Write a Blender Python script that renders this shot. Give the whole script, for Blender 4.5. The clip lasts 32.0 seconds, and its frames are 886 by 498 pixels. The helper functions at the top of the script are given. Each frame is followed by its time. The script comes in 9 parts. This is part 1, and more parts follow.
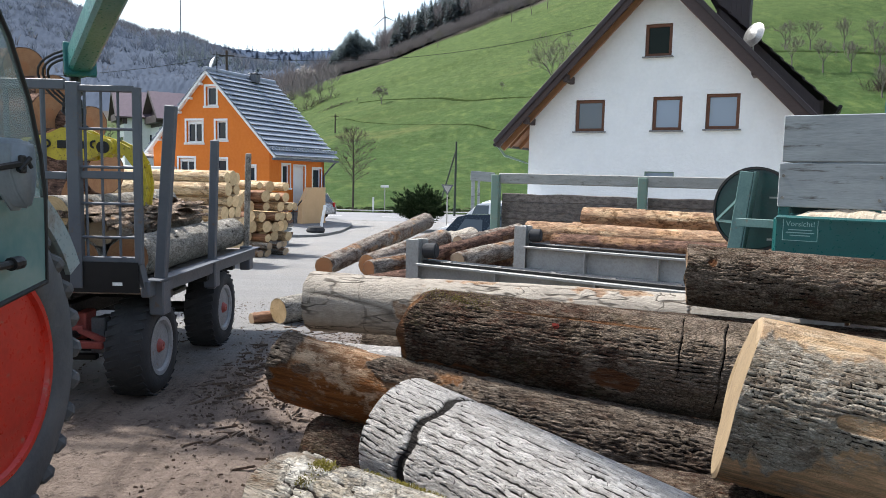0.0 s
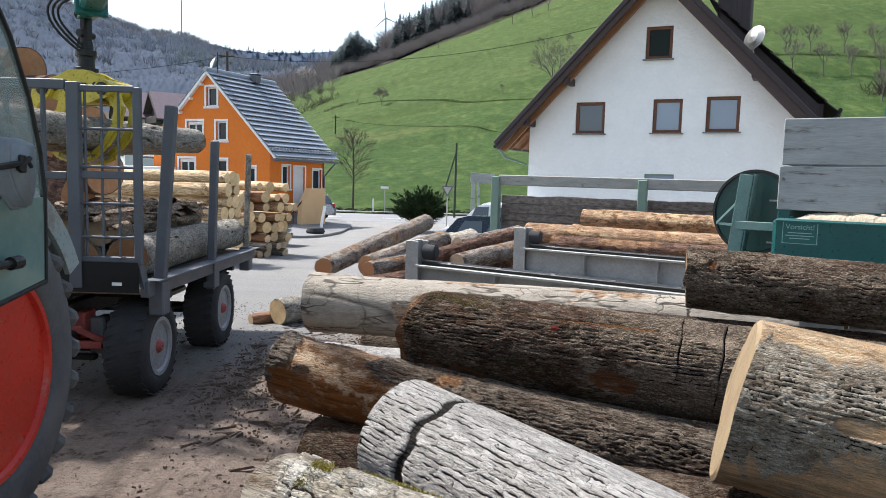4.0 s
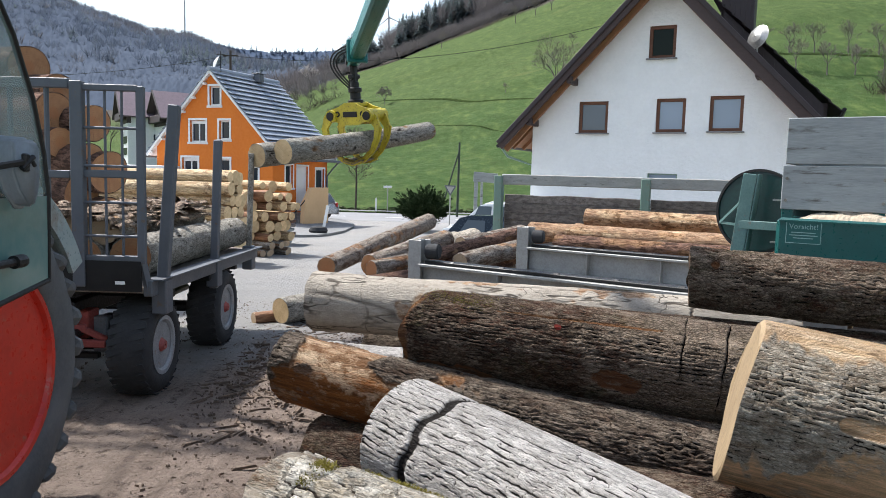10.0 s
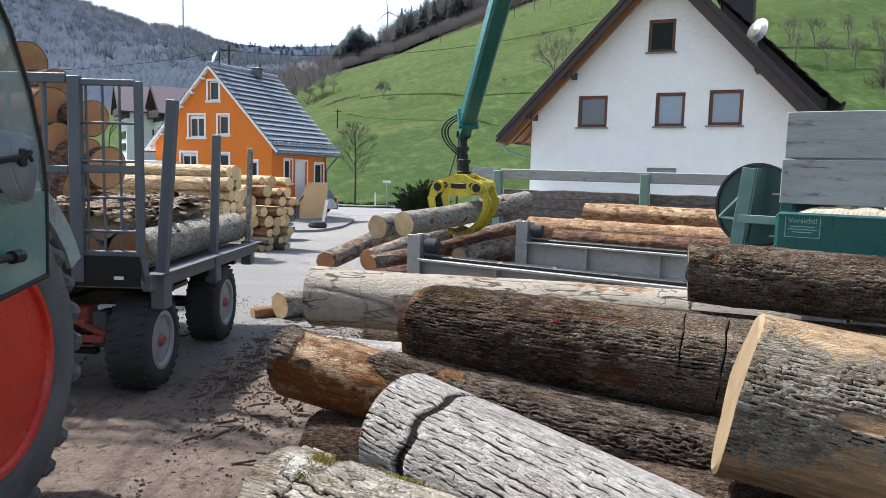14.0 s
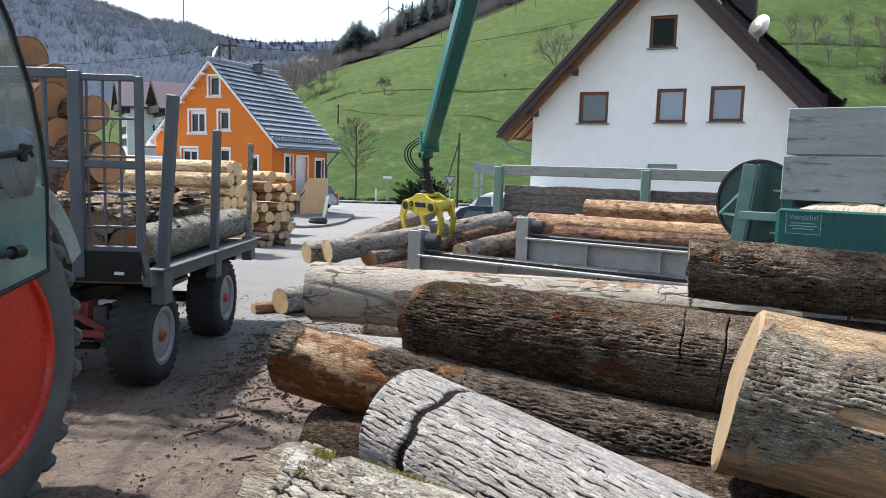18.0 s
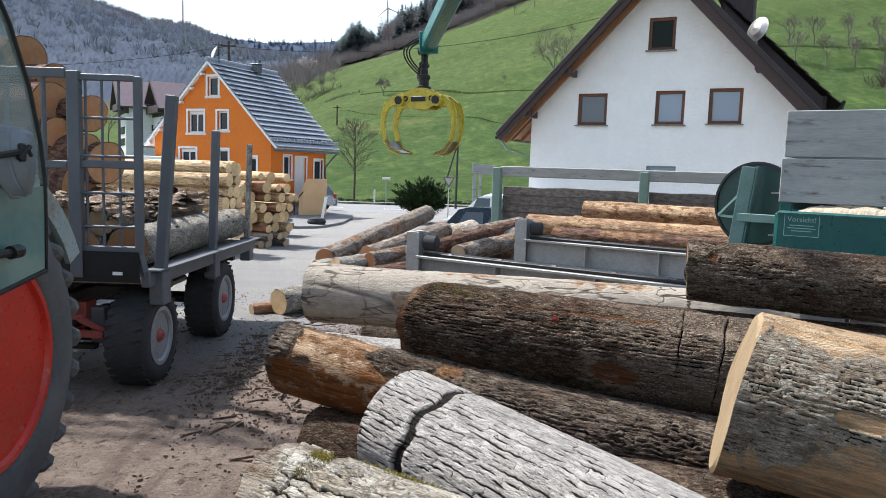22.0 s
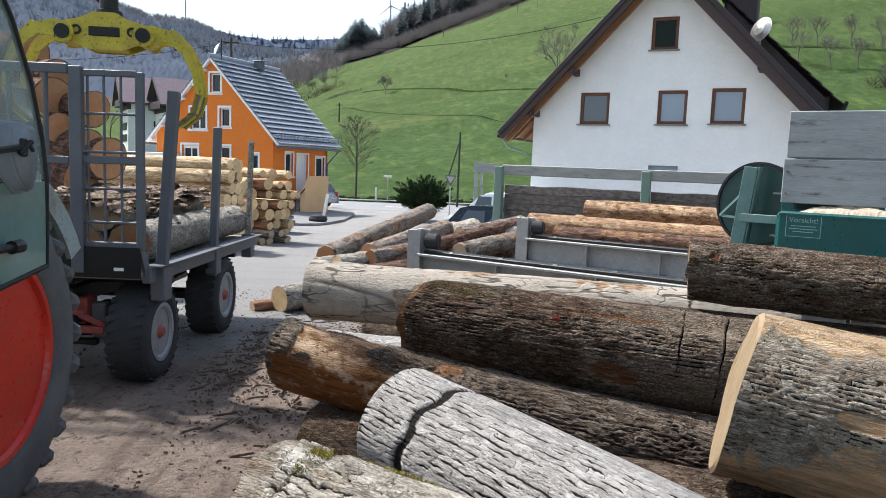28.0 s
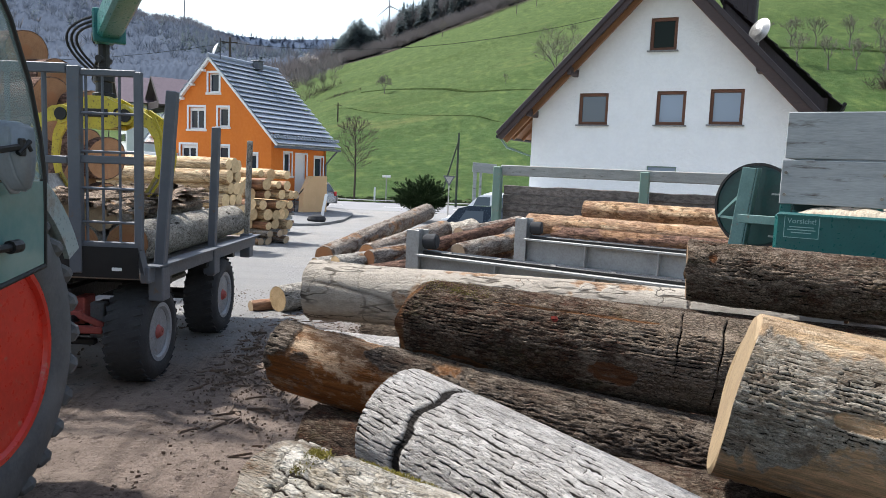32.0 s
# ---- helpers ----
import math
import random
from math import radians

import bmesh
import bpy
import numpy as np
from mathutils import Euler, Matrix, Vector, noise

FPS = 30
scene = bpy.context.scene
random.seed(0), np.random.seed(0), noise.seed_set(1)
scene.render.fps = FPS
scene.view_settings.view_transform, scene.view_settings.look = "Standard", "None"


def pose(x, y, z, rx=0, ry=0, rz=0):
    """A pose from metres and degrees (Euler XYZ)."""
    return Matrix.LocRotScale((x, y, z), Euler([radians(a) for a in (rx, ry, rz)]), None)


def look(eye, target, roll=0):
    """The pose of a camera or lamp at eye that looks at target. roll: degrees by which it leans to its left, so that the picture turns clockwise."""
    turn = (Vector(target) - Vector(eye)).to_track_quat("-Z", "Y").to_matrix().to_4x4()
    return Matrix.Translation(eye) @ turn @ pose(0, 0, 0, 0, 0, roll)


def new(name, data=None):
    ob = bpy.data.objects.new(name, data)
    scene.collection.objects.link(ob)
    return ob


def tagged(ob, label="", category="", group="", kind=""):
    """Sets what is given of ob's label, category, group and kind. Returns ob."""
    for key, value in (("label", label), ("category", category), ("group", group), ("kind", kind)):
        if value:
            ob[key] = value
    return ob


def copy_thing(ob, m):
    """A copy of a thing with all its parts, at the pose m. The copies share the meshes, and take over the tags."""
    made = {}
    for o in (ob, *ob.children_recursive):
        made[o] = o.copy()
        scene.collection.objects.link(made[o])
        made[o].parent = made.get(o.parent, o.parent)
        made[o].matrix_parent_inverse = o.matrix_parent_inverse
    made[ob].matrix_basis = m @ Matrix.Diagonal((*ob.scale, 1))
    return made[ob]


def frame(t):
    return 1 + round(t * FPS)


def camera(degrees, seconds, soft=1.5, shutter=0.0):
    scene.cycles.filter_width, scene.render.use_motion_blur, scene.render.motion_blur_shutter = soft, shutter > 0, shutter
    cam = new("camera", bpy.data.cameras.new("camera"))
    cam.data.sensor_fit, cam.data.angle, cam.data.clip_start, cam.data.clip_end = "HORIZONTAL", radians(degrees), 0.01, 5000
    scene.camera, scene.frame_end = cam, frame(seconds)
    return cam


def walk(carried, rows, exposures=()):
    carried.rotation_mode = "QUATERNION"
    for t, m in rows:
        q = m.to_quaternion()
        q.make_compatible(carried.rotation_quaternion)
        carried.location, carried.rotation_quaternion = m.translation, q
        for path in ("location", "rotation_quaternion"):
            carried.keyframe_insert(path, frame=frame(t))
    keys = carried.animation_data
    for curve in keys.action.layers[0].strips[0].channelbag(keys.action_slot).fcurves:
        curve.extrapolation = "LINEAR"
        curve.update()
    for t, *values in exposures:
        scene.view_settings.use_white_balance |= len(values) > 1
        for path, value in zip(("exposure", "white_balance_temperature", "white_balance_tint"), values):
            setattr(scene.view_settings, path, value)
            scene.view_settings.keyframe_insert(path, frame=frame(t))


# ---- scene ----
cam = camera(62.0, 32.0, 0.5)
PATH = [
    (0, (0.0, 0.0, 1.9), (0.0, 1.99, 1.7), 1.3),
    (0.5, (0.0, 0.0, 1.899), (0.0, 1.99, 1.699), 1.3),
    (1, (0.0, 0.002, 1.899), (0.0, 1.992, 1.699), 1.3),
    (1.5, (0.0, -0.001, 1.901), (0.001, 1.989, 1.702), 1.3),
    (2, (-0.001, 0.001, 1.899), (0.0, 1.991, 1.701), 1.4),
    (2.5, (0.001, 0.001, 1.899), (0.002, 1.991, 1.701), 1.4),
    (3, (0.001, -0.002, 1.9), (0.002, 1.989, 1.703), 1.4),
    (3.5, (0.001, -0.001, 1.9), (0.001, 1.989, 1.704), 1.5),
    (5.5, (0.0, 0.001, 1.9), (0.001, 1.991, 1.704), 1.6),
    (6, (0.001, 0.003, 1.898), (0.0, 1.993, 1.702), 1.5),
    (6.5, (0.0, 0.001, 1.899), (-0.001, 1.992, 1.704), 1.5),
    (7, (0.0, 0.004, 1.899), (-0.001, 1.994, 1.703), 1.5),
    (7.5, (0.0, 0.003, 1.899), (-0.003, 1.993, 1.703), 1.5),
    (8, (0.0, 0.002, 1.898), (-0.004, 1.993, 1.702), 1.6),
    (8.5, (0.001, 0.003, 1.899), (-0.004, 1.993, 1.702), 1.6),
    (9, (0.0, 0.002, 1.899), (-0.005, 1.992, 1.703), 1.7),
    (9.5, (-0.003, 0.002, 1.899), (-0.008, 1.992, 1.702), 1.7),
    (10, (0.001, 0.002, 1.899), (-0.006, 1.992, 1.701), 1.6),
    (10.5, (-0.001, 0.002, 1.899), (-0.006, 1.992, 1.699), 1.6),
    (11, (0.0, 0.003, 1.899), (-0.006, 1.993, 1.698), 1.5),
    (11.5, (0.001, 0.004, 1.898), (-0.005, 1.994, 1.697), 1.5),
    (12, (0.001, 0.0, 1.899), (-0.004, 1.989, 1.696), 1.5),
    (12.5, (0.003, 0.001, 1.898), (-0.003, 1.99, 1.692), 1.4),
    (13, (0.003, 0.001, 1.898), (-0.004, 1.99, 1.69), 1.4),
    (13.5, (0.004, 0.005, 1.897), (-0.002, 1.994, 1.686), 1.4),
    (14, (0.005, 0.005, 1.897), (0.0, 1.994, 1.685), 1.5),
    (14.5, (0.004, 0.004, 1.896), (-0.001, 1.992, 1.683), 1.6),
    (16.5, (0.003, 0.004, 1.896), (0.0, 1.992, 1.677), 1.6),
    (17, (0.005, 0.002, 1.897), (0.0, 1.99, 1.677), 1.5),
    (17.5, (0.005, 0.007, 1.896), (0.0, 1.995, 1.674), 1.6),
    (18, (0.005, 0.007, 1.897), (-0.001, 1.994, 1.674), 1.6),
    (18.5, (0.005, 0.007, 1.898), (0.0, 1.995, 1.675), 1.6),
    (19, (0.004, 0.008, 1.897), (0.0, 1.996, 1.674), 1.6),
    (19.5, (0.004, 0.008, 1.896), (0.0, 1.995, 1.674), 1.6),
    (20, (0.003, 0.007, 1.897), (-0.001, 1.995, 1.674), 1.6),
    (20.5, (0.006, 0.007, 1.897), (0.002, 1.994, 1.674), 1.6),
    (21, (0.003, 0.006, 1.898), (0.001, 1.994, 1.676), 1.8),
    (21.5, (0.003, 0.007, 1.897), (0.002, 1.995, 1.676), 1.9),
    (22, (0.004, 0.006, 1.898), (0.002, 1.994, 1.678), 1.8),
    (22.5, (0.003, 0.006, 1.897), (0.001, 1.994, 1.677), 1.9),
    (23, (0.003, 0.008, 1.897), (0.0, 1.995, 1.676), 1.9),
    (23.5, (0.003, 0.006, 1.896), (0.0, 1.994, 1.676), 2.0),
    (24, (0.002, 0.006, 1.897), (-0.001, 1.994, 1.677), 2.0),
    (24.5, (0.003, 0.006, 1.899), (-0.001, 1.993, 1.68), 2.1),
    (25, (0.004, 0.007, 1.896), (0.0, 1.995, 1.677), 2.0),
    (25.5, (0.003, 0.006, 1.898), (-0.001, 1.994, 1.678), 2.1),
    (27.5, (0.005, 0.008, 1.896), (0.0, 1.996, 1.673), 2.1),
    (28, (0.004, 0.009, 1.897), (-0.001, 1.997, 1.672), 2.2),
    (28.5, (0.005, 0.011, 1.897), (0.0, 1.998, 1.671), 2.2),
    (29, (0.005, 0.008, 1.895), (0.0, 1.996, 1.669), 2.2),
    (29.5, (0.004, 0.01, 1.894), (0.0, 1.997, 1.667), 2.3),
    (30, (0.003, 0.008, 1.896), (0.0, 1.995, 1.666), 2.3),
    (30.5, (0.005, 0.01, 1.897), (0.001, 1.997, 1.669), 2.3),
    (31, (0.005, 0.009, 1.896), (0.002, 1.996, 1.669), 2.3),
    (31.5, (0.002, 0.007, 1.9), (0.001, 1.995, 1.674), 2.3),
    (32, (0.004, 0.009, 1.898), (0.003, 1.996, 1.674), 2.3),
]
walk(cam, [(t, look(eye, target, roll)) for t, eye, target, roll in PATH])

# ---- light ----
world = bpy.data.worlds.new("sky")
scene.world = world
world.use_nodes = True
wn, wl = world.node_tree.nodes, world.node_tree.links
SUN_EL, SUN_AZ = radians(55), radians(-59)   # azimuth from +Y towards +X
sky = wn.new("ShaderNodeTexSky")
sky.sky_type, sky.sun_disc = "NISHITA", False
sky.sun_elevation, sky.sun_rotation = SUN_EL, SUN_AZ
sky.dust_density, sky.air_density = 1.5, 1.2
pale = wn.new("ShaderNodeHueSaturation")
pale.inputs["Saturation"].default_value = 0.8
wl.new(sky.outputs[0], pale.inputs["Color"])
wl.new(pale.outputs[0], wn["Background"].inputs["Color"])
wn["Background"].inputs["Strength"].default_value = 0.11
sun = new("sun", bpy.data.lights.new("sun", "SUN"))
sun.data.energy, sun.data.angle, sun.data.color = 3.4, radians(3), (1.0, 0.98, 0.95)
sun.matrix_world = look((0, 0, 0), (-math.sin(SUN_AZ) * math.cos(SUN_EL), -math.cos(SUN_AZ) * math.cos(SUN_EL), -math.sin(SUN_EL)))
scene.view_settings.exposure = 1.22

# ---- mesh helpers ----


def fresh():
    return bmesh.new()


def link_bm(name, bm, material, parent=None, smooth=False):
    me = bpy.data.meshes.new(name)
    bmesh.ops.recalc_face_normals(bm, faces=bm.faces)
    bm.to_mesh(me)
    bm.free()
    if material:
        me.materials.append(material)
    if smooth:
        for p in me.polygons:
            p.use_smooth = True
    ob = new(name, me)
    if parent is not None:
        ob.parent = parent
    return ob


def part(name, bm, material, parent, label="", smooth=False):
    """One mesh under a thing or under a part."""
    ob = link_bm(name, bm, material, parent, smooth)
    return tagged(ob, label) if label else ob


def thing(name, label, category, at=None, group="", kind=""):
    ob = new(name)
    ob.empty_display_size = 0.2
    if at is not None:
        ob.matrix_world = at
    return tagged(ob, label, category, group, kind)


def raw(name, verts, faces, material, parent=None, smooth=False):
    """A mesh object from numpy vertices and quads or triangles."""
    me = bpy.data.meshes.new(name)
    verts, faces = np.asarray(verts, np.float32), np.asarray(faces, np.int32)
    n, k = faces.shape
    me.vertices.add(len(verts))
    me.vertices.foreach_set("co", verts.ravel())
    me.loops.add(n * k)
    me.loops.foreach_set("vertex_index", faces.ravel())
    me.polygons.add(n)
    me.polygons.foreach_set("loop_start", np.arange(n, dtype=np.int32) * k)
    me.polygons.foreach_set("loop_total", np.full(n, k, np.int32))
    me.polygons.foreach_set("use_smooth", np.full(n, smooth))
    me.update(calc_edges=True)
    me.validate()
    me.materials.append(material)
    ob = new(name, me)
    if parent is not None:
        ob.parent = parent
    return ob


def box(bm, c, s, m=None, bevel=0.0):
    """A block with centre c and size s, bevelled."""
    made = bmesh.ops.create_cube(bm, size=1.0)["verts"]
    bmesh.ops.scale(bm, vec=s, verts=made)
    if bevel:
        edges = {e for v in made for e in v.link_edges}
        out = bmesh.ops.bevel(bm, geom=list(edges), offset=min(bevel, 0.45 * min(s)), segments=1, affect="EDGES")
        made = list({v for f in out["faces"] for v in f.verts} | {v for v in made if v.is_valid})
    bmesh.ops.translate(bm, vec=c, verts=made)
    if m is not None:
        bmesh.ops.transform(bm, matrix=m, verts=made)
    return made


def rod(bm, a, b, r0, r1=None, seg=10, caps=True):
    """A tapered round bar from a to b."""
    a, b = Vector(a), Vector(b)
    d = b - a
    made = bmesh.ops.create_cone(bm, cap_ends=caps, segments=seg, radius1=r0, radius2=r0 if r1 is None else r1, depth=d.length)["verts"]
    bmesh.ops.transform(bm, matrix=Matrix.Translation((a + b) / 2) @ d.to_track_quat("Z", "Y").to_matrix().to_4x4(), verts=made)
    return made


def beam(bm, a, b, w, h, bevel=0.0, up=(0, 0, 1)):
    """A rectangular bar from a to b, w wide and h high."""
    a, b = Vector(a), Vector(b)
    d = (b - a).normalized()
    side = d.cross(Vector(up)).normalized()
    top = side.cross(d)
    m = Matrix((side, d, top)).transposed().to_4x4()
    m.translation = (a + b) / 2
    return box(bm, (0, 0, 0), (w, (b - a).length, h), m, bevel)


def lathe(bm, profile, m=None, seg=24, closed=False):
    """A solid of revolution about local Z; profile of (radius, z)."""
    rings = []
    for r, z in profile:
        rings.append([bm.verts.new((r * math.cos(2 * math.pi * i / seg), r * math.sin(2 * math.pi * i / seg), z)) for i in range(seg)])
    pairs = list(zip(rings, rings[1:])) + ([(rings[-1], rings[0])] if closed else [])
    for a, b in pairs:
        for i in range(seg):
            bm.faces.new((a[i], a[(i + 1) % seg], b[(i + 1) % seg], b[i]))
    if not closed:
        bm.faces.new(rings[0])
        bm.faces.new(rings[-1])
    made = [v for r in rings for v in r]
    if m is not None:
        bmesh.ops.transform(bm, matrix=m, verts=made)
    return made


def slab(bm, outline, depth, m=None):
    """A flat outline in local XY given thickness along local Z (centred)."""
    low = [bm.verts.new((x, y, -depth / 2)) for x, y in outline]
    top = [bm.verts.new((x, y, depth / 2)) for x, y in outline]
    n = len(outline)
    bm.faces.new(low)
    bm.faces.new(top)
    for i in range(n):
        bm.faces.new((low[i], low[(i + 1) % n], top[(i + 1) % n], top[i]))
    if m is not None:
        bmesh.ops.transform(bm, matrix=m, verts=low + top)
    return low + top


def pipe(bm, pts, r, seg=6):
    """A bent round tube through the points."""
    pts = [Vector(p) for p in pts]
    rings = []
    for i, p in enumerate(pts):
        d = (pts[min(i + 1, len(pts) - 1)] - pts[max(i - 1, 0)]).normalized()
        a = d.orthogonal().normalized() if i == 0 else (a - d * a.dot(d)).normalized()
        b = d.cross(a)
        rr = r[i] if isinstance(r, (list, tuple)) else r
        rings.append([bm.verts.new(p + (a * math.cos(2 * math.pi * k / seg) + b * math.sin(2 * math.pi * k / seg)) * rr) for k in range(seg)])
    for u, v in zip(rings, rings[1:]):
        for k in range(seg):
            bm.faces.new((u[k], u[(k + 1) % seg], v[(k + 1) % seg], v[k]))
    bm.faces.new(rings[0])
    bm.faces.new(rings[-1])


def holed_wall(bm, outline, holes, depth, m):
    """A wall: outline in local XZ with rectangular holes (x0, z0, x1, z1), from y = 0 back to y = depth."""
    loops = [outline] + [[(a, b), (c, b), (c, d), (a, d)] for a, b, c, d in holes]
    rings = {}
    for y in (0.0, depth):
        edges, rings[y] = [], []
        for lp in loops:
            vs = [bm.verts.new((x, y, z)) for x, z in lp]
            rings[y].append(vs)
            edges += [bm.edges.new((vs[i], vs[(i + 1) % len(vs)])) for i in range(len(vs))]
        bmesh.ops.triangle_fill(bm, use_beauty=True, use_dissolve=False, edges=edges)
    made = []
    for a, b in zip(rings[0.0], rings[depth]):
        for i in range(len(a)):
            j = (i + 1) % len(a)
            bm.faces.new((a[i], a[j], b[j], b[i]))
        made += a + b
    bmesh.ops.transform(bm, matrix=m, verts=made)


# ---- materials ----


def nodes_of(name):
    m = bpy.data.materials.new(name)
    m.use_nodes = True
    nt = m.node_tree
    return m, nt.nodes, nt.links, nt.nodes["Principled BSDF"]


def rgb(c):
    return (c[0], c[1], c[2], 1.0)


def coords(nd, lk, stretch=(1, 1, 1)):
    tc, mp = nd.new("ShaderNodeTexCoord"), nd.new("ShaderNodeMapping")
    mp.inputs["Scale"].default_value = stretch
    lk.new(tc.outputs["Object"], mp.inputs["Vector"])
    return mp.outputs[0]


def grain(nd, lk, vec, scale, detail=4.0, rough=0.6, lo=0.35, hi=0.65):
    """Noise spread to 0..1 between lo and hi."""
    n, r = nd.new("ShaderNodeTexNoise"), nd.new("ShaderNodeMapRange")
    n.inputs["Scale"].default_value, n.inputs["Detail"].default_value, n.inputs["Roughness"].default_value = scale, detail, rough
    r.inputs["From Min"].default_value, r.inputs["From Max"].default_value = lo, hi
    lk.new(vec, n.inputs["Vector"])
    lk.new(n.outputs["Fac"], r.inputs["Value"])
    return r.outputs[0]


def blend(nd, lk, fac, a, b):
    x = nd.new("ShaderNodeMix")
    x.data_type = "RGBA"
    for sock, val in ((0, fac), (6, a), (7, b)):
        if isinstance(val, (tuple, list)):
            x.inputs[sock].default_value = rgb(val)
        elif isinstance(val, (int, float)):
            x.inputs[sock].default_value = val
        else:
            lk.new(val, x.inputs[sock])
    return x.outputs[2]


def maths(nd, lk, op, a, b=0.0):
    x = nd.new("ShaderNodeMath")
    x.operation = op
    for i, v in enumerate((a, b)):
        if isinstance(v, (int, float)):
            x.inputs[i].default_value = v
        else:
            lk.new(v, x.inputs[i])
    return x.outputs[0]


def relief(nd, lk, bs, height, strength, dist=0.02):
    b = nd.new("ShaderNodeBump")
    b.inputs["Strength"].default_value, b.inputs["Distance"].default_value = strength, dist
    lk.new(height, b.inputs["Height"])
    lk.new(b.outputs[0], bs.inputs["Normal"])


def plain(name, c1, c2, scale=6.0, rough=0.6, metal=0.0, bump=0.15, dist=0.01, stretch=(1, 1, 1), fine=9.0, spots=None, vary=0.0, spec=None, leafy=0.0):
    """A surface that varies from c1 to c2 at two scales, with spots (colour, scale, from, to) of dirt or rust."""
    m, nd, lk, bs = nodes_of(name)
    v = coords(nd, lk, stretch)
    big, small = grain(nd, lk, v, scale), grain(nd, lk, v, scale * fine, 3.0)
    fac = maths(nd, lk, "ADD", maths(nd, lk, "MULTIPLY", big, 0.6), maths(nd, lk, "MULTIPLY", small, 0.4))
    col = blend(nd, lk, fac, c1, c2)
    if spots:
        col = blend(nd, lk, grain(nd, lk, v, spots[1], 6.0, 0.7, spots[2], spots[3]), col, spots[0])
    if vary:
        info, hs = nd.new("ShaderNodeObjectInfo"), nd.new("ShaderNodeHueSaturation")
        r = nd.new("ShaderNodeMapRange")
        r.inputs["To Min"].default_value, r.inputs["To Max"].default_value = 1 - vary, 1 + vary
        lk.new(info.outputs["Random"], r.inputs["Value"])
        lk.new(r.outputs[0], hs.inputs["Value"])
        lk.new(col, hs.inputs["Color"])
        col = hs.outputs[0]
    lk.new(col, bs.inputs["Base Color"])
    rr = nd.new("ShaderNodeMapRange")
    rr.inputs["To Min"].default_value, rr.inputs["To Max"].default_value = max(rough - 0.1, 0.02), min(rough + 0.12, 1.0)
    lk.new(small, rr.inputs["Value"])
    lk.new(rr.outputs[0], bs.inputs["Roughness"])
    bs.inputs["Metallic"].default_value = metal
    if spec is not None:
        bs.inputs["Specular IOR Level"].default_value = spec
    if bump:
        relief(nd, lk, bs, fac, bump, dist)
    if leafy:
        # thin needles and twigs let part of the light through
        thru, both, end = nd.new("ShaderNodeBsdfTranslucent"), nd.new("ShaderNodeMixShader"), next(k for k in nd if k.type == "OUTPUT_MATERIAL")
        lk.new(col, thru.inputs["Color"])
        both.inputs[0].default_value = leafy
        lk.new(bs.outputs[0], both.inputs[1])
        lk.new(thru.outputs[0], both.inputs[2])
        lk.new(both.outputs[0], end.inputs["Surface"])
    return m


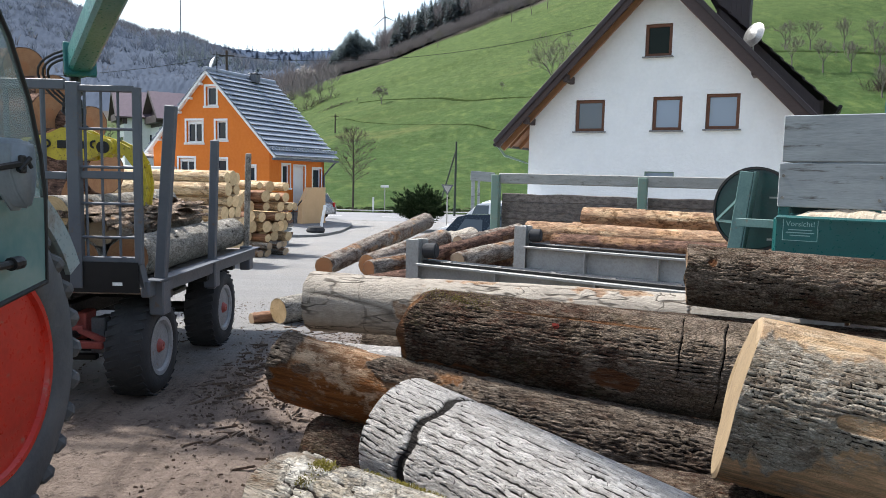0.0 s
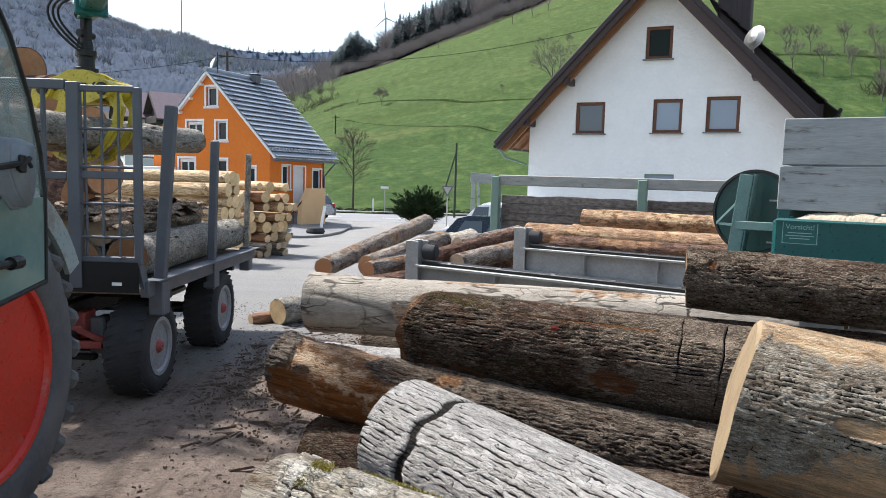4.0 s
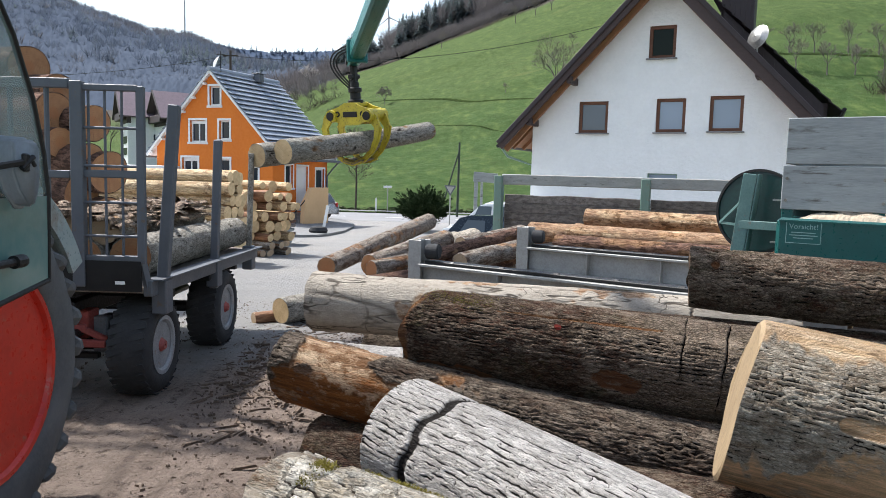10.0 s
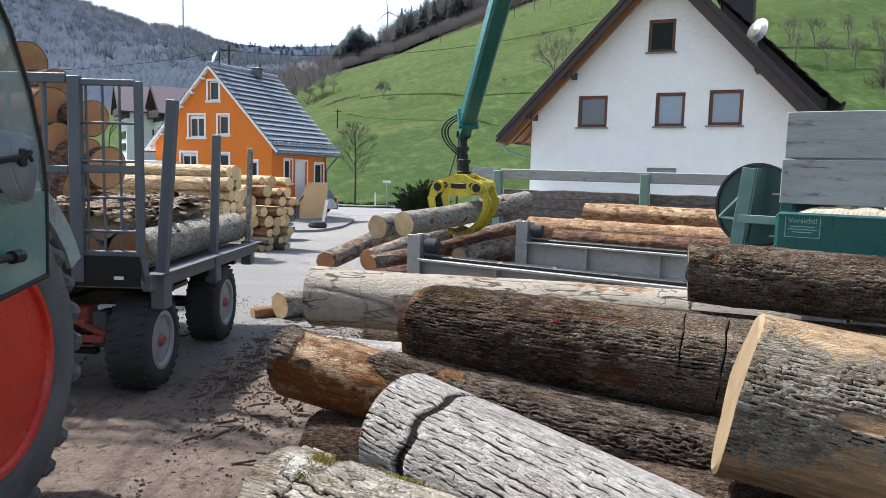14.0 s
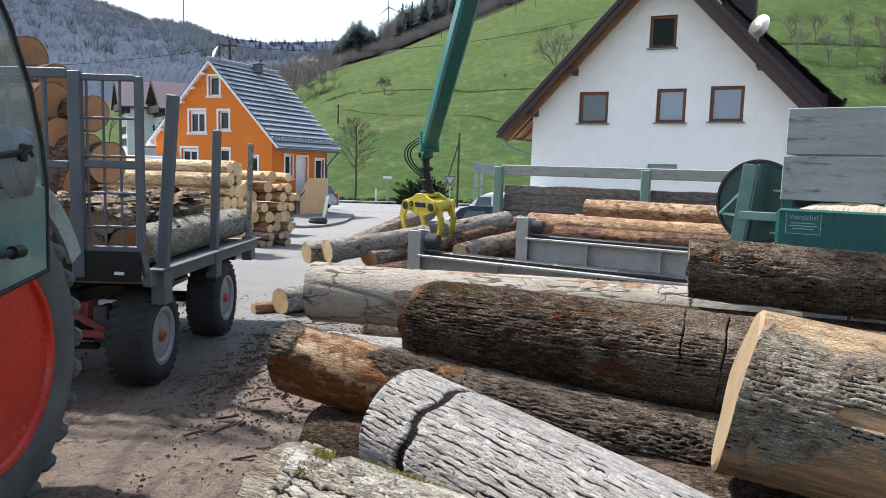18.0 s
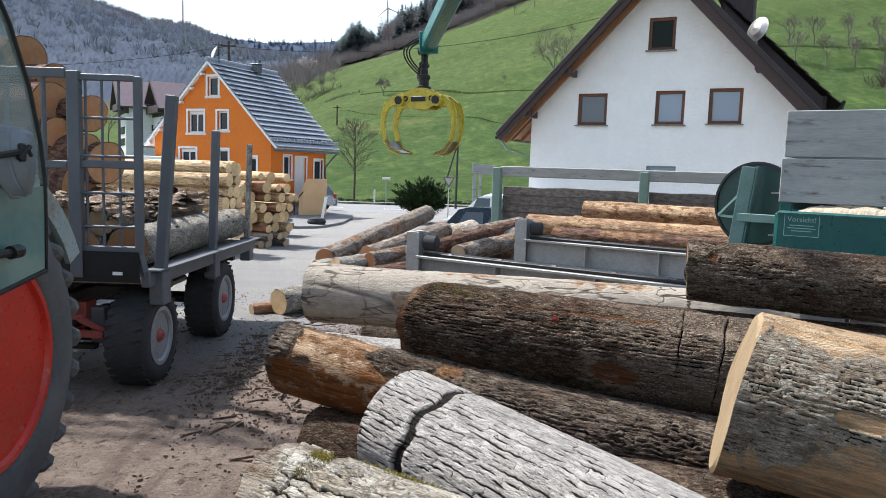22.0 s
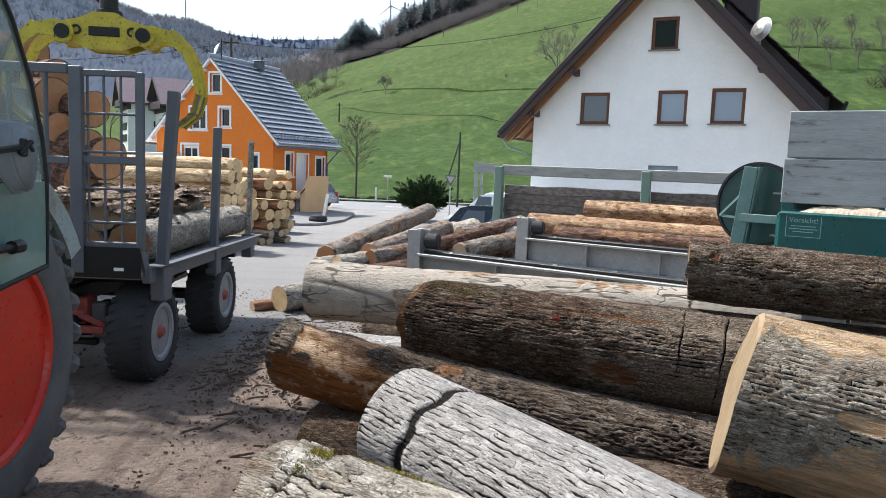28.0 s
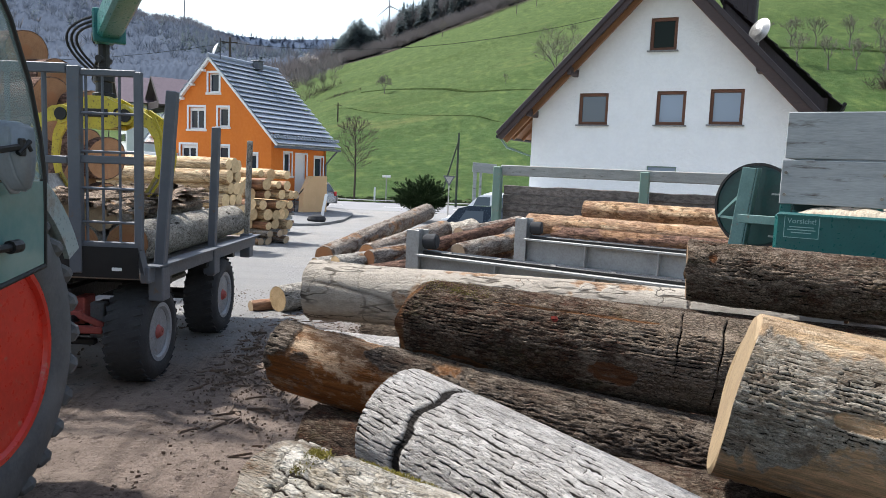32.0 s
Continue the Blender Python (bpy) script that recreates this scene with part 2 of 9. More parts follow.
def bark(name, ridge1, ridge2, crack, wood1, wood2, fine=60.0, bump=0.5, rough=0.9, plates=45.0, long=0.3, width=0.10, crackle=0.9, tone=0.5, mesh=0.3, blots=0.8, thread=0.7, thin=1.0, flecks=0.8, rust=0.0, streaks=0.6, mossy=0.0, mottle=0.0, inner=(0.20, 0.095, 0.04), bias=0.0):
    """Bark of long plates with thin dark cracks; stripped places come from the log's own strip value."""
    m, nd, lk, bs = nodes_of(name)
    v = coords(nd, lk, (1, 1, long))
    warp, add, sub = nd.new("ShaderNodeTexNoise"), nd.new("ShaderNodeVectorMath"), nd.new("ShaderNodeVectorMath")
    warp.inputs["Scale"].default_value, warp.inputs["Detail"].default_value, warp.inputs["Roughness"].default_value = plates * 0.7, 4.0, 0.65
    lk.new(v, warp.inputs["Vector"])
    sub.operation, add.operation = "SCALE", "ADD"
    sub.inputs["Scale"].default_value = 1.1 / plates
    lk.new(warp.outputs["Color"], sub.inputs[0])
    lk.new(v, add.inputs[0])
    lk.new(sub.outputs[0], add.inputs[1])
    edge, cell = nd.new("ShaderNodeTexVoronoi"), nd.new("ShaderNodeTexVoronoi")
    edge.feature, cell.feature = "DISTANCE_TO_EDGE", "F1"
    for t in (edge, cell):
        t.inputs["Scale"].default_value = plates
        lk.new(add.outputs[0], t.inputs["Vector"])
    gap = nd.new("ShaderNodeMapRange")
    gap.inputs["From Min"].default_value, gap.inputs["From Max"].default_value = 0.012, width
    gap.inputs["To Min"].default_value, gap.inputs["To Max"].default_value = 1.0, 0.0
    lk.new(edge.outputs["Distance"], gap.inputs["Value"])
    patch = grain(nd, lk, v, 9.0, 5.0, 0.7, 0.3, 0.52)
    dash = grain(nd, lk, coords(nd, lk, (1, 1, long * 0.6)), plates * 0.9, 3.5, 0.55, 0.47, 0.40)
    fleck = grain(nd, lk, coords(nd, lk, (1, 1, long * 0.8)), plates * 2.1, 4.0, 0.6, 0.44, 0.36)
    lines = None
    for sc, st, wd, lo, hi in ((plates * 0.8, long * 0.55, 0.05 * thin, 0.35, 0.5), (plates * 0.65, long * 2.2, 0.035 * thin, 0.45, 0.58)):
        ln = nd.new("ShaderNodeTexNoise")
        ln.inputs["Scale"].default_value, ln.inputs["Detail"].default_value, ln.inputs["Roughness"].default_value = sc, 3.0, 0.6
        lk.new(coords(nd, lk, (1, 1, st)), ln.inputs["Vector"])
        off = maths(nd, lk, "ABSOLUTE", maths(nd, lk, "SUBTRACT", ln.outputs["Fac"], 0.5))
        band = nd.new("ShaderNodeMapRange")
        band.inputs["From Min"].default_value, band.inputs["From Max"].default_value = wd * 0.25, wd
        band.inputs["To Min"].default_value, band.inputs["To Max"].default_value = 1.0, 0.0
        lk.new(off, band.inputs["Value"])
        one = maths(nd, lk, "MULTIPLY", band.outputs[0], grain(nd, lk, v, plates * 0.45, 4.0, 0.6, lo, hi))
        lines = one if lines is None else maths(nd, lk, "MAXIMUM", lines, one)
    dash = maths(nd, lk, "MAXIMUM", maths(nd, lk, "MULTIPLY", dash, blots), maths(nd, lk, "MULTIPLY", lines, thread))
    net = maths(nd, lk, "MULTIPLY", maths(nd, lk, "MULTIPLY", gap.outputs[0], patch), mesh)
    gapm = maths(nd, lk, "MULTIPLY", maths(nd, lk, "MAXIMUM", net, maths(nd, lk, "MAXIMUM", dash, maths(nd, lk, "MULTIPLY", fleck, flecks))), crackle)
    hue = nd.new("ShaderNodeSeparateColor")
    lk.new(cell.outputs["Color"], hue.inputs[0])
    small = grain(nd, lk, v, fine, 6.0, 0.75, 0.38, 0.62)
    big = grain(nd, lk, v, 5.0, 6.0, 0.7, 0.36, 0.64)
    slab_ = nd.new("ShaderNodeAttribute")
    slab_.attribute_name = "plate"
    mix = maths(nd, lk, "ADD", maths(nd, lk, "MULTIPLY", small, 0.45), maths(nd, lk, "ADD", maths(nd, lk, "MULTIPLY", big, 0.55 - 0.4 * tone), maths(nd, lk, "MULTIPLY", hue.outputs[0], 0.4 * tone)))
    mix = maths(nd, lk, "ADD", maths(nd, lk, "SUBTRACT", mix, maths(nd, lk, "MULTIPLY", slab_.outputs["Fac"], 0.55)), bias)
    mix = maths(nd, lk, "MINIMUM", maths(nd, lk, "MAXIMUM", mix, 0.0), 1.0)
    col = blend(nd, lk, mix, ridge1, ridge2)
    # thin dark splits and worn light ridges along the grain
    split = grain(nd, lk, coords(nd, lk, (1, 1, 0.16)), 95.0, 4.0, 0.65, 0.42, 0.34)
    worn = grain(nd, lk, coords(nd, lk, (1, 1, 0.22)), 60.0, 5.0, 0.7, 0.56, 0.68)
    col = blend(nd, lk, maths(nd, lk, "MULTIPLY", worn, 0.55 * streaks), col, ridge1)
    col = blend(nd, lk, maths(nd, lk, "MULTIPLY", split, 0.9 * streaks), col, crack)
    if mottle:
        stain = grain(nd, lk, coords(nd, lk, (1, 1, 0.55)), 7.5, 7.0, 0.75, 0.50, 0.62)
        col = blend(nd, lk, maths(nd, lk, "MULTIPLY", stain, 0.8 * mottle), col, tuple(0.5 * a for a in ridge2))
        lichen = grain(nd, lk, coords(nd, lk, (1.3, 1, 0.6)), 11.0, 8.0, 0.8, 0.56, 0.66)
        col = blend(nd, lk, maths(nd, lk, "MULTIPLY", lichen, 0.55 * mottle), col, ridge1)
    if mossy:
        green = maths(nd, lk, "MULTIPLY", grain(nd, lk, v, 4.0, 6.0, 0.75, 0.52, 0.66), grain(nd, lk, v, 45.0, 5.0, 0.8, 0.42, 0.56))
        col = blend(nd, lk, maths(nd, lk, "MULTIPLY", green, mossy), col, (0.085, 0.085, 0.022))
    speck = grain(nd, lk, v, fine * 1.7, 5.0, 0.8, 0.60, 0.70)
    col = blend(nd, lk, maths(nd, lk, "MULTIPLY", speck, 0.7 * crackle), col, crack)
    if bias:
        # patches where the outer bark has flaked off to red-brown, and pale scaly remains
        scar = maths(nd, lk, "MULTIPLY", grain(nd, lk, coords(nd, lk, (1, 1, 0.7)), 10.0, 6.0, 0.7, 0.53, 0.60), grain(nd, lk, v, 70.0, 5.0, 0.8, 0.34, 0.56))
        col = blend(nd, lk, maths(nd, lk, "MULTIPLY", scar, 0.8), col, (0.155, 0.062, 0.036))
        scale_ = maths(nd, lk, "MULTIPLY", grain(nd, lk, coords(nd, lk, (1, 1, 0.5)), 20.0, 7.0, 0.8, 0.55, 0.62), grain(nd, lk, v, 120.0, 4.0, 0.7, 0.42, 0.55))
        col = blend(nd, lk, maths(nd, lk, "MULTIPLY", scale_, 0.55), col, (0.33, 0.235, 0.16))
    if rust:
        patchy = grain(nd, lk, coords(nd, lk, (1, 1, 0.6)), 6.5, 7.0, 0.75, 0.50, 0.66)
        col = blend(nd, lk, maths(nd, lk, "MULTIPLY", patchy, rust), col, (0.17, 0.068, 0.03))
    if bias:
        # stretches marked pale turn grey: own scales, plus sunlight put into the colour
        grey = maths(nd, lk, "MINIMUM", maths(nd, lk, "MAXIMUM", maths(nd, lk, "SUBTRACT", slab_.outputs["Fac"], 0.6), 0.0), 1.0)
        col = blend(nd, lk, maths(nd, lk, "MULTIPLY", grey, maths(nd, lk, "ADD", maths(nd, lk, "MULTIPLY", small, 0.5), 0.3)), col, ridge1)
    # cracks go near-black: dark inner bark, deepened for the shade in them
    crack_dark, strip = nd.new("ShaderNodeAttribute"), nd.new("ShaderNodeAttribute")
    crack_dark.attribute_name, strip.attribute_name = "crack_dark", "strip"
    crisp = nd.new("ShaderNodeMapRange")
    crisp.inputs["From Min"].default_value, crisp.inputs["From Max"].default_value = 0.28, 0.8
    lk.new(crack_dark.outputs["Fac"], crisp.inputs["Value"])
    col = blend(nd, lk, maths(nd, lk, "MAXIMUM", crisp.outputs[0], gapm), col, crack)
    streak = grain(nd, lk, coords(nd, lk, (1, 1, 0.12)), 16.0, 6.0, 0.75, 0.38, 0.62)
    wood = blend(nd, lk, streak, wood1, wood2)
    wood = blend(nd, lk, maths(nd, lk, "MULTIPLY", grain(nd, lk, v, 11.0, 7.0, 0.8, 0.50, 0.64), 0.6), wood, ridge2)
    wood = blend(nd, lk, maths(nd, lk, "MULTIPLY", grain(nd, lk, coords(nd, lk, (1, 1, 0.5)), 3.5, 6.0, 0.7, 0.48, 0.62), 0.45), wood, wood2)
    wood = blend(nd, lk, maths(nd, lk, "MULTIPLY", small, 0.3), wood, wood2)
    wood = blend(nd, lk, maths(nd, lk, "MULTIPLY", grain(nd, lk, coords(nd, lk, (1, 1, 0.7)), 8.0, 8.0, 0.75, 0.49, 0.56), 0.75), wood, tuple(0.6 * k for k in inner))
    wood = blend(nd, lk, maths(nd, lk, "MULTIPLY", grain(nd, lk, coords(nd, lk, (1.2, 1, 0.5)), 26.0, 7.0, 0.75, 0.55, 0.62), 0.7), wood, tuple(0.25 * k for k in inner))
    col = blend(nd, lk, strip.outputs["Fac"], col, wood)
    bast = nd.new("ShaderNodeAttribute")
    bast.attribute_name = "inner"
    fibre = grain(nd, lk, coords(nd, lk, (1, 1, 0.1)), 34.0, 6.0, 0.75, 0.36, 0.64)
    deep = blend(nd, lk, fibre, tuple(1.25 * k for k in inner), tuple(0.5 * k for k in inner))
    deep = blend(nd, lk, maths(nd, lk, "MULTIPLY", grain(nd, lk, v, 14.0, 6.0, 0.8, 0.56, 0.70), 0.5), deep, wood1)
    torn = grain(nd, lk, coords(nd, lk, (1, 1, 0.5)), 10.0, 7.0, 0.75, 0.50, 0.57)
    col = blend(nd, lk, maths(nd, lk, "MULTIPLY", bast.outputs["Fac"], maths(nd, lk, "SUBTRACT", 1.0, maths(nd, lk, "MULTIPLY", torn, 0.6))), col, deep)
    lk.new(col, bs.inputs["Base Color"])
    bs.inputs["Roughness"].default_value = rough
    bs.inputs["Specular IOR Level"].default_value = 0.15
    hgt = maths(nd, lk, "SUBTRACT", maths(nd, lk, "MULTIPLY", small, 0.5), maths(nd, lk, "MULTIPLY", gapm, 1.6))
    hgt = maths(nd, lk, "SUBTRACT", hgt, maths(nd, lk, "MULTIPLY", split, 1.1 * streaks))
    relief(nd, lk, bs, hgt, bump, 0.018)
    return m


def cut_wood(name, light, dark, ring=55.0, heart=None):
    """Sawn end grain: rings about the local Z axis, saw marks and stains."""
    m, nd, lk, bs = nodes_of(name)
    v = coords(nd, lk, (1, 1, 0.0))
    ln = nd.new("ShaderNodeVectorMath")
    ln.operation = "LENGTH"
    warp = nd.new("ShaderNodeTexNoise")
    warp.inputs["Scale"].default_value = 6.0
    lk.new(v, warp.inputs["Vector"])
    lk.new(v, ln.inputs[0])
    rad = maths(nd, lk, "ADD", ln.outputs["Value"], maths(nd, lk, "MULTIPLY", warp.outputs["Fac"], 0.05))
    ringv = maths(nd, lk, "ADD", maths(nd, lk, "MULTIPLY", maths(nd, lk, "SINE", maths(nd, lk, "MULTIPLY", rad, ring * 6.28)), 0.25), 0.5)
    stain = grain(nd, lk, v, 7.0, 7.0, 0.75, 0.38, 0.66)
    fac = maths(nd, lk, "ADD", maths(nd, lk, "MULTIPLY", ringv, 0.35), maths(nd, lk, "MULTIPLY", stain, 0.6))
    col = blend(nd, lk, fac, light, dark)
    if heart:
        r = nd.new("ShaderNodeMapRange")
        r.inputs["From Min"].default_value, r.inputs["From Max"].default_value = 0.13, 0.09
        lk.new(rad, r.inputs["Value"])
        col = blend(nd, lk, r.outputs[0], col, heart)
    turn = nd.new("ShaderNodeTexGradient")
    turn.gradient_type = "RADIAL"
    lk.new(v, turn.inputs["Vector"])
    spoke, place = nd.new("ShaderNodeTexNoise"), nd.new("ShaderNodeCombineXYZ")
    lk.new(maths(nd, lk, "MULTIPLY", turn.outputs["Fac"], 110.0), place.inputs[0])
    lk.new(maths(nd, lk, "MULTIPLY", rad, 3.0), place.inputs[1])
    lk.new(place.outputs[0], spoke.inputs["Vector"])
    spoke.inputs["Scale"].default_value, spoke.inputs["Detail"].default_value = 1.0, 4.0
    check = nd.new("ShaderNodeMapRange")
    check.inputs["From Min"].default_value, check.inputs["From Max"].default_value = 0.66, 0.70
    lk.new(spoke.outputs["Fac"], check.inputs["Value"])
    col = blend(nd, lk, maths(nd, lk, "MULTIPLY", check.outputs[0], 0.75), col, tuple(0.22 * k for k in dark))
    info, hs = nd.new("ShaderNodeObjectInfo"), nd.new("ShaderNodeHueSaturation")
    rr = nd.new("ShaderNodeMapRange")
    rr.inputs["To Min"].default_value, rr.inputs["To Max"].default_value = 0.75, 1.2
    lk.new(info.outputs["Random"], rr.inputs["Value"])
    lk.new(rr.outputs[0], hs.inputs["Value"])
    lk.new(col, hs.inputs["Color"])
    lk.new(hs.outputs[0], bs.inputs["Base Color"])
    bs.inputs["Roughness"].default_value = 0.8
    saw = grain(nd, lk, coords(nd, lk, (1.0, 12.0, 1.0)), 12.0, 4.0)
    relief(nd, lk, bs, saw, 0.15, 0.006)
    return m


def glassy(name, tint, rough=0.03, alpha=1.0, spec=0.6):
    m, nd, lk, bs = nodes_of(name)
    bs.inputs["Base Color"].default_value, bs.inputs["Roughness"].default_value = rgb(tint), rough
    bs.inputs["Specular IOR Level"].default_value = spec
    if alpha < 1:
        bs.inputs["Alpha"].default_value = alpha
    return m


BARK_GREY = bark("bark_grey_plated", (0.78, 0.735, 0.685), (0.46, 0.42, 0.38), (0.03, 0.025, 0.022), (0.40, 0.29, 0.17), (0.26, 0.17, 0.09), fine=120, bump=0.9, plates=60, long=0.35, width=0.13, crackle=0.5, tone=0.3, mesh=0.0, blots=0.0, thread=0.6, streaks=0.45)
BARK_DARK = bark("bark_dark_rough", (0.50, 0.385, 0.285), (0.082, 0.044, 0.027), (0.005, 0.004, 0.003), (0.42, 0.21, 0.09), (0.15, 0.06, 0.025), fine=150, bump=1.0, plates=75, long=0.42, width=0.30, crackle=0.88, tone=1.3, mesh=0.8, blots=0.3, thread=0.5, rust=0.6, streaks=0.45, mossy=0.95, mottle=0.35, inner=(0.24, 0.10, 0.045), bias=0.22)
BARK_BROWN = bark("bark_half_stripped", (0.44, 0.355, 0.275), (0.13, 0.092, 0.068), (0.02, 0.015, 0.012), (0.90, 0.69, 0.47), (0.42, 0.19, 0.075), fine=150, bump=1.0, plates=60, long=0.35, width=0.2, tone=1.0, thread=0.4, rust=0.35, streaks=0.8, mottle=0.8, inner=(0.31, 0.115, 0.03))
BARK_PATCHY = bark("bark_patchy_grey_brown", (0.84, 0.75, 0.62), (0.42, 0.31, 0.21), (0.03, 0.021, 0.014), (0.98, 0.80, 0.58), (0.72, 0.45, 0.23), fine=170, bump=1.0, plates=75, long=0.42, width=0.24, tone=0.9, crackle=0.75, mesh=0.6, blots=0.3, thread=0.5, rust=0.5, streaks=0.5, mottle=0.6, mossy=0.3, inner=(0.80, 0.50, 0.28))
BARK_PALE = bark("bark_pale_smooth", (0.46, 0.405, 0.335), (0.30, 0.262, 0.215), (0.045, 0.034, 0.026), (0.46, 0.34, 0.22), (0.24, 0.14, 0.085), fine=45, bump=0.6, plates=5.0, long=0.5, width=0.02, crackle=0.9, tone=0.1, mesh=0.0, blots=0.0, thread=0.95, thin=0.42, flecks=0.0, streaks=0.15, mottle=0.35)
BARK_BLEACHED = bark("bark_bleached", (0.90, 0.83, 0.72), (0.54, 0.45, 0.33), (0.05, 0.037, 0.028), (0.54, 0.48, 0.40), (0.30, 0.23, 0.165), fine=70, bump=1.0, plates=30, long=0.4, width=0.16, crackle=0.6, tone=0.6, blots=0.3, thread=0.9)
BARK_SPRUCE = bark("bark_spruce_grey", (0.80, 0.745, 0.66), (0.42, 0.37, 0.30), (0.045, 0.036, 0.028), (0.52, 0.34, 0.19), (0.30, 0.17, 0.09), fine=90, bump=0.9, plates=48, long=0.6, width=0.14, tone=1.0, blots=0.35, mesh=0.3, mottle=0.5)
BARK_RED = bark("bark_red_brown", (0.36, 0.21, 0.15), (0.15, 0.082, 0.058), (0.022, 0.013, 0.01), (0.45, 0.28, 0.16), (0.27, 0.14, 0.08), fine=50, bump=0.9, plates=24, long=0.4, width=0.14, tone=1.0)
PEELED = bark("peeled_log", (0.95, 0.77, 0.50), (0.60, 0.38, 0.18), (0.22, 0.11, 0.05), (0.95, 0.79, 0.54), (0.55, 0.33, 0.16), fine=40, bump=0.7, rough=0.7, plates=14.0, long=0.25, width=0.09, crackle=0.75, tone=0.9, flecks=0.9)
BARK_PINE = bark("bark_pine_flaking", (0.74, 0.52, 0.34), (0.42, 0.22, 0.12), (0.06, 0.03, 0.018), (0.86, 0.68, 0.45), (0.52, 0.29, 0.15), fine=60, bump=0.9, plates=26, long=0.35, width=0.14, crackle=0.7, tone=1.0)
PEELED_RED = bark("peeled_log_reddish", (0.44, 0.26, 0.155), (0.27, 0.13, 0.078), (0.10, 0.045, 0.026), (0.52, 0.35, 0.21), (0.28, 0.14, 0.08), fine=26, bump=0.5, rough=0.7, plates=7.0, long=0.25, width=0.09, crackle=0.7, tone=0.5)
END_FRESH = cut_wood("end_grain_fresh", (0.80, 0.60, 0.34), (0.50, 0.30, 0.14))
END_ORANGE = cut_wood("end_grain_orange", (0.49, 0.25, 0.115), (0.27, 0.115, 0.05), ring=38.0, heart=(0.40, 0.17, 0.07))
END_DARK = cut_wood("end_grain_weathered", (0.30, 0.18, 0.09), (0.15, 0.08, 0.04))
END_PALE = cut_wood("end_grain_sawn_pale", (0.34, 0.245, 0.135), (0.17, 0.112, 0.06), ring=40.0)
END_TAN = cut_wood("end_grain_tan", (0.50, 0.37, 0.24), (0.36, 0.24, 0.14))

YELLOW = plain("yellow_paint_worn", (0.60, 0.49, 0.035), (0.40, 0.31, 0.03), 9, 0.45, 0.0, 0.2, fine=22.0, spots=((0.10, 0.065, 0.03), 38.0, 0.56, 0.66))
STEEL_WORN = plain("bare_steel_worn", (0.30, 0.28, 0.25), (0.12, 0.105, 0.09), 8, 0.4, 0.7, 0.2)
TEAL = plain("teal_machine_paint", (0.004, 0.085, 0.08), (0.006, 0.062, 0.06), 3, 0.35, 0.0, 0.06, spots=((0.06, 0.075, 0.07), 11.0, 0.66, 0.78))
BOOM_GREEN = plain("boom_green_paint", (0.008, 0.15, 0.13), (0.006, 0.10, 0.09), 3, 0.35, 0.0, 0.08, spots=((0.12, 0.13, 0.11), 9.0, 0.66, 0.74))
GREEN_OLD = plain("faded_green_paint", (0.14, 0.24, 0.19), (0.20, 0.27, 0.22), 5, 0.6, 0.0, 0.15, spots=((0.22, 0.19, 0.14), 8.0, 0.58, 0.68))
BLACK_METAL = plain("black_metal", (0.009, 0.009, 0.010), (0.018, 0.017, 0.017), 6, 0.5, 0.3, 0.1)
RUBBER = plain("tyre_rubber", (0.014, 0.0145, 0.016), (0.036, 0.036, 0.038), 5, 0.85, 0.0, 0.25)
RUBBER_DUSTY = plain("tyre_rubber_dusty", (0.062, 0.063, 0.066), (0.125, 0.124, 0.123), 4, 0.9, 0.0, 0.25)
RED = plain("red_rim_paint", (0.58, 0.026, 0.012), (0.42, 0.02, 0.010), 3, 0.35, 0.0, 0.06, spots=((0.36, 0.20, 0.14), 9.0, 0.62, 0.74))
RED_OLD = plain("old_red_paint", (0.40, 0.075, 0.06), (0.24, 0.06, 0.05), 6, 0.6, 0.0, 0.15)
TRAILER_GREY = plain("trailer_grey_paint", (0.082, 0.090, 0.108), (0.115, 0.122, 0.138), 5, 0.55, 0.1, 0.12, spots=((0.13, 0.09, 0.065), 8.0, 0.60, 0.70))
GALV = plain("galvanised_steel", (0.41, 0.405, 0.385), (0.30, 0.295, 0.28), 5, 0.55, 0.3, 0.12, spots=((0.24, 0.18, 0.12), 9.0, 0.62, 0.74))
RIM_GREY = plain("grey_rim_paint", (0.30, 0.31, 0.33), (0.20, 0.21, 0.22), 8, 0.5, 0.2, 0.1, spots=((0.20, 0.10, 0.07), 14.0, 0.6, 0.7))
TRACTOR_GREEN = plain("tractor_green_paint", (0.012, 0.075, 0.07), (0.02, 0.10, 0.09), 2, 0.3, 0.0, 0.04, spots=((0.10, 0.11, 0.10), 6.0, 0.6, 0.8))
PLASTER = plain("white_rough_plaster", (0.86, 0.86, 0.85), (0.80, 0.80, 0.79), 1.6, 0.9, 0.0, 0.6, dist=0.04, fine=5)
ORANGE = plain("orange_render", (0.70, 0.19, 0.02), (0.63, 0.16, 0.018), 0.8, 0.85, 0.0, 0.15)
PEACH = plain("peach_render", (0.72, 0.47, 0.25), (0.66, 0.42, 0.22), 1.5, 0.85)
BARGE = plain("dark_stained_barge_boards", (0.055, 0.032, 0.028), (0.036, 0.021, 0.02), 4, 0.6, stretch=(1, 1, 4))
WOOD_BROWN = plain("stained_wood_brown", (0.155, 0.058, 0.026), (0.095, 0.036, 0.018), 4, 0.6, stretch=(1, 1, 4))
WOOD_SOFFIT = plain("soffit_boards", (0.26, 0.12, 0.05), (0.19, 0.085, 0.036), 4, 0.6)
WOOD_DARK = plain("dark_cladding", (0.035, 0.024, 0.026), (0.055, 0.038, 0.038), 5, 0.6, stretch=(3, 3, 0.4))
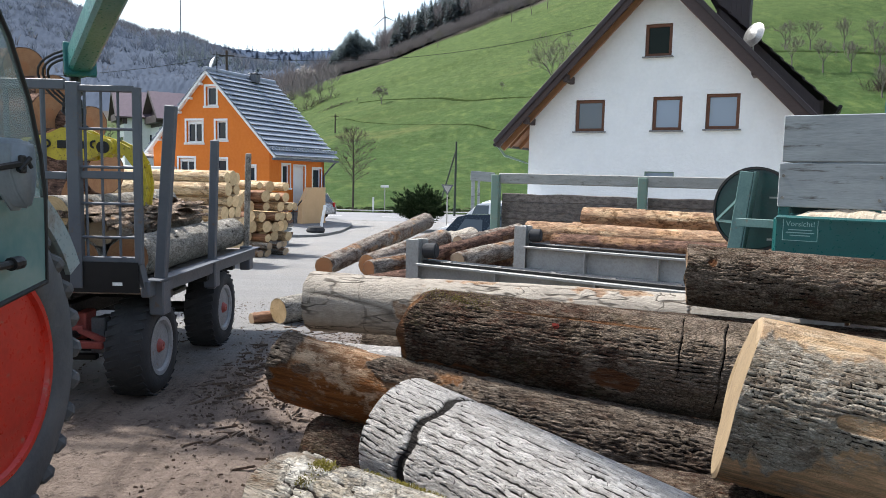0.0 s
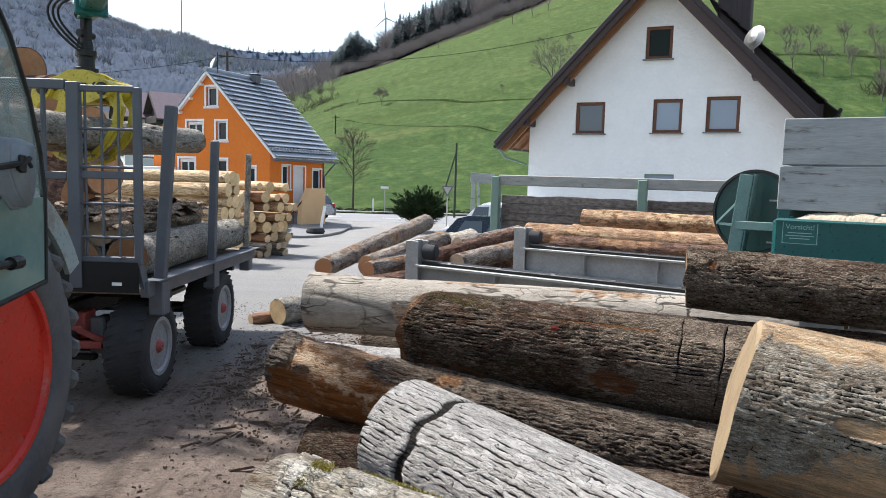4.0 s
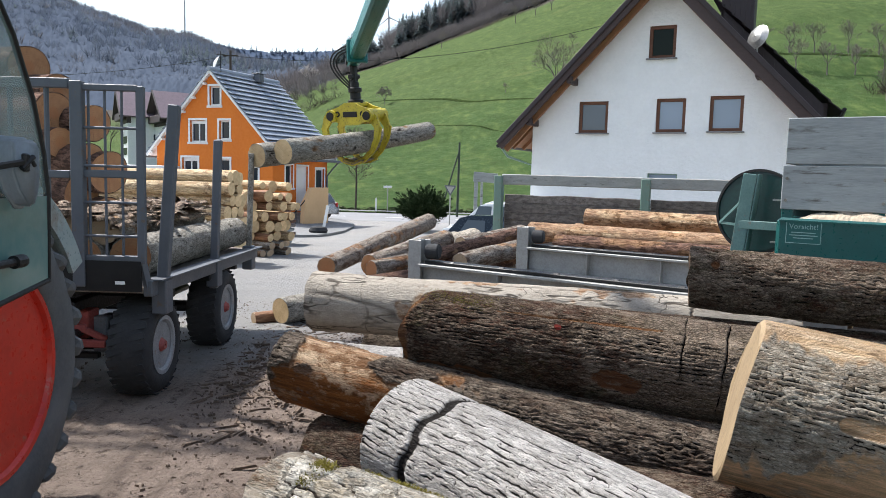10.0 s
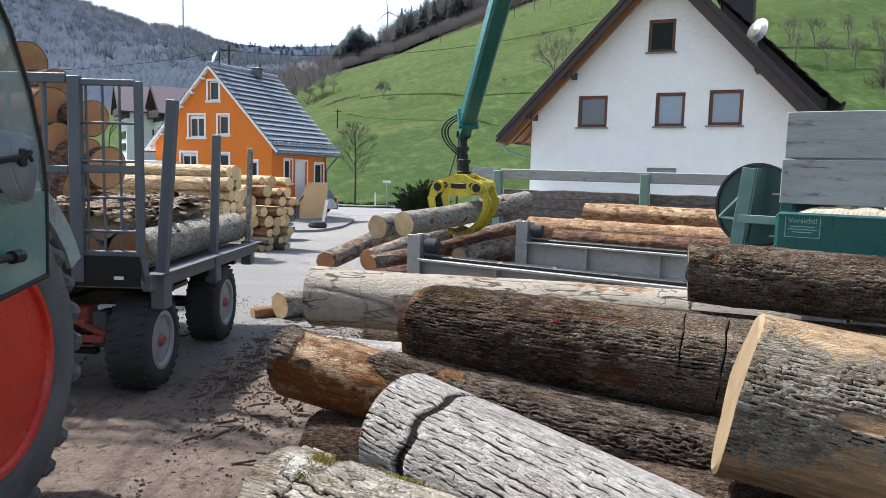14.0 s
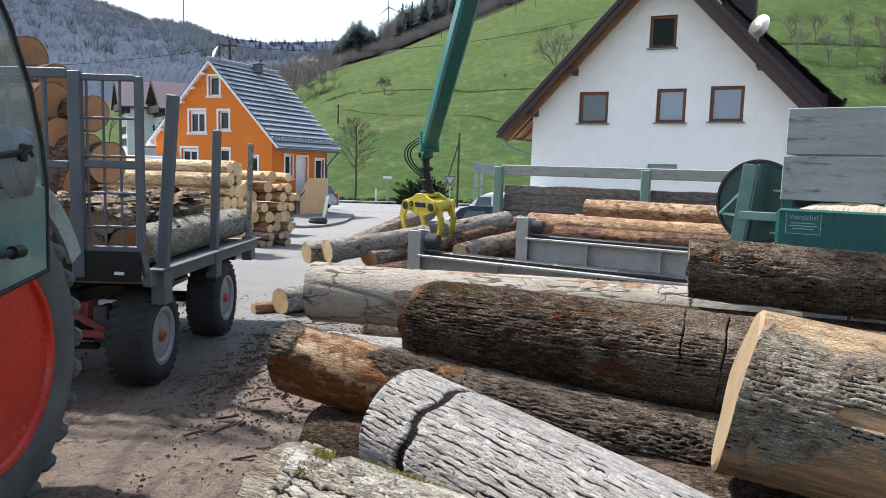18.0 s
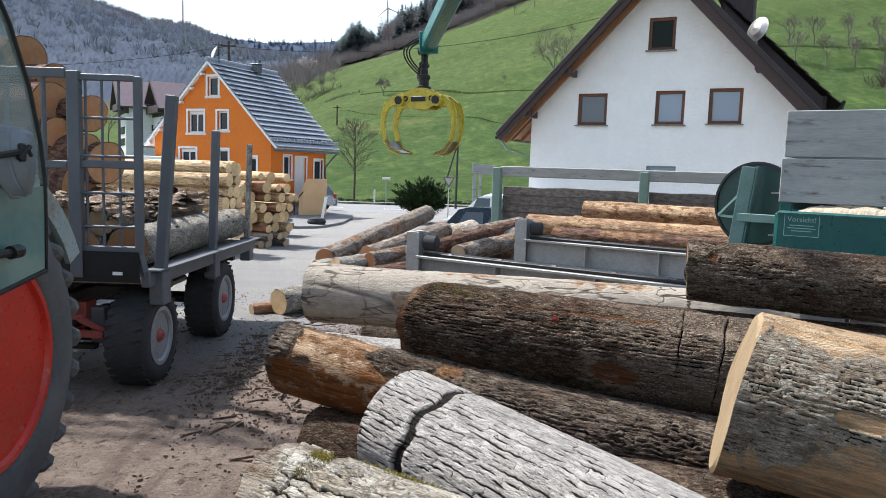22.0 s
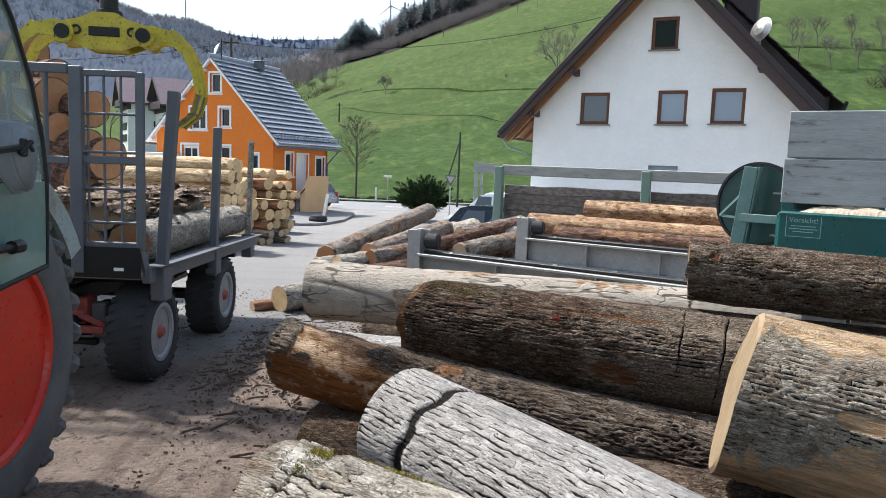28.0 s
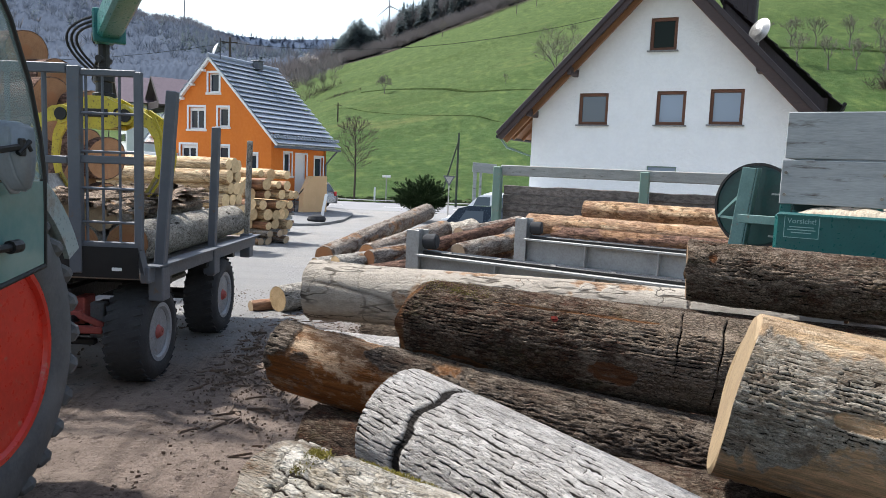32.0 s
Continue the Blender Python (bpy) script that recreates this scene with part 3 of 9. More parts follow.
WOOD_GREY = plain("weathered_grey_boards", (0.275, 0.297, 0.30), (0.185, 0.203, 0.208), 3, 0.8, 0.0, 0.1, stretch=(0.35, 2.6, 2.6), spots=((0.075, 0.066, 0.058), 4.5, 0.57, 0.68), vary=0.12)
PLANK_DARK = plain("dark_weathered_planks", (0.28, 0.245, 0.215), (0.065, 0.052, 0.045), 5, 0.9, 0.0, 0.6, stretch=(0.4, 4, 4), spots=((0.03, 0.025, 0.02), 4.0, 0.62, 0.72), vary=0.2)
TILE_DARK = plain("dark_roof_tiles", (0.026, 0.019, 0.021), (0.042, 0.030, 0.031), 3, 0.7, vary=0.1)
TILE_GREY = plain("grey_roof_tiles", (0.27, 0.30, 0.35), (0.22, 0.245, 0.29), 2, 0.45, vary=0.08)
TILE_PURPLE = plain("faded_purple_roof", (0.15, 0.105, 0.13), (0.11, 0.08, 0.10), 2, 0.8)
WHITE_PAINT = plain("white_paint", (0.80, 0.80, 0.79), (0.72, 0.72, 0.71), 3, 0.5, 0.0, 0.05)
PANE = glassy("window_glass_dark", (0.022, 0.03, 0.046), 0.03, 1.0, 0.35)
# next two: sky reflection put into the colour, PANE_LIT with curtains too
PANE_SKY = glassy("window_glass_sky_tint", (0.10, 0.125, 0.165), 0.03)
PANE_LIT = glassy("window_glass_curtain_sky_tint", (0.25, 0.31, 0.40), 0.04)
PANE_GREEN = glassy("window_glass_greenish", (0.006, 0.012, 0.008), 0.05, 1.0, 0.15)
CAR_GLASS = glassy("car_glass", (0.07, 0.088, 0.10), 0.03)
# cab glass tint lightened so that its colour holds the reflections
CLEAR = glassy("cab_glass", (0.24, 0.31, 0.29), 0.03, 0.42)
CAR_BLUE = plain("dark_blue_car_paint", (0.017, 0.027, 0.038), (0.012, 0.02, 0.03), 2, 0.2, 0.3, 0.0)
CAR_WHITE = plain("white_car_paint", (0.72, 0.73, 0.74), (0.66, 0.67, 0.68), 2, 0.25, 0.0, 0.0)
CAR_SILVER = plain("silver_car_paint", (0.42, 0.43, 0.44), (0.36, 0.37, 0.38), 2, 0.25, 0.5, 0.0)
PINK_RED = plain("tail_lamp_red", (0.45, 0.03, 0.03), (0.4, 0.02, 0.02), 3, 0.2, 0, 0)
AMBER = plain("amber_lamp_lens", (0.9, 0.36, 0.03), (0.85, 0.30, 0.02), 3, 0.2, 0, 0)
DISH = plain("dull_dish_metal", (0.42, 0.42, 0.41), (0.25, 0.25, 0.24), 4, 0.35, 0.7, 0.1)
STONE = plain("grey_stone", (0.25, 0.25, 0.25), (0.16, 0.16, 0.16), 6, 0.85)
LEAF_DARK = plain("dark_juniper_needles", (0.035, 0.055, 0.022), (0.012, 0.022, 0.01), 3, 0.8, 0, 0, spec=0.05)
TWIG = plain("bare_twigs", (0.09, 0.075, 0.062), (0.055, 0.045, 0.04), 6, 0.9, 0, 0, spec=0.05)
# paler copy of the twigs for distant trees, haze put into the colour
TWIG_FAR = plain("bare_twigs_hazed", (0.17, 0.15, 0.135), (0.11, 0.10, 0.09), 6, 0.9, 0, 0, spec=0.05)
BLOSSOM = plain("pale_blossom_twigs", (0.50, 0.46, 0.44), (0.36, 0.33, 0.32), 1, 0.9, 0, 0, spec=0.05)
MOSS = plain("moss_green", (0.26, 0.21, 0.035), (0.13, 0.11, 0.02), 12, 0.95, 0, 0)
# firs and ridge woods: distance haze lightens both base colours
CONIFER = plain("conifer_needles_hazed", (0.145, 0.175, 0.180), (0.100, 0.126, 0.134), 0.2, 0.9, 0, 0, spec=0.0, leafy=0.5)
RIDGE_WOOD = plain("bare_ridge_woodland_hazed", (0.150, 0.138, 0.138), (0.105, 0.098, 0.104), 0.05, 0.95, 0, 0, spec=0.0, leafy=0.5)
MAST_GREY = plain("mast_grey", (0.45, 0.45, 0.46), (0.38, 0.38, 0.39), 0.1, 0.7, 0, 0)
# far hill and ridge: distance haze is painted in as slate blue
CANOPY = plain("hill_canopy_hazed", (0.083, 0.100, 0.132), (0.068, 0.083, 0.111), 0.03, 1.0, 0, 0, fine=4.0, spots=((0.058, 0.072, 0.098), 0.012, 0.42, 0.68), spec=0.0)
WOODS_WARM = plain("brown_bare_woodland_hazed", (0.135, 0.14, 0.158), (0.112, 0.117, 0.133), 0.03, 0.95, 0, 0, spec=0.0, leafy=0.5)
WOODS_DEEP = plain("slate_bare_woodland_hazed", (0.105, 0.126, 0.165), (0.088, 0.107, 0.142), 0.03, 0.95, 0, 0, spec=0.0, leafy=0.5)
FAR_RIDGE = plain("far_ridge_woods_hazed", (0.078, 0.101, 0.146), (0.065, 0.086, 0.126), 0.02, 1.0, 0, 0, spec=0.0)
BARE_WOOD = plain("bare_woodland_hazed", (0.122, 0.142, 0.178), (0.102, 0.12, 0.152), 0.03, 0.95, 0, 0, spec=0.0, leafy=0.5)
TEAL_FADED = plain("faded_teal_paint", (0.12, 0.215, 0.20), (0.08, 0.16, 0.15), 5, 0.6, 0.0, 0.15, spots=((0.16, 0.13, 0.10), 8.0, 0.6, 0.7))
TEAL_DEEP = plain("dark_teal_paint", (0.003, 0.034, 0.033), (0.005, 0.022, 0.023), 3, 0.4, 0.0, 0.05, spots=((0.04, 0.05, 0.05), 9.0, 0.62, 0.76))
SAWDUST = plain("pale_sawdust", (0.55, 0.47, 0.36), (0.36, 0.29, 0.21), 9, 0.95, 0, 0.6, spots=((0.16, 0.11, 0.07), 28.0, 0.60, 0.66))
CHIP = plain("bark_chips", (0.17, 0.12, 0.085), (0.045, 0.03, 0.022), 14, 0.95, 0, 0)

# ---- ground: one sheet, with the valley sides ----
AZ = np.array([-0.901, -0.598, -0.499, -0.401, -0.348, -0.272, -0.185, -0.143, -0.068, 0.008, 0.068, 0.114, 0.159, 0.235, 0.386, 0.588, 0.913])
MEADOW = np.array([0.021, 0.032, 0.035, 0.04, 0.045, 0.065, 0.104, 0.125, 0.149, 0.175, 0.2, 0.217, 0.237, 0.267, 0.317, 0.363, 0.426])
WOODS = np.array([0.1, 0.106, 0.105, 0.103, 0.105, 0.108, 0.119, 0.131, 0.157, 0.202, 0.224, 0.239, 0.258, 0.285, 0.331, 0.378, 0.44])
FAR = np.array([0.30, 0.240, 0.206, 0.173, 0.170, 0.138, 0.124, 0.128, 0.145, 0.175, 0.205, 0.22, 0.24, 0.265, 0.31, 0.355, 0.42])
Y_FOOT, Y_M, Y_W, Y_F = 57.0, 210.0, 380.0, 900.0


def land(x, y):
    """Height of the ground."""
    x, y = np.asarray(x, float), np.asarray(y, float)
    z = np.interp(y, [9, 34, 57], [0.0, -0.9, -0.9])
    yy = np.maximum(y, 1.0)
    a = np.clip(x / yy, -0.95, 0.95)
    zm, zw, zf = (1.9 + np.interp(a, AZ, k) * d for k, d in ((MEADOW, Y_M), (WOODS, Y_W), (FAR, Y_F)))
    s = np.clip((y - Y_FOOT) / (Y_M - Y_FOOT), 0, 1)
    hill = (zm + 0.9) * (0.25 * s + 0.75 * s ** 1.3)
    s2 = np.clip((y - Y_M) / (Y_W - Y_M), 0, 1)
    hill = hill + (zw - zm) * s2
    s3 = np.clip((y - Y_W) / (Y_F - Y_W), 0, 1)
    hill = hill + (zf - zw) * s3
    s4 = np.clip((y - Y_F) / 900.0, 0, 1)
    hill = hill - s4 * 60
    # grassy terraces across the slope
    for h0, st in ((0.30, 1.1), (0.47, 0.9), (0.72, 1.0)):
        hill = hill + st * (1 / (1 + np.exp(-(s - h0 - 0.06 * a) * 160)) - s) * (s > 0) * np.clip((a + 0.25) * 6, 0, 1) * np.clip((1 - s) * 8, 0, 1)
    und = 0.5 * np.sin(x * 0.05 + 1.3) * np.sin(y * 0.043) + 0.25 * np.sin(x * 0.17) * np.sin(y * 0.11 + 2)
    dip = 0.27 * np.clip((x + 0.5) / 1.5, 0, 1) * np.clip((y - 17) / 3, 0, 1) * np.clip((42 - y) / 6, 0, 1)
    return z - dip + hill + und * np.clip((y - 62) / 40, 0, 1)


def grass_material():
    m, nd, lk, bs = nodes_of("meadow_grass")
    v = coords(nd, lk)
    c = blend(nd, lk, grain(nd, lk, v, 0.06, 5.0, 0.65), (0.063, 0.104, 0.037), (0.090, 0.130, 0.052))
    c = blend(nd, lk, grain(nd, lk, v, 0.9, 5.0, 0.7), c, (0.045, 0.082, 0.027))
    c = blend(nd, lk, maths(nd, lk, "MULTIPLY", grain(nd, lk, coords(nd, lk, (1, 0.4, 1)), 2.2, 6.0, 0.8, 0.46, 0.62), 0.6), c, (0.030, 0.055, 0.018))
    c = blend(nd, lk, maths(nd, lk, "MULTIPLY", grain(nd, lk, coords(nd, lk, (1, 0.4, 1)), 0.55, 6.0, 0.75, 0.5, 0.66), 0.7), c, (0.125, 0.165, 0.055))
    dry = grain(nd, lk, coords(nd, lk, (0.35, 1.0, 1.0)), 0.09, 6.0, 0.7, 0.56, 0.72)
    c = blend(nd, lk, maths(nd, lk, "MULTIPLY", dry, 0.55), c, (0.15, 0.145, 0.06))
    high = nd.new("ShaderNodeSeparateXYZ")
    lk.new(v, high.inputs[0])
    up = nd.new("ShaderNodeMapRange")
    up.inputs["From Min"].default_value, up.inputs["From Max"].default_value = 112.0, 158.0
    lk.new(maths(nd, lk, "ADD", high.outputs[1], maths(nd, lk, "MULTIPLY", grain(nd, lk, v, 0.05, 5.0, 0.7), 22.0)), up.inputs["Value"])
    c = blend(nd, lk, maths(nd, lk, "MULTIPLY", up.outputs[0], 0.42), c, (0.100, 0.128, 0.050))
    tuft = grain(nd, lk, coords(nd, lk, (0.8, 0.35, 1)), 0.6, 7.0, 0.75, 0.50, 0.64)
    c = blend(nd, lk, maths(nd, lk, "MULTIPLY", tuft, 0.55), c, (0.048, 0.070, 0.026))
    # bare brown woodland floor begins beyond the meadow's upper edge
    sep = nd.new("ShaderNodeSeparateXYZ")
    lk.new(v, sep.inputs[0])
    r = nd.new("ShaderNodeMapRange")
    r.inputs["From Min"].default_value, r.inputs["From Max"].default_value = 252.0, 270.0
    lk.new(maths(nd, lk, "ADD", sep.outputs[1], maths(nd, lk, "MULTIPLY", grain(nd, lk, v, 0.03), 20.0)), r.inputs["Value"])
    crowns = grain(nd, lk, coords(nd, lk, (1, 0.35, 1)), 0.16, 5.0, 0.7, 0.3, 0.7)
    stands = grain(nd, lk, v, 0.02, 5.0, 0.6, 0.4, 0.62)
    bare = blend(nd, lk, crowns, (0.105, 0.092, 0.078), (0.070, 0.062, 0.055))
    bare = blend(nd, lk, maths(nd, lk, "MULTIPLY", stands, 0.6), bare, (0.060, 0.056, 0.052))
    c = blend(nd, lk, r.outputs[0], c, bare)
    lk.new(c, bs.inputs["Base Color"])
    bs.inputs["Roughness"].default_value = 1.0
    bs.inputs["Specular IOR Level"].default_value = 0.03
    near = maths(nd, lk, "SUBTRACT", 1.0, r.outputs[0])
    relief(nd, lk, bs, maths(nd, lk, "MULTIPLY", grain(nd, lk, v, 3.0, 6.0, 0.75), near), 0.6, 0.25)
    return m


def yard_material():
    m, nd, lk, bs = nodes_of("yard_asphalt_and_dirt")
    v = coords(nd, lk)
    fine = grain(nd, lk, v, 60.0, 5.0, 0.7)
    mid = grain(nd, lk, v, 1.6, 6.0, 0.7)
    asphalt = blend(nd, lk, fine, (0.35, 0.343, 0.334), (0.27, 0.265, 0.258))
    asphalt = blend(nd, lk, grain(nd, lk, v, 0.35, 6.0, 0.7, 0.45, 0.7), asphalt, (0.34, 0.322, 0.30))
    asphalt = blend(nd, lk, maths(nd, lk, "MULTIPLY", grain(nd, lk, coords(nd, lk, (0.25, 1.6, 1)), 0.7, 6.0, 0.7, 0.46, 0.62), 0.6), asphalt, (0.28, 0.272, 0.264))
    dirt = blend(nd, lk, mid, (0.315, 0.245, 0.20), (0.195, 0.148, 0.12))
    dirt = blend(nd, lk, maths(nd, lk, "MULTIPLY", grain(nd, lk, v, 26.0, 6.0, 0.75, 0.45, 0.62), 0.7), dirt, (0.34, 0.265, 0.215))
    dirt = blend(nd, lk, grain(nd, lk, v, 7.0, 6.0, 0.8, 0.54, 0.64), dirt, (0.085, 0.06, 0.048))
    dirt = blend(nd, lk, grain(nd, lk, v, 70.0, 4.0, 0.8, 0.60, 0.66), dirt, (0.05, 0.037, 0.03))
    dirt = blend(nd, lk, maths(nd, lk, "MULTIPLY", grain(nd, lk, coords(nd, lk, (2.6, 0.28, 1)), 1.7, 5.0, 0.65, 0.5, 0.62), 0.55), dirt, (0.10, 0.072, 0.058))
    sep = nd.new("ShaderNodeSeparateXYZ")
    lk.new(v, sep.inputs[0])
    # trodden dirt lies round the log pile, thinning towards the road
    along = maths(nd, lk, "ADD", sep.outputs[1], maths(nd, lk, "MULTIPLY", sep.outputs[0], -0.9))
    wob = maths(nd, lk, "MULTIPLY", grain(nd, lk, v, 0.9, 6.0, 0.7, 0.2, 0.8), 3.2)
    r = nd.new("ShaderNodeMapRange")
    r.inputs["From Min"].default_value, r.inputs["From Max"].default_value = 12.2, 9.6
    lk.new(maths(nd, lk, "ADD", along, wob), r.inputs["Value"])
    lk.new(blend(nd, lk, r.outputs[0], asphalt, dirt), bs.inputs["Base Color"])
    bs.inputs["Roughness"].default_value = 0.92
    bs.inputs["Specular IOR Level"].default_value = 0.25
    h = maths(nd, lk, "ADD", maths(nd, lk, "MULTIPLY", fine, 0.5), maths(nd, lk, "MULTIPLY", maths(nd, lk, "MULTIPLY", grain(nd, lk, v, 9.0, 6.0, 0.7), r.outputs[0]), 1.0))
    relief(nd, lk, bs, h, 0.9, 0.04)
    return m


GRASS, YARD = grass_material(), yard_material()
ROAD = plain("road_asphalt", (0.235, 0.235, 0.24), (0.19, 0.19, 0.195), 0.6, 0.9, 0.0, 0.2, fine=40)
PAVING = plain("concrete_paving", (0.20, 0.20, 0.20), (0.15, 0.15, 0.15), 1.2, 0.9, 0.0, 0.2)


def ground_sheet():
    ang = np.unique(np.concatenate([np.linspace(-180, -46, 60), np.linspace(-46, 46, 260), np.linspace(46, 180, 60)]))[:-1]
    rad = np.concatenate([[0.3], np.geomspace(1.5, 40, 26), np.linspace(43, 260, 110), np.geomspace(266, 2600, 60)])
    A, R = np.meshgrid(np.radians(ang), rad)
    X, Y = R * np.sin(A), R * np.cos(A)
    Z = land(X, Y) - 0.03
    na, nr = len(ang), len(rad)
    i = np.arange(nr - 1)[:, None] * na + np.arange(na)[None, :]
    j = np.arange(nr - 1)[:, None] * na + (np.arange(na)[None, :] + 1) % na
    f = np.stack([i, j, j + na, i + na], -1).reshape(-1, 4)
    ob = raw("ground", np.stack([X, Y, Z], -1).reshape(-1, 3), f, GRASS, smooth=True)
    tagged(ob, "green meadow rising to wooded hills", "meadow", kind="structure")


def sheet(name, xs, ys, lift, material, label, category, skew=0.0):
    X, Y = np.meshgrid(xs, ys)
    Y = Y + skew * X
    Z = land(X, Y) + lift
    if name == "yard":
        rng = np.random.default_rng(5)
        Z = Z + 0.012 * np.sin(X * 2.1 + 0.7 * np.sin(Y * 1.3)) * np.exp(-((Y - 4) / 5) ** 2)
        # wheel ruts
        for x0 in (-1.55, -0.95):
            Z = Z - 0.018 * np.exp(-((X - x0 + 0.05 * Y) / 0.12) ** 2) * (Y < 8) * (Y > 1)
        Z = Z + 0.006 * rng.standard_normal(Z.shape) * (Y < 9)
    n, k = len(ys), len(xs)
    i = (np.arange(n - 1)[:, None] * k + np.arange(k - 1)[None, :]).ravel()
    ob = raw(name, np.stack([X, Y, Z], -1).reshape(-1, 3), np.stack([i, i + 1, i + k + 1, i + k], -1), material, smooth=True)
    return tagged(ob, label, category, kind="structure")


ground_sheet()
sheet("yard", np.concatenate([np.linspace(-30, -4.2, 30), np.linspace(-4, 3, 110), np.linspace(3.3, 18, 30)]),
      np.concatenate([np.linspace(-6, 2, 12), np.linspace(2.1, 10, 120), np.linspace(10.3, 43.5, 60)]), 0.012, YARD,
      "asphalt sawmill yard covered with brown dirt and bark", "yard")
sheet("road", np.linspace(-70, 45, 116), np.linspace(43.5, 52.5, 10), 0.016, ROAD, "grey asphalt village road", "road")
sheet("pavement_far", np.linspace(-70, 45, 60), np.linspace(53.4, 54.6, 3), 0.10, PAVING, "pale footpath across the road", "pavement")
bm = fresh()
for k in range(14):
    x = -30 + 4.5 * k
    z = float(land(x, 47.5)) + 0.024
    box(bm, (x, 47.5, z), (1.9, 0.14, 0.006))
tagged(link_bm("road_marking", bm, WHITE_PAINT), "white dashed centre line on the road", "road marking", kind="structure")


def terrace_strip(line, wide, label):
    """A low rough strip along a meadow terrace, the bank's shade in its colour."""
    px, py = [p[0] for p in line], [p[1] for p in line]
    xs = np.linspace(px[0], px[-1], 90)
    rng = np.random.default_rng(int(py[0]))
    mid = np.interp(xs, px, py)
    mid = np.convolve(np.pad(mid, 15, mode="edge"), np.ones(31) / 31, mode="valid")
    w = wide * (0.5 + 0.6 * rng.random(90))
    X, Y = np.stack([xs, xs], 0), np.stack([mid - w, mid + w], 0)
    Z = land(X, Y) + 0.03
    i = np.arange(89)
    ob = raw("terrace_strip", np.stack([X, Y, Z], -1).reshape(-1, 3), np.stack([i, i + 1, i + 91, i + 90], -1), BANK_SHADE, smooth=True)
    tagged(ob, label, "track", kind="structure")


# rough grass, darkened to paint the shade below the banks
BANK_SHADE = plain("rough_grass_bank_shade", (0.040, 0.056, 0.020), (0.022, 0.034, 0.012), 0.8, 1.0, 0, 0.0, spec=0.0)
terrace_strip(((-17.5, 150.5), (-9.9, 139.3), (-3.5, 133.1), (3.4, 128.0), (9.6, 121.3), (14.5, 116.2), (20, 111)), 0.6, "rough grass terrace bank darkened for its shade")
terrace_strip(((-22.4, 135.2), (-13.5, 124.6), (-3.7, 113.6), (2.9, 105.2), (8.2, 100.9), (13, 96)), 0.16, "narrow grass bank darkened for its shade")
terrace_strip(((45.5, 117.6), (55.5, 113.7), (62.9, 110.3), (76, 104)), 0.5, "dark rough grass strip in the orchard")

# ---- logs ----


def vnoise(u, v, nu, nv, rng):
    """Smooth noise, -1..1, on a lattice of nu cells round and nv along; u and v in 0..1."""
    nu, nv = max(2, int(nu)), max(1, int(nv))
    g = rng.uniform(-1, 1, (nv + 3, nu))
    cu, cv = (u % 1.0) * nu, np.clip(v, 0, 0.99999) * nv
    iu, iv = np.floor(cu).astype(int), np.floor(cv).astype(int)
    fu, fv = cu - iu, cv - iv
    fu, fv = fu * fu * (3 - 2 * fu), fv * fv * (3 - 2 * fv)
    iu0, iu1 = iu % nu, (iu + 1) % nu
    return (g[iv, iu0] * (1 - fu) + g[iv, iu1] * fu) * (1 - fv) + (g[iv + 1, iu0] * (1 - fu) + g[iv + 1, iu1] * fu) * fv


def octaves(u, v, nu, nv, rng, n=4, gain=0.55):
    out, amp, tot = 0.0, 1.0, 0.0
    for k in range(n):
        out, tot, amp = out + amp * vnoise(u, v, nu * 2 ** k, nv * 2 ** k, rng), tot + amp, amp * gain
    return out / tot


def waves(th, z, rng, n=7, kmax=4, fmax=6.0):
    """Smooth noise round the log, about -1..1."""
    out = np.zeros_like(th)
    for _ in range(n):
        out += rng.normal() * np.sin(rng.integers(0, kmax + 1) * th + rng.uniform(-fmax, fmax) * z + rng.uniform(0, 6.28))
    return out / math.sqrt(n)


def plate_cracks(u0, v, length, r, rng, row, plate, wide):
    """Bark plates in wavering rows along the log: long fissures, and shorter cracks across each row."""
    n = max(6, int(round(2 * math.pi * r / row)))
    m = max(3, length / plate)
    w = u0 + (0.45 if wide < 0.0028 else 0.95) / n * octaves(u0, v, n * 0.35, m * 0.8, rng, 3, 0.6) + 0.10 / n * vnoise(u0, v, n * 2, m * 5, rng)
    pos = w * n
    ri, near = np.floor(pos).astype(int) % n, np.round(pos)
    fu = pos - np.floor(pos)
    open_ = vnoise((near % n) / n + 1e-6, v, n, m * 1.6, rng)
    wl_ = wide * np.clip(0.75 + 1.5 * open_, 0.12, 1.9)
    long_ = np.clip(1.25 - np.minimum(fu, 1 - fu) * row / wl_, 0, 1)
    off, slant = rng.uniform(0, 1, n), rng.uniform(-0.35, 0.35, n)
    q = v * m + off[ri] + slant[ri] * (fu - 0.5) + 0.30 * vnoise(u0, v, n * 1.3, m * 2.2, rng)
    ci = np.floor(q).astype(int)
    table = rng.uniform(0, 1, (n, int(m) + 6))
    fv = q - ci
    has = table[ri, np.clip(np.where(fv < 0.5, ci, ci + 1) + 1, 0, table.shape[1] - 1)]
    across = np.clip(1.2 - np.minimum(fv, 1 - fv) * plate / (wide * (0.3 + 0.75 * has)), 0, 1) * (has > 0.25)
    lift = table[ri, np.clip(ci + 1, 0, table.shape[1] - 1)]
    return np.maximum(long_, 0.85 * across), lift


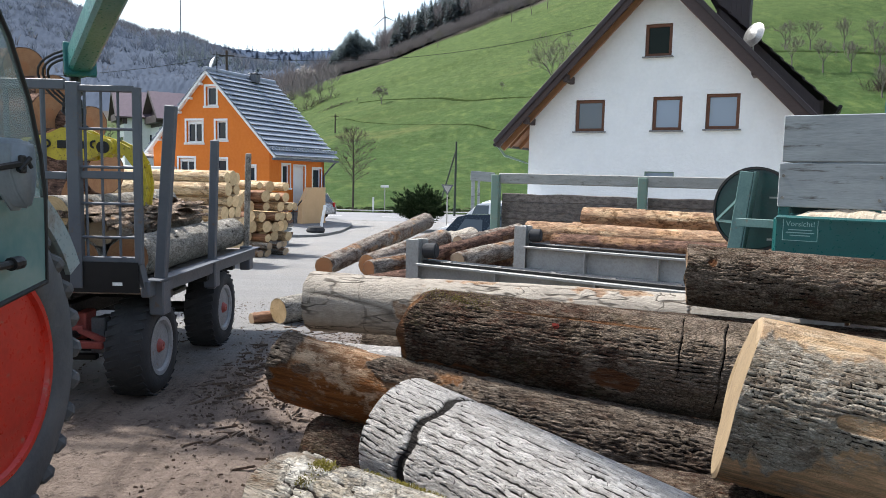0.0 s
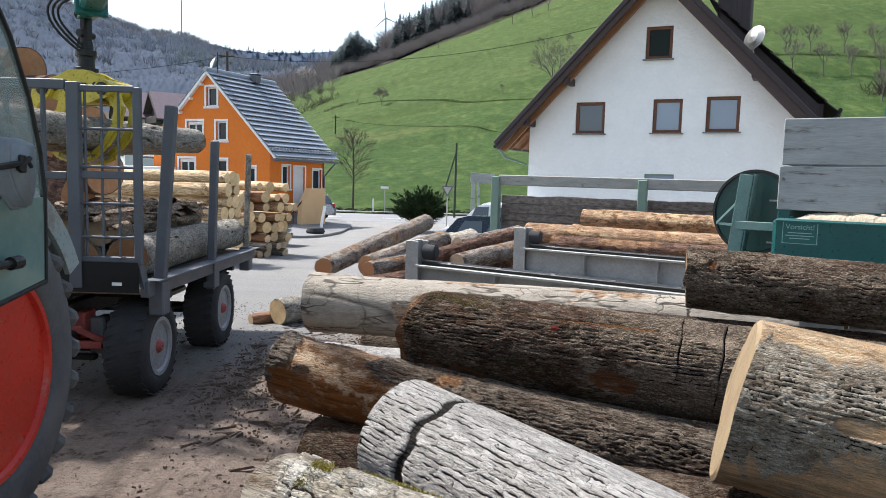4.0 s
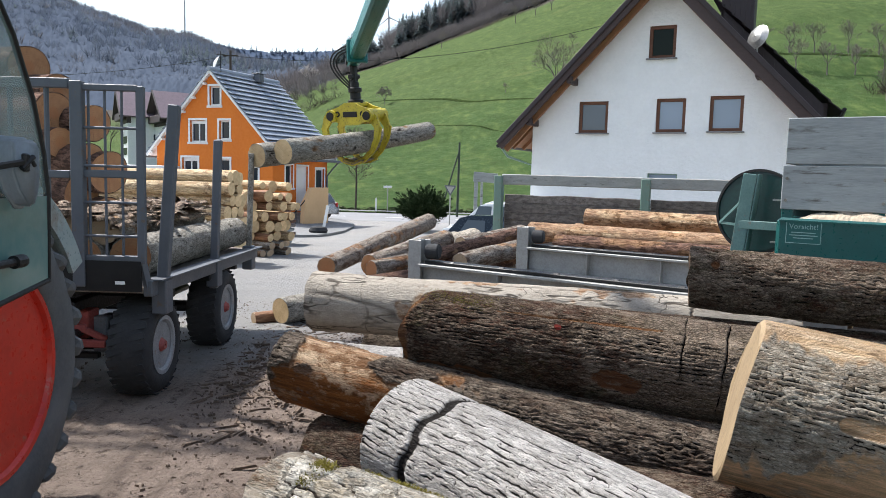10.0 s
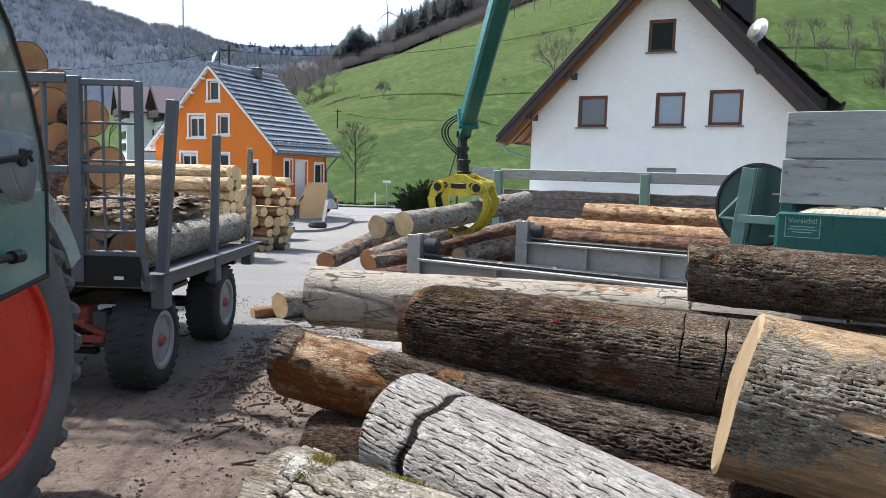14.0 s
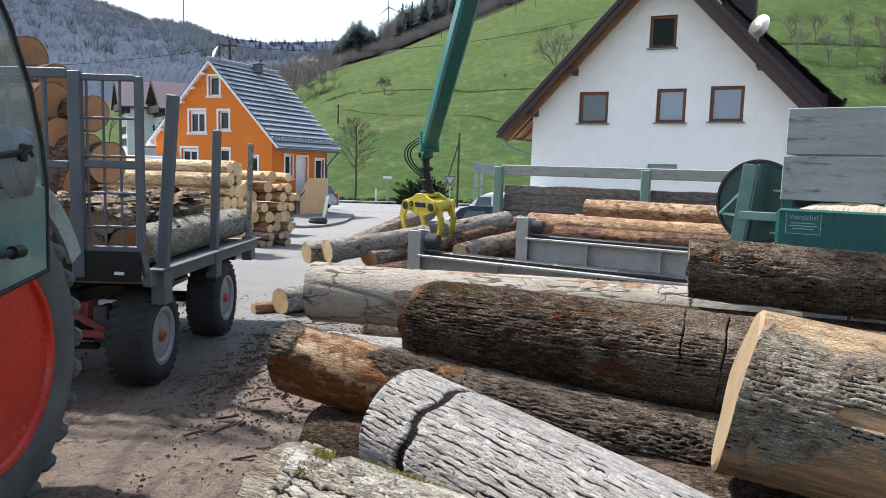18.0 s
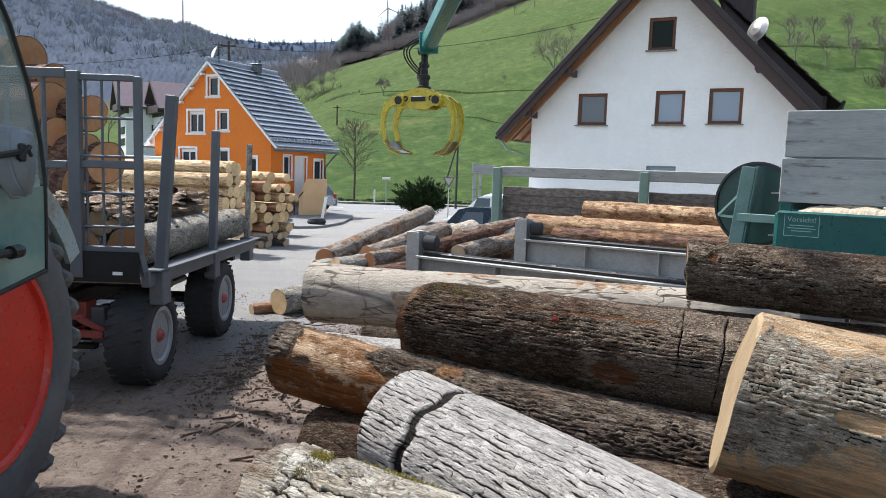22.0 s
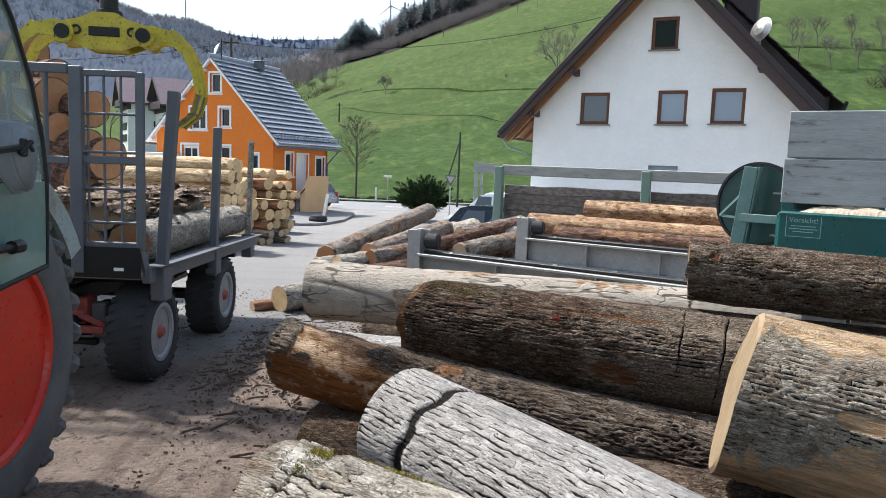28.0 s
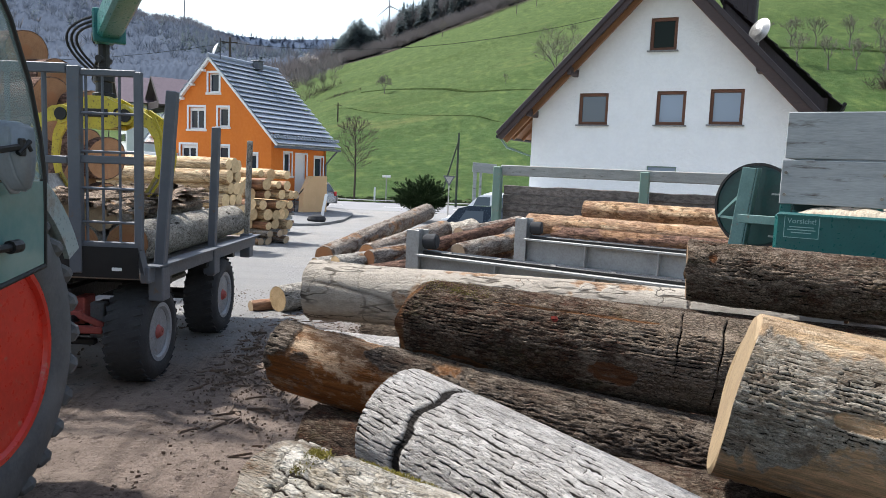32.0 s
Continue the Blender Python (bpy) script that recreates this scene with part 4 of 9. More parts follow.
def log_mesh(name, length, r0, r1, seed, nu, nv, depth, plate, material, strip=0.0, lump=0.05, ragged=0.01, groove=None, bare_end=0.0, oval=0.0, flaky=0.0, rows=None, ease=0.0, strip_to=2.0, band=None, patches=(), noses=(), pale=None, groove2=None):
    """A log along local Z: plates of bark with cracks, stripped places, an uneven round and ragged ends."""
    rng = np.random.default_rng(seed)
    th, v = np.meshgrid(np.arange(nu) / nu * 2 * math.pi, np.linspace(0, 1, nv))
    z = v * length
    r = r0 + (r1 - r0) * v
    wob = waves(th, z, rng, 6, 3, 2.2)
    fine = waves(th, z, rng, 10, 9, 16.0)
    u0 = th / (2 * math.pi)
    cu, cv = max(5, 2 * math.pi * r0 / plate[0]), max(2, length / plate[1])
    wu = u0 + 0.35 / cu * octaves(u0, v, cu * 0.7, cv * 0.9, rng, 3)
    wv = v + 0.35 / cv * octaves(u0, v, cu * 0.8, cv * 0.8, rng, 3)
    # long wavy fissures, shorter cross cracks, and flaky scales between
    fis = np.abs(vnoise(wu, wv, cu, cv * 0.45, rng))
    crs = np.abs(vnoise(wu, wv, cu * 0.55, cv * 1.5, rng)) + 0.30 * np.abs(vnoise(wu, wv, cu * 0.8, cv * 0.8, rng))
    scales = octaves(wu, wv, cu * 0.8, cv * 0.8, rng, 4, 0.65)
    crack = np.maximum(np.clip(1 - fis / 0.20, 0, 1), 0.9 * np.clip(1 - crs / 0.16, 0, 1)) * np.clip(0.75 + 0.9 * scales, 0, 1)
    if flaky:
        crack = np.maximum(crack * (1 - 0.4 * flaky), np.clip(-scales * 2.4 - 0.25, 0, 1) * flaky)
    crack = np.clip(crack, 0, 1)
    if rows:
        crack, lift = plate_cracks(u0, v, length, r0, rng, *rows)
        if ease:
            crack = np.clip(crack * np.clip(0.75 + ease * octaves(u0, v, 7, length * 7, rng, 4, 0.7), 0.1, 1) + 0.5 * ease * np.clip(-scales - 0.1, 0, 1), 0, 1)
        scales = 0.7 * scales + 0.5 * (lift - 0.5)
    bare = np.zeros_like(th)
    if strip:
        bare = np.clip((octaves(u0, v, 4, max(2, length * 2.2), rng, 5, 0.6) - (0.42 - 0.75 * strip)) * 14, 0, 1)
    bare = bare * np.clip((strip_to - v + 0.05 * octaves(u0, v, 5, length * 3, rng, 4)) * 30, 0, 1)
    if band:
        off = np.abs((th - band[0] + math.pi) % (2 * math.pi) - math.pi)
        bare = np.maximum(bare, np.clip((off - band[1] + 0.55 * octaves(u0, v, 6, length * 5, rng, 5, 0.65)) * 9, 0, 1))
    if bare_end:
        bare = np.maximum(bare, np.clip((bare_end + 0.10 * octaves(u0, v, 6, 10, rng, 4) - z) * 40, 0, 1))
    inner = np.zeros_like(th)
    for ang, zc, half, wide, kind in patches:
        off = np.abs((th - ang + math.pi) % (2 * math.pi) - math.pi)
        m = np.clip((1 - np.hypot(off / wide, (z - zc) / half) ** 1.5 + 1.1 * octaves(u0, v, 6, length * 5, rng, 5, 0.7)) * 6, 0, 1)
        if kind == "inner":
            inner = np.maximum(inner, m)
        elif kind == "bark":
            bare = bare * (1 - m)
        else:
            bare, inner = np.maximum(bare, m), inner * (1 - m)
    tone = np.zeros_like(th)
    if rows:
        tone = np.clip(lift - 0.35, -0.3, 0.65) + 0.25 * scales
    if pale:
        tone = tone + pale[2] * np.clip((z - pale[0]) / (pale[1] - pale[0]), 0, 1) * np.clip(0.8 + 0.8 * octaves(u0, v, 5, length * 3, rng, 4), 0, 1.3)
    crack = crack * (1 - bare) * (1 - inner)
    gone = np.maximum(bare, inner)
    rad = r * (1 + lump * wob * 0.6) + depth * (1 - crack) + depth * (0.2 + 0.6 * flaky) * scales * (1 - gone) - gone * depth * 0.9 + depth * 0.25 * fine * (1 - gone)
    if oval:
        rad = rad * (1 + oval * np.cos(2 * th + 0.7))
    for groove in (groove, groove2):
        if not groove:
            continue
        gz = groove[0] + groove[1] * np.sin(th + groove[2]) + (0.02 if groove[3] > 0.02 else 0.004) * fine
        g = np.clip(1.5 - 1.5 * np.abs(z - gz - (0.030 if groove[3] > 0.02 else 0.006) * octaves(u0, v, 9, 14, rng, 5, 0.7)) / groove[3], 0, 1) * np.clip((1.8 if groove[3] > 0.02 else 1.0) + 2.2 * octaves(u0, v, 7, 6, rng, 4, 0.7), 0, 1)
        rad, crack = rad - g * depth * 1.6, np.maximum(crack, g)
    bend = 0.012 * length * np.sin(v * math.pi) * rng.uniform(-1, 1)
    x, y = rad * np.cos(th) + bend, rad * np.sin(th)
    zz = z + np.where(v < 0.5, 1, -1) * ragged * fine * (np.abs(v - 0.5) > 0.499)
    # slanting saw cuts and felling notches at the first end
    for ang, amount in noses:
        zz = zz + amount * np.clip(np.cos(th - ang), 0, 1) ** 1.4 * np.clip(1 - z / (2.5 * abs(amount) + 0.05), 0, 1)
    i = np.arange(nv - 1)[:, None] * nu + np.arange(nu)[None, :]
    j = np.arange(nv - 1)[:, None] * nu + (np.arange(nu)[None, :] + 1) % nu
    faces = np.stack([i, j, j + nu, i + nu], -1).reshape(-1, 4)
    ob = raw(name, np.stack([x, y, zz], -1).reshape(-1, 3), faces, material, smooth=True)
    for key, val in (("crack_dark", crack), ("strip", bare), ("inner", inner), ("plate", tone)):
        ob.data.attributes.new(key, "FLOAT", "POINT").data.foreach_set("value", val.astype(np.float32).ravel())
    rims = [np.stack([x[k], y[k], zz[k]], -1) for k in (0, nv - 1)]
    return ob, rims


def cut_face(rim, out, material, parent, ring=None):
    """The sawn end that closes a log: rings of faces drawn in from the rim, a little rough."""
    n = len(rim)
    c = rim.mean(0)
    tilt = np.linalg.lstsq(np.c_[rim[:, :2] - c[:2], np.ones(n)], rim[:, 2], rcond=None)[0]
    rows = []
    for k, s in enumerate((1.0, 0.95, 0.7, 0.4, 0.12)):
        p = c + (rim - c) * s
        p[:, 2] = (rim[:, 2] if k == 0 else (p[:, :2] - c[:2]) @ tilt[:2] + tilt[2]) + out * (0.0 if k == 0 else 0.004)
        rows.append(p)
    v = np.concatenate(rows + [c[None, :]])
    f = []
    for k in range(4):
        for i in range(n):
            f.append((k * n + i, k * n + (i + 1) % n, (k + 1) * n + (i + 1) % n, (k + 1) * n + i))
    f = np.array(f)
    tip = np.array([(4 * n + i, 4 * n + (i + 1) % n, 5 * n, 5 * n) for i in range(n)])
    me = bpy.data.meshes.new("cut_face")
    me.from_pydata(v.tolist(), [], [tuple(q) for q in f.tolist()] + [tuple(q[:3]) for q in tip.tolist()])
    me.materials.append(material)
    if ring:
        me.materials.append(ring)
    for p in me.polygons:
        p.use_smooth = False
        if ring and p.index < n:
            p.material_index = 1
    ob = new("cut_face", me)
    ob.parent = parent
    return ob


def lay(p0, p1, roll=0.0):
    """The pose that lays a log's local Z from p0 towards p1."""
    p0, d = Vector(p0), Vector(p1) - Vector(p0)
    return Matrix.Translation(p0) @ d.to_track_quat("Z", "Y").to_matrix().to_4x4() @ Matrix.Rotation(roll, 4, "Z")


def log(p0, p1, r0, r1, seed, material, end, label, group, nu=48, nv=40, depth=0.008, plate=(0.05, 0.12), roll=0.0, **more):
    length = (Vector(p1) - Vector(p0)).length
    if "band" in more:
        d = lay(p0, p1, roll).to_3x3().inverted() @ Vector(more["band"][0])
        more["band"] = (math.atan2(d.y, d.x), radians(more["band"][1]))
    round_ = lay(p0, p1, roll).to_3x3().inverted()

    def bearing(way):
        d = round_ @ Vector(way)
        return math.atan2(d.y, d.x)

    if "patches" in more:
        more["patches"] = [(bearing(w), zc, half, radians(deg), kind) for w, zc, half, deg, kind in more["patches"]]
    if "noses" in more:
        more["noses"] = [(bearing(w), amount) for w, amount in more["noses"]]
    ob, rims = log_mesh("log", length, r0, r1, seed, nu, nv, depth, plate, material, **more)
    ring = None if material in (PEELED, PEELED_RED, BARK_PALE, BARK_PATCHY) else material
    cut_face(rims[0], -1, end, ob, ring)
    cut_face(rims[1], 1, end, ob, ring)
    ob.matrix_world = lay(p0, p1, roll)
    return tagged(ob, label, "log", group)


PILE = "logs heaped in the foreground"
# upper layer, nearest first
log((-0.475, 1.98, 0.865), (0.50, 1.60, 0.725), 0.25, 0.245, 11, BARK_BLEACHED, END_TAN, "bleached log with flaking bark and moss", PILE, 300, 300, 0.012, (0.05, 0.09), strip=0.30, lump=0.05, bare_end=0.04, flaky=0.5, rows=(0.03, 0.05, 0.0035))
log((-0.14, 2.83, 0.88), (1.06, 1.62, 0.72), 0.218, 0.225, 12, BARK_GREY, END_TAN, "grey log with deeply cracked plated bark", PILE, 420, 560, 0.006, (0.026, 0.075), lump=0.03, groove=(0.24, 0.03, 1.2, 0.028), strip=0.0, flaky=0.1, rows=(0.023, 0.07, 0.0026))
# lower inner patch: brown stain, with the underside's shade put into it
log((-0.965, 4.41, 0.715), (2.3, 3.38, 0.34), 0.202, 0.24, 13, BARK_BROWN, END_DARK, "half-stripped brown log with orange wood showing", PILE, 300, 620, 0.014, (0.045, 0.11), strip=0.62, strip_to=0.38, lump=0.05, flaky=0.7, roll=radians(-75), ease=0.5, rows=(0.019, 0.06, 0.0034), noses=(((0, -0.3, -1), 0.05),),
    patches=(((0.0, -0.75, 0.45), 0.42, 0.62, 85, "wood"), ((0.0, -0.80, -0.60), 0.45, 0.80, 58, "inner"), ((0.0, -0.85, 0.35), 0.60, 0.16, 10, "inner"), ((0.0, -0.95, 0.1), 0.2, 0.14, 10, "inner"), ((-0.1, -0.3, 0.95), 0.05, 0.10, 36, "bark"), ((0.0, -0.4, 0.85), 0.80, 0.22, 26, "bark"), ((0.0, -0.8, 0.5), 0.06, 0.08, 50, "bark"), ((0.0, -0.9, 0.25), 0.22, 0.06, 14, "bark")))
# pale lightens its right stretch: greyer bark with grazing sun painted in
big_log = log((-0.19, 4.41, 0.975), (2.9, 3.53, 0.80), 0.232, 0.28, 14, BARK_DARK, END_DARK, "large dark log with rough bark and red marks", PILE, 380, 720, 0.010, (0.021, 0.105), bare_end=0.02, lump=0.04, groove=(1.55, 0.02, 0.4, 0.005), groove2=(1.77, 0.02, 0.6, 0.006), flaky=0.8, ease=1.0, rows=(0.019, 0.065, 0.0026), pale=(1.0, 1.55, 1.9),
    noses=(((0, 0.3, 1), 0.115), ((0, -0.2, -1), 0.05)), patches=(((-0.2, -0.93, -0.30), 1.24, 0.12, 13, "inner"), ((-0.2, -0.9, 0.30), 1.98, 0.10, 5, "wood"), ((-0.2, -0.5, 0.8), 0.95, 0.45, 2.2, "wood"), ((-0.1, -0.5, -0.8), 0.25, 0.4, 24, "inner")))
log((1.135, 2.82, 1.068), (2.68, 2.22, 0.84), 0.325, 0.33, 15, BARK_PATCHY, END_PALE, "thick log with a pale sawn end and patchy bark", PILE, 420, 400, 0.008, (0.020, 0.085), strip=0.08, band=((-0.1, -1.0, -0.22), 66), lump=0.014, ragged=0.0015, noses=(((0.0, 0.1, 1), 0.06), ((-0.36, -0.93, 0.05), 0.012), ((0, 0.1, -1), 0.0)),
    patches=(((-0.2, -0.62, -0.78), 0.7, 1.5, 44, "inner"), ((-0.35, -0.85, 0.25), 0.42, 0.10, 5, "inner"), ((-0.2, -0.75, 0.62), 0.14, 0.16, 12, "bark"), ((-0.2, -0.75, 0.65), 0.95, 0.42, 26, "wood"), ((-0.2, -0.70, -0.70), 0.95, 0.40, 34, "bark"), ((-0.2, -0.75, -0.62), 0.25, 0.10, 16, "bark"), ((-0.3, -0.9, 0.3), 0.62, 0.06, 6, "wood")), flaky=0.6, ease=1.0, rows=(0.018, 0.052, 0.0024))
log((1.66, 5.00, 1.26), (4.2, 4.15, 1.16), 0.195, 0.21, 16, BARK_DARK, END_DARK, "dark rough-barked log lying on top of the heap", PILE, 260, 520, 0.011, (0.024, 0.11), pale=(-0.2, 0.0, 0.9), noses=(((0, 0, -1), 0.04),), patches=(((-0.3, -0.8, 0.55), 0.16, 0.03, 8, "wood"),), lump=0.06, flaky=0.8, ease=1.0, rows=(0.021, 0.065, 0.0030))
log((-1.15, 6.52, 0.76), (2.75, 5.70, 0.75), 0.265, 0.235, 17, BARK_PALE, END_TAN, "pale smooth log with dark resin cracks", PILE, 160, 320, 0.007, (0.25, 0.5), strip=0.10, lump=0.06)
log((-0.90, 5.62, 0.40), (1.7, 5.02, 0.34), 0.18, 0.19, 18, BARK_GREY, END_DARK, "grey log under the heap", PILE, 96, 140, 0.012, (0.06, 0.12))
# lower layer, in shade
log((1.0, 4.98, 0.80), (4.3, 4.25, 0.72), 0.22, 0.22, 19, BARK_DARK, END_DARK, "dark log under the top log", PILE, 72, 80, 0.014, (0.06, 0.13))
log((-0.72, 4.20, 0.25), (2.3, 3.25, 0.22), 0.21, 0.21, 20, BARK_DARK, END_TAN, "dark log on the ground under the heap", PILE, 72, 80, 0.014, (0.06, 0.13))
log((-0.25, 3.35, 0.33), (2.7, 2.45, 0.36), 0.3, 0.3, 21, BARK_DARK, END_DARK, "dark log on the ground under the heap", PILE, 340, 560, 0.014, (0.024, 0.09), flaky=0.5, ease=0.8, rows=(0.02, 0.06, 0.0030), pale=(-0.5, 0.0, 0.3))
log((-0.45, 2.30, 0.32), (2.7, 1.35, 0.32), 0.31, 0.31, 22, BARK_BROWN, END_DARK, "brown log on the ground under the heap", PILE, 64, 60, 0.012, (0.07, 0.13))
log((0.9, 5.85, 0.25), (3.9, 5.2, 0.25), 0.24, 0.24, 23, BARK_DARK, END_DARK, "dark log on the ground under the heap", PILE, 48, 40, 0.012, (0.08, 0.15))
log((0.9, 4.62, 0.27), (4.3, 3.9, 0.27), 0.26, 0.26, 24, BARK_DARK, END_DARK, "dark log on the ground under the heap", PILE, 48, 40, 0.012, (0.08, 0.15))
log((-0.7, 6.95, 0.24), (3.0, 6.2, 0.24), 0.23, 0.23, 25, BARK_BROWN, END_DARK, "brown log on the ground under the heap", PILE, 48, 40, 0.012, (0.08, 0.15))


def paint_mark(parent, at, normal, size, seed):
    """A dab of red marking paint on the bark."""
    rg = random.Random(seed)
    z = Vector(normal).normalized()
    x = z.orthogonal().normalized()
    m = Matrix((x, z.cross(x), z)).transposed().to_4x4()
    m.translation = Vector(at)
    bm = fresh()
    slab(bm, [(size * rg.uniform(0.5, 1.2) * math.cos(a * 0.7), size * rg.uniform(0.5, 1.2) * math.sin(a * 0.7)) for a in range(9)], 0.012, parent.matrix_world.inverted() @ m)
    part("paint_mark", bm, MARK_RED, parent, "faded red paint mark")


MARK_RED = plain("faded_marking_paint", (0.22, 0.035, 0.025), (0.09, 0.025, 0.02), 60, 0.95, spec=0.05)
for k, (px_, pz) in enumerate(((0.634, 1.085), (0.648, 1.077), (0.622, 1.094), (0.70, 1.055), (0.692, 1.066), (0.664, 1.072))):
    paint_mark(big_log, (px_, 3.985, pz), (-0.19, -0.82, 0.54), 0.013 if k % 3 else 0.018, k)
# small pieces at the foot of the heap
log((-2.02, 9.0, 0.18), (-1.25, 9.9, 0.2), 0.165, 0.17, 26, BARK_SPRUCE, END_FRESH, "short log offcut with a pale cut end", PILE, 48, 40, 0.008, (0.06, 0.12))
log((-2.35, 9.0, 0.07), (-1.9, 9.35, 0.08), 0.07, 0.075, 27, PEELED_RED, END_TAN, "small reddish offcut on the ground", PILE, 24, 16, 0.006, (0.06, 0.12))
log((-1.95, 10.6, 0.12), (-1.4, 10.3, 0.12), 0.11, 0.11, 28, PEELED, END_FRESH, "small pale offcut on the ground", PILE, 24, 16, 0.006, (0.06, 0.12))



def moss(p0, p1, radius, patches, seed, label):
    """Tufts of moss on a log: patches of (from, to, angle, spread, count)."""
    rng = np.random.default_rng(seed)
    a, b = Vector(p0), Vector(p1)
    d = (b - a).normalized()
    back = Vector((-d.y, d.x, 0)).normalized()
    if back.y < 0:
        back = -back
    verts, faces = [], []
    for s0, s1, ang, wid, n in patches:
        for _ in range(n):
            s, th = rng.uniform(s0, s1), radians(ang + rng.normal() * wid)
            n_ = Vector((0, 0, 1)) * math.cos(th) + back * math.sin(th)
            p = a + d * s + n_ * (radius + rng.uniform(0, 0.010))
            g = (n_ + Vector(rng.normal(size=3)) * 0.5).normalized() * rng.uniform(0.003, 0.010)
            w = g.cross(Vector(rng.normal(size=3))).normalized() * 0.002
            k = len(verts)
            verts += [tuple(p - w), tuple(p + w), tuple(p + g + w * 0.3), tuple(p + g - w * 0.3)]
            faces.append((k, k + 1, k + 2, k + 3))
    tagged(raw("moss", verts, faces, MOSS), label, "moss", kind="stuff")


moss((-0.475, 1.98, 0.865), (0.50, 1.60, 0.725), 0.259, ((0.22, 0.47, 46, 5, 1800), (0.14, 0.20, 4, 4, 380), (0.15, 0.19, -16, 3, 120)), 77, "yellow-green moss tufts on the bleached log")
moss((-0.20, 4.42, 1.00), (2.9, 3.55, 0.83), 0.216, ((0.12, 0.75, -22, 16, 900), (0.3, 0.55, -30, 8, 500)), 78, "sparse green moss on the dark bark")
BARK_HEAP = bark("bark_grey_with_red_patches", (0.66, 0.59, 0.51), (0.30, 0.225, 0.17), (0.03, 0.022, 0.017), (0.62, 0.40, 0.24), (0.34, 0.17, 0.09), fine=60, bump=0.9, plates=34, long=0.5, width=0.14, tone=0.9, blots=0.3, rust=0.9, mottle=0.6)
MID = "logs heaped behind the steel rails"


def mid_logs():
    rows = [((-1.62, 10.0, 0.62), (-0.35, 14.6, 0.98), 0.125, 0.15, BARK_HEAP, END_ORANGE, "long grey log with an orange cut end"),
            ((-1.05, 10.2, 0.62), (0.0, 11.8, 0.88), 0.15, 0.15, BARK_HEAP, END_ORANGE, "grey log with a bright orange cut end"),
            ((-1.05, 9.4, 0.45), (0.55, 10.6, 0.62), 0.12, 0.12, BARK_RED, END_ORANGE, "red-brown log with flaking bark"),
            ((-0.36, 12.0, 0.68), (0.18, 13.4, 0.70), 0.16, 0.19, BARK_BLEACHED, END_TAN, "pale chunky log with loose bark"),
            ((-0.1, 10.6, 0.66), (1.5, 12.6, 0.86), 0.13, 0.13, BARK_RED, END_ORANGE, "red-brown log with flaking bark"),
            ((0.1, 9.9, 0.55), (1.35, 11.9, 0.74), 0.14, 0.14, BARK_RED, END_ORANGE, "red-brown log in the heap"),
            ((0.45, 12.2, 0.72), (2.0, 13.4, 0.92), 0.14, 0.14, BARK_RED, END_FRESH, "red-brown log with a pale end"),
            ((-0.21, 9.95, 0.80), (1.17, 11.9, 1.0), 0.085, 0.10, BARK_RED, END_ORANGE, "thin red-brown log with a loose strip of bark"),
            ((0.23, 11.2, 0.87), (1.30, 12.7, 0.97), 0.10, 0.11, BARK_HEAP, END_TAN, "grey log with red patches in the heap"),
            ((0.20, 9.9, 0.74), (1.12, 11.05, 0.84), 0.12, 0.13, BARK_HEAP, END_TAN, "grey and red-brown log in the heap"),
            ((-0.50, 11.6, 0.60), (0.50, 13.0, 0.80), 0.17, 0.19, BARK_BLEACHED, END_TAN, "pale thick log with flaking bark"),
            ((-0.98, 9.75, 0.64), (-0.30, 10.6, 0.70), 0.10, 0.10, BARK_HEAP, END_ORANGE, "short grey log with an orange end"),
            ((-0.7, 11.2, 0.3), (1.8, 11.4, 0.32), 0.16, 0.17, BARK_HEAP, END_ORANGE, "grey log low in the heap"),
            ((-0.9, 12.6, 0.35), (1.9, 12.4, 0.38), 0.18, 0.18, BARK_HEAP, END_ORANGE, "grey log low in the heap"),
            ((-0.9, 10.3, 0.24), (1.5, 10.4, 0.25), 0.16, 0.16, BARK_RED, END_ORANGE, "red-brown log low in the heap"),
            ((-0.6, 13.7, 0.5), (1.7, 13.7, 0.5), 0.2, 0.2, BARK_HEAP, END_ORANGE, "grey log low in the heap"),
            ((-0.8, 11.8, 0.12), (1.8, 11.8, 0.12), 0.15, 0.15, BARK_HEAP, END_ORANGE, "grey log on the bare ground"),
            ((-0.7, 9.8, 0.1), (1.2, 9.9, 0.1), 0.13, 0.13, BARK_RED, END_ORANGE, "red-brown log on the ground")]
    for k, (a, b, r0, r1, m, e, lb) in enumerate(rows):
        log(a, b, r0, r1, 60 + k, m, e, lb, MID, 56, 110, 0.010, (0.05, 0.10), strip=0.2, flaky=0.6)
    # peeled reddish logs on the deck
    rows = [((2.4, 12.6, 1.26), (5.9, 10.4, 1.24), 0.145, 0.16, BARK_PINE), ((1.45, 12.6, 0.99), (5.6, 10.0, 1.0), 0.15, 0.15, BARK_PINE),
            ((1.8, 12.0, 0.86), (5.0, 9.9, 0.86), 0.13, 0.14, BARK_RED), ((2.3, 13.0, 0.97), (6.2, 10.6, 0.97), 0.15, 0.15, BARK_PINE),
            ((1.9, 12.7, 0.7), (5.9, 10.2, 0.7), 0.15, 0.15, PEELED_RED), ((2.2, 13.1, 0.67), (6.1, 10.5, 0.67), 0.15, 0.15, PEELED),
            ((1.8, 12.3, 0.4), (5.6, 9.9, 0.4), 0.16, 0.16, PEELED_RED), ((2.2, 12.8, 0.38), (6.1, 10.3, 0.38), 0.16, 0.16, PEELED),
            ((1.8, 12.4, 0.12), (5.6, 10.0, 0.12), 0.16, 0.16, PEELED_RED), ((2.2, 12.9, 0.1), (6.1, 10.4, 0.1), 0.16, 0.16, PEELED)]
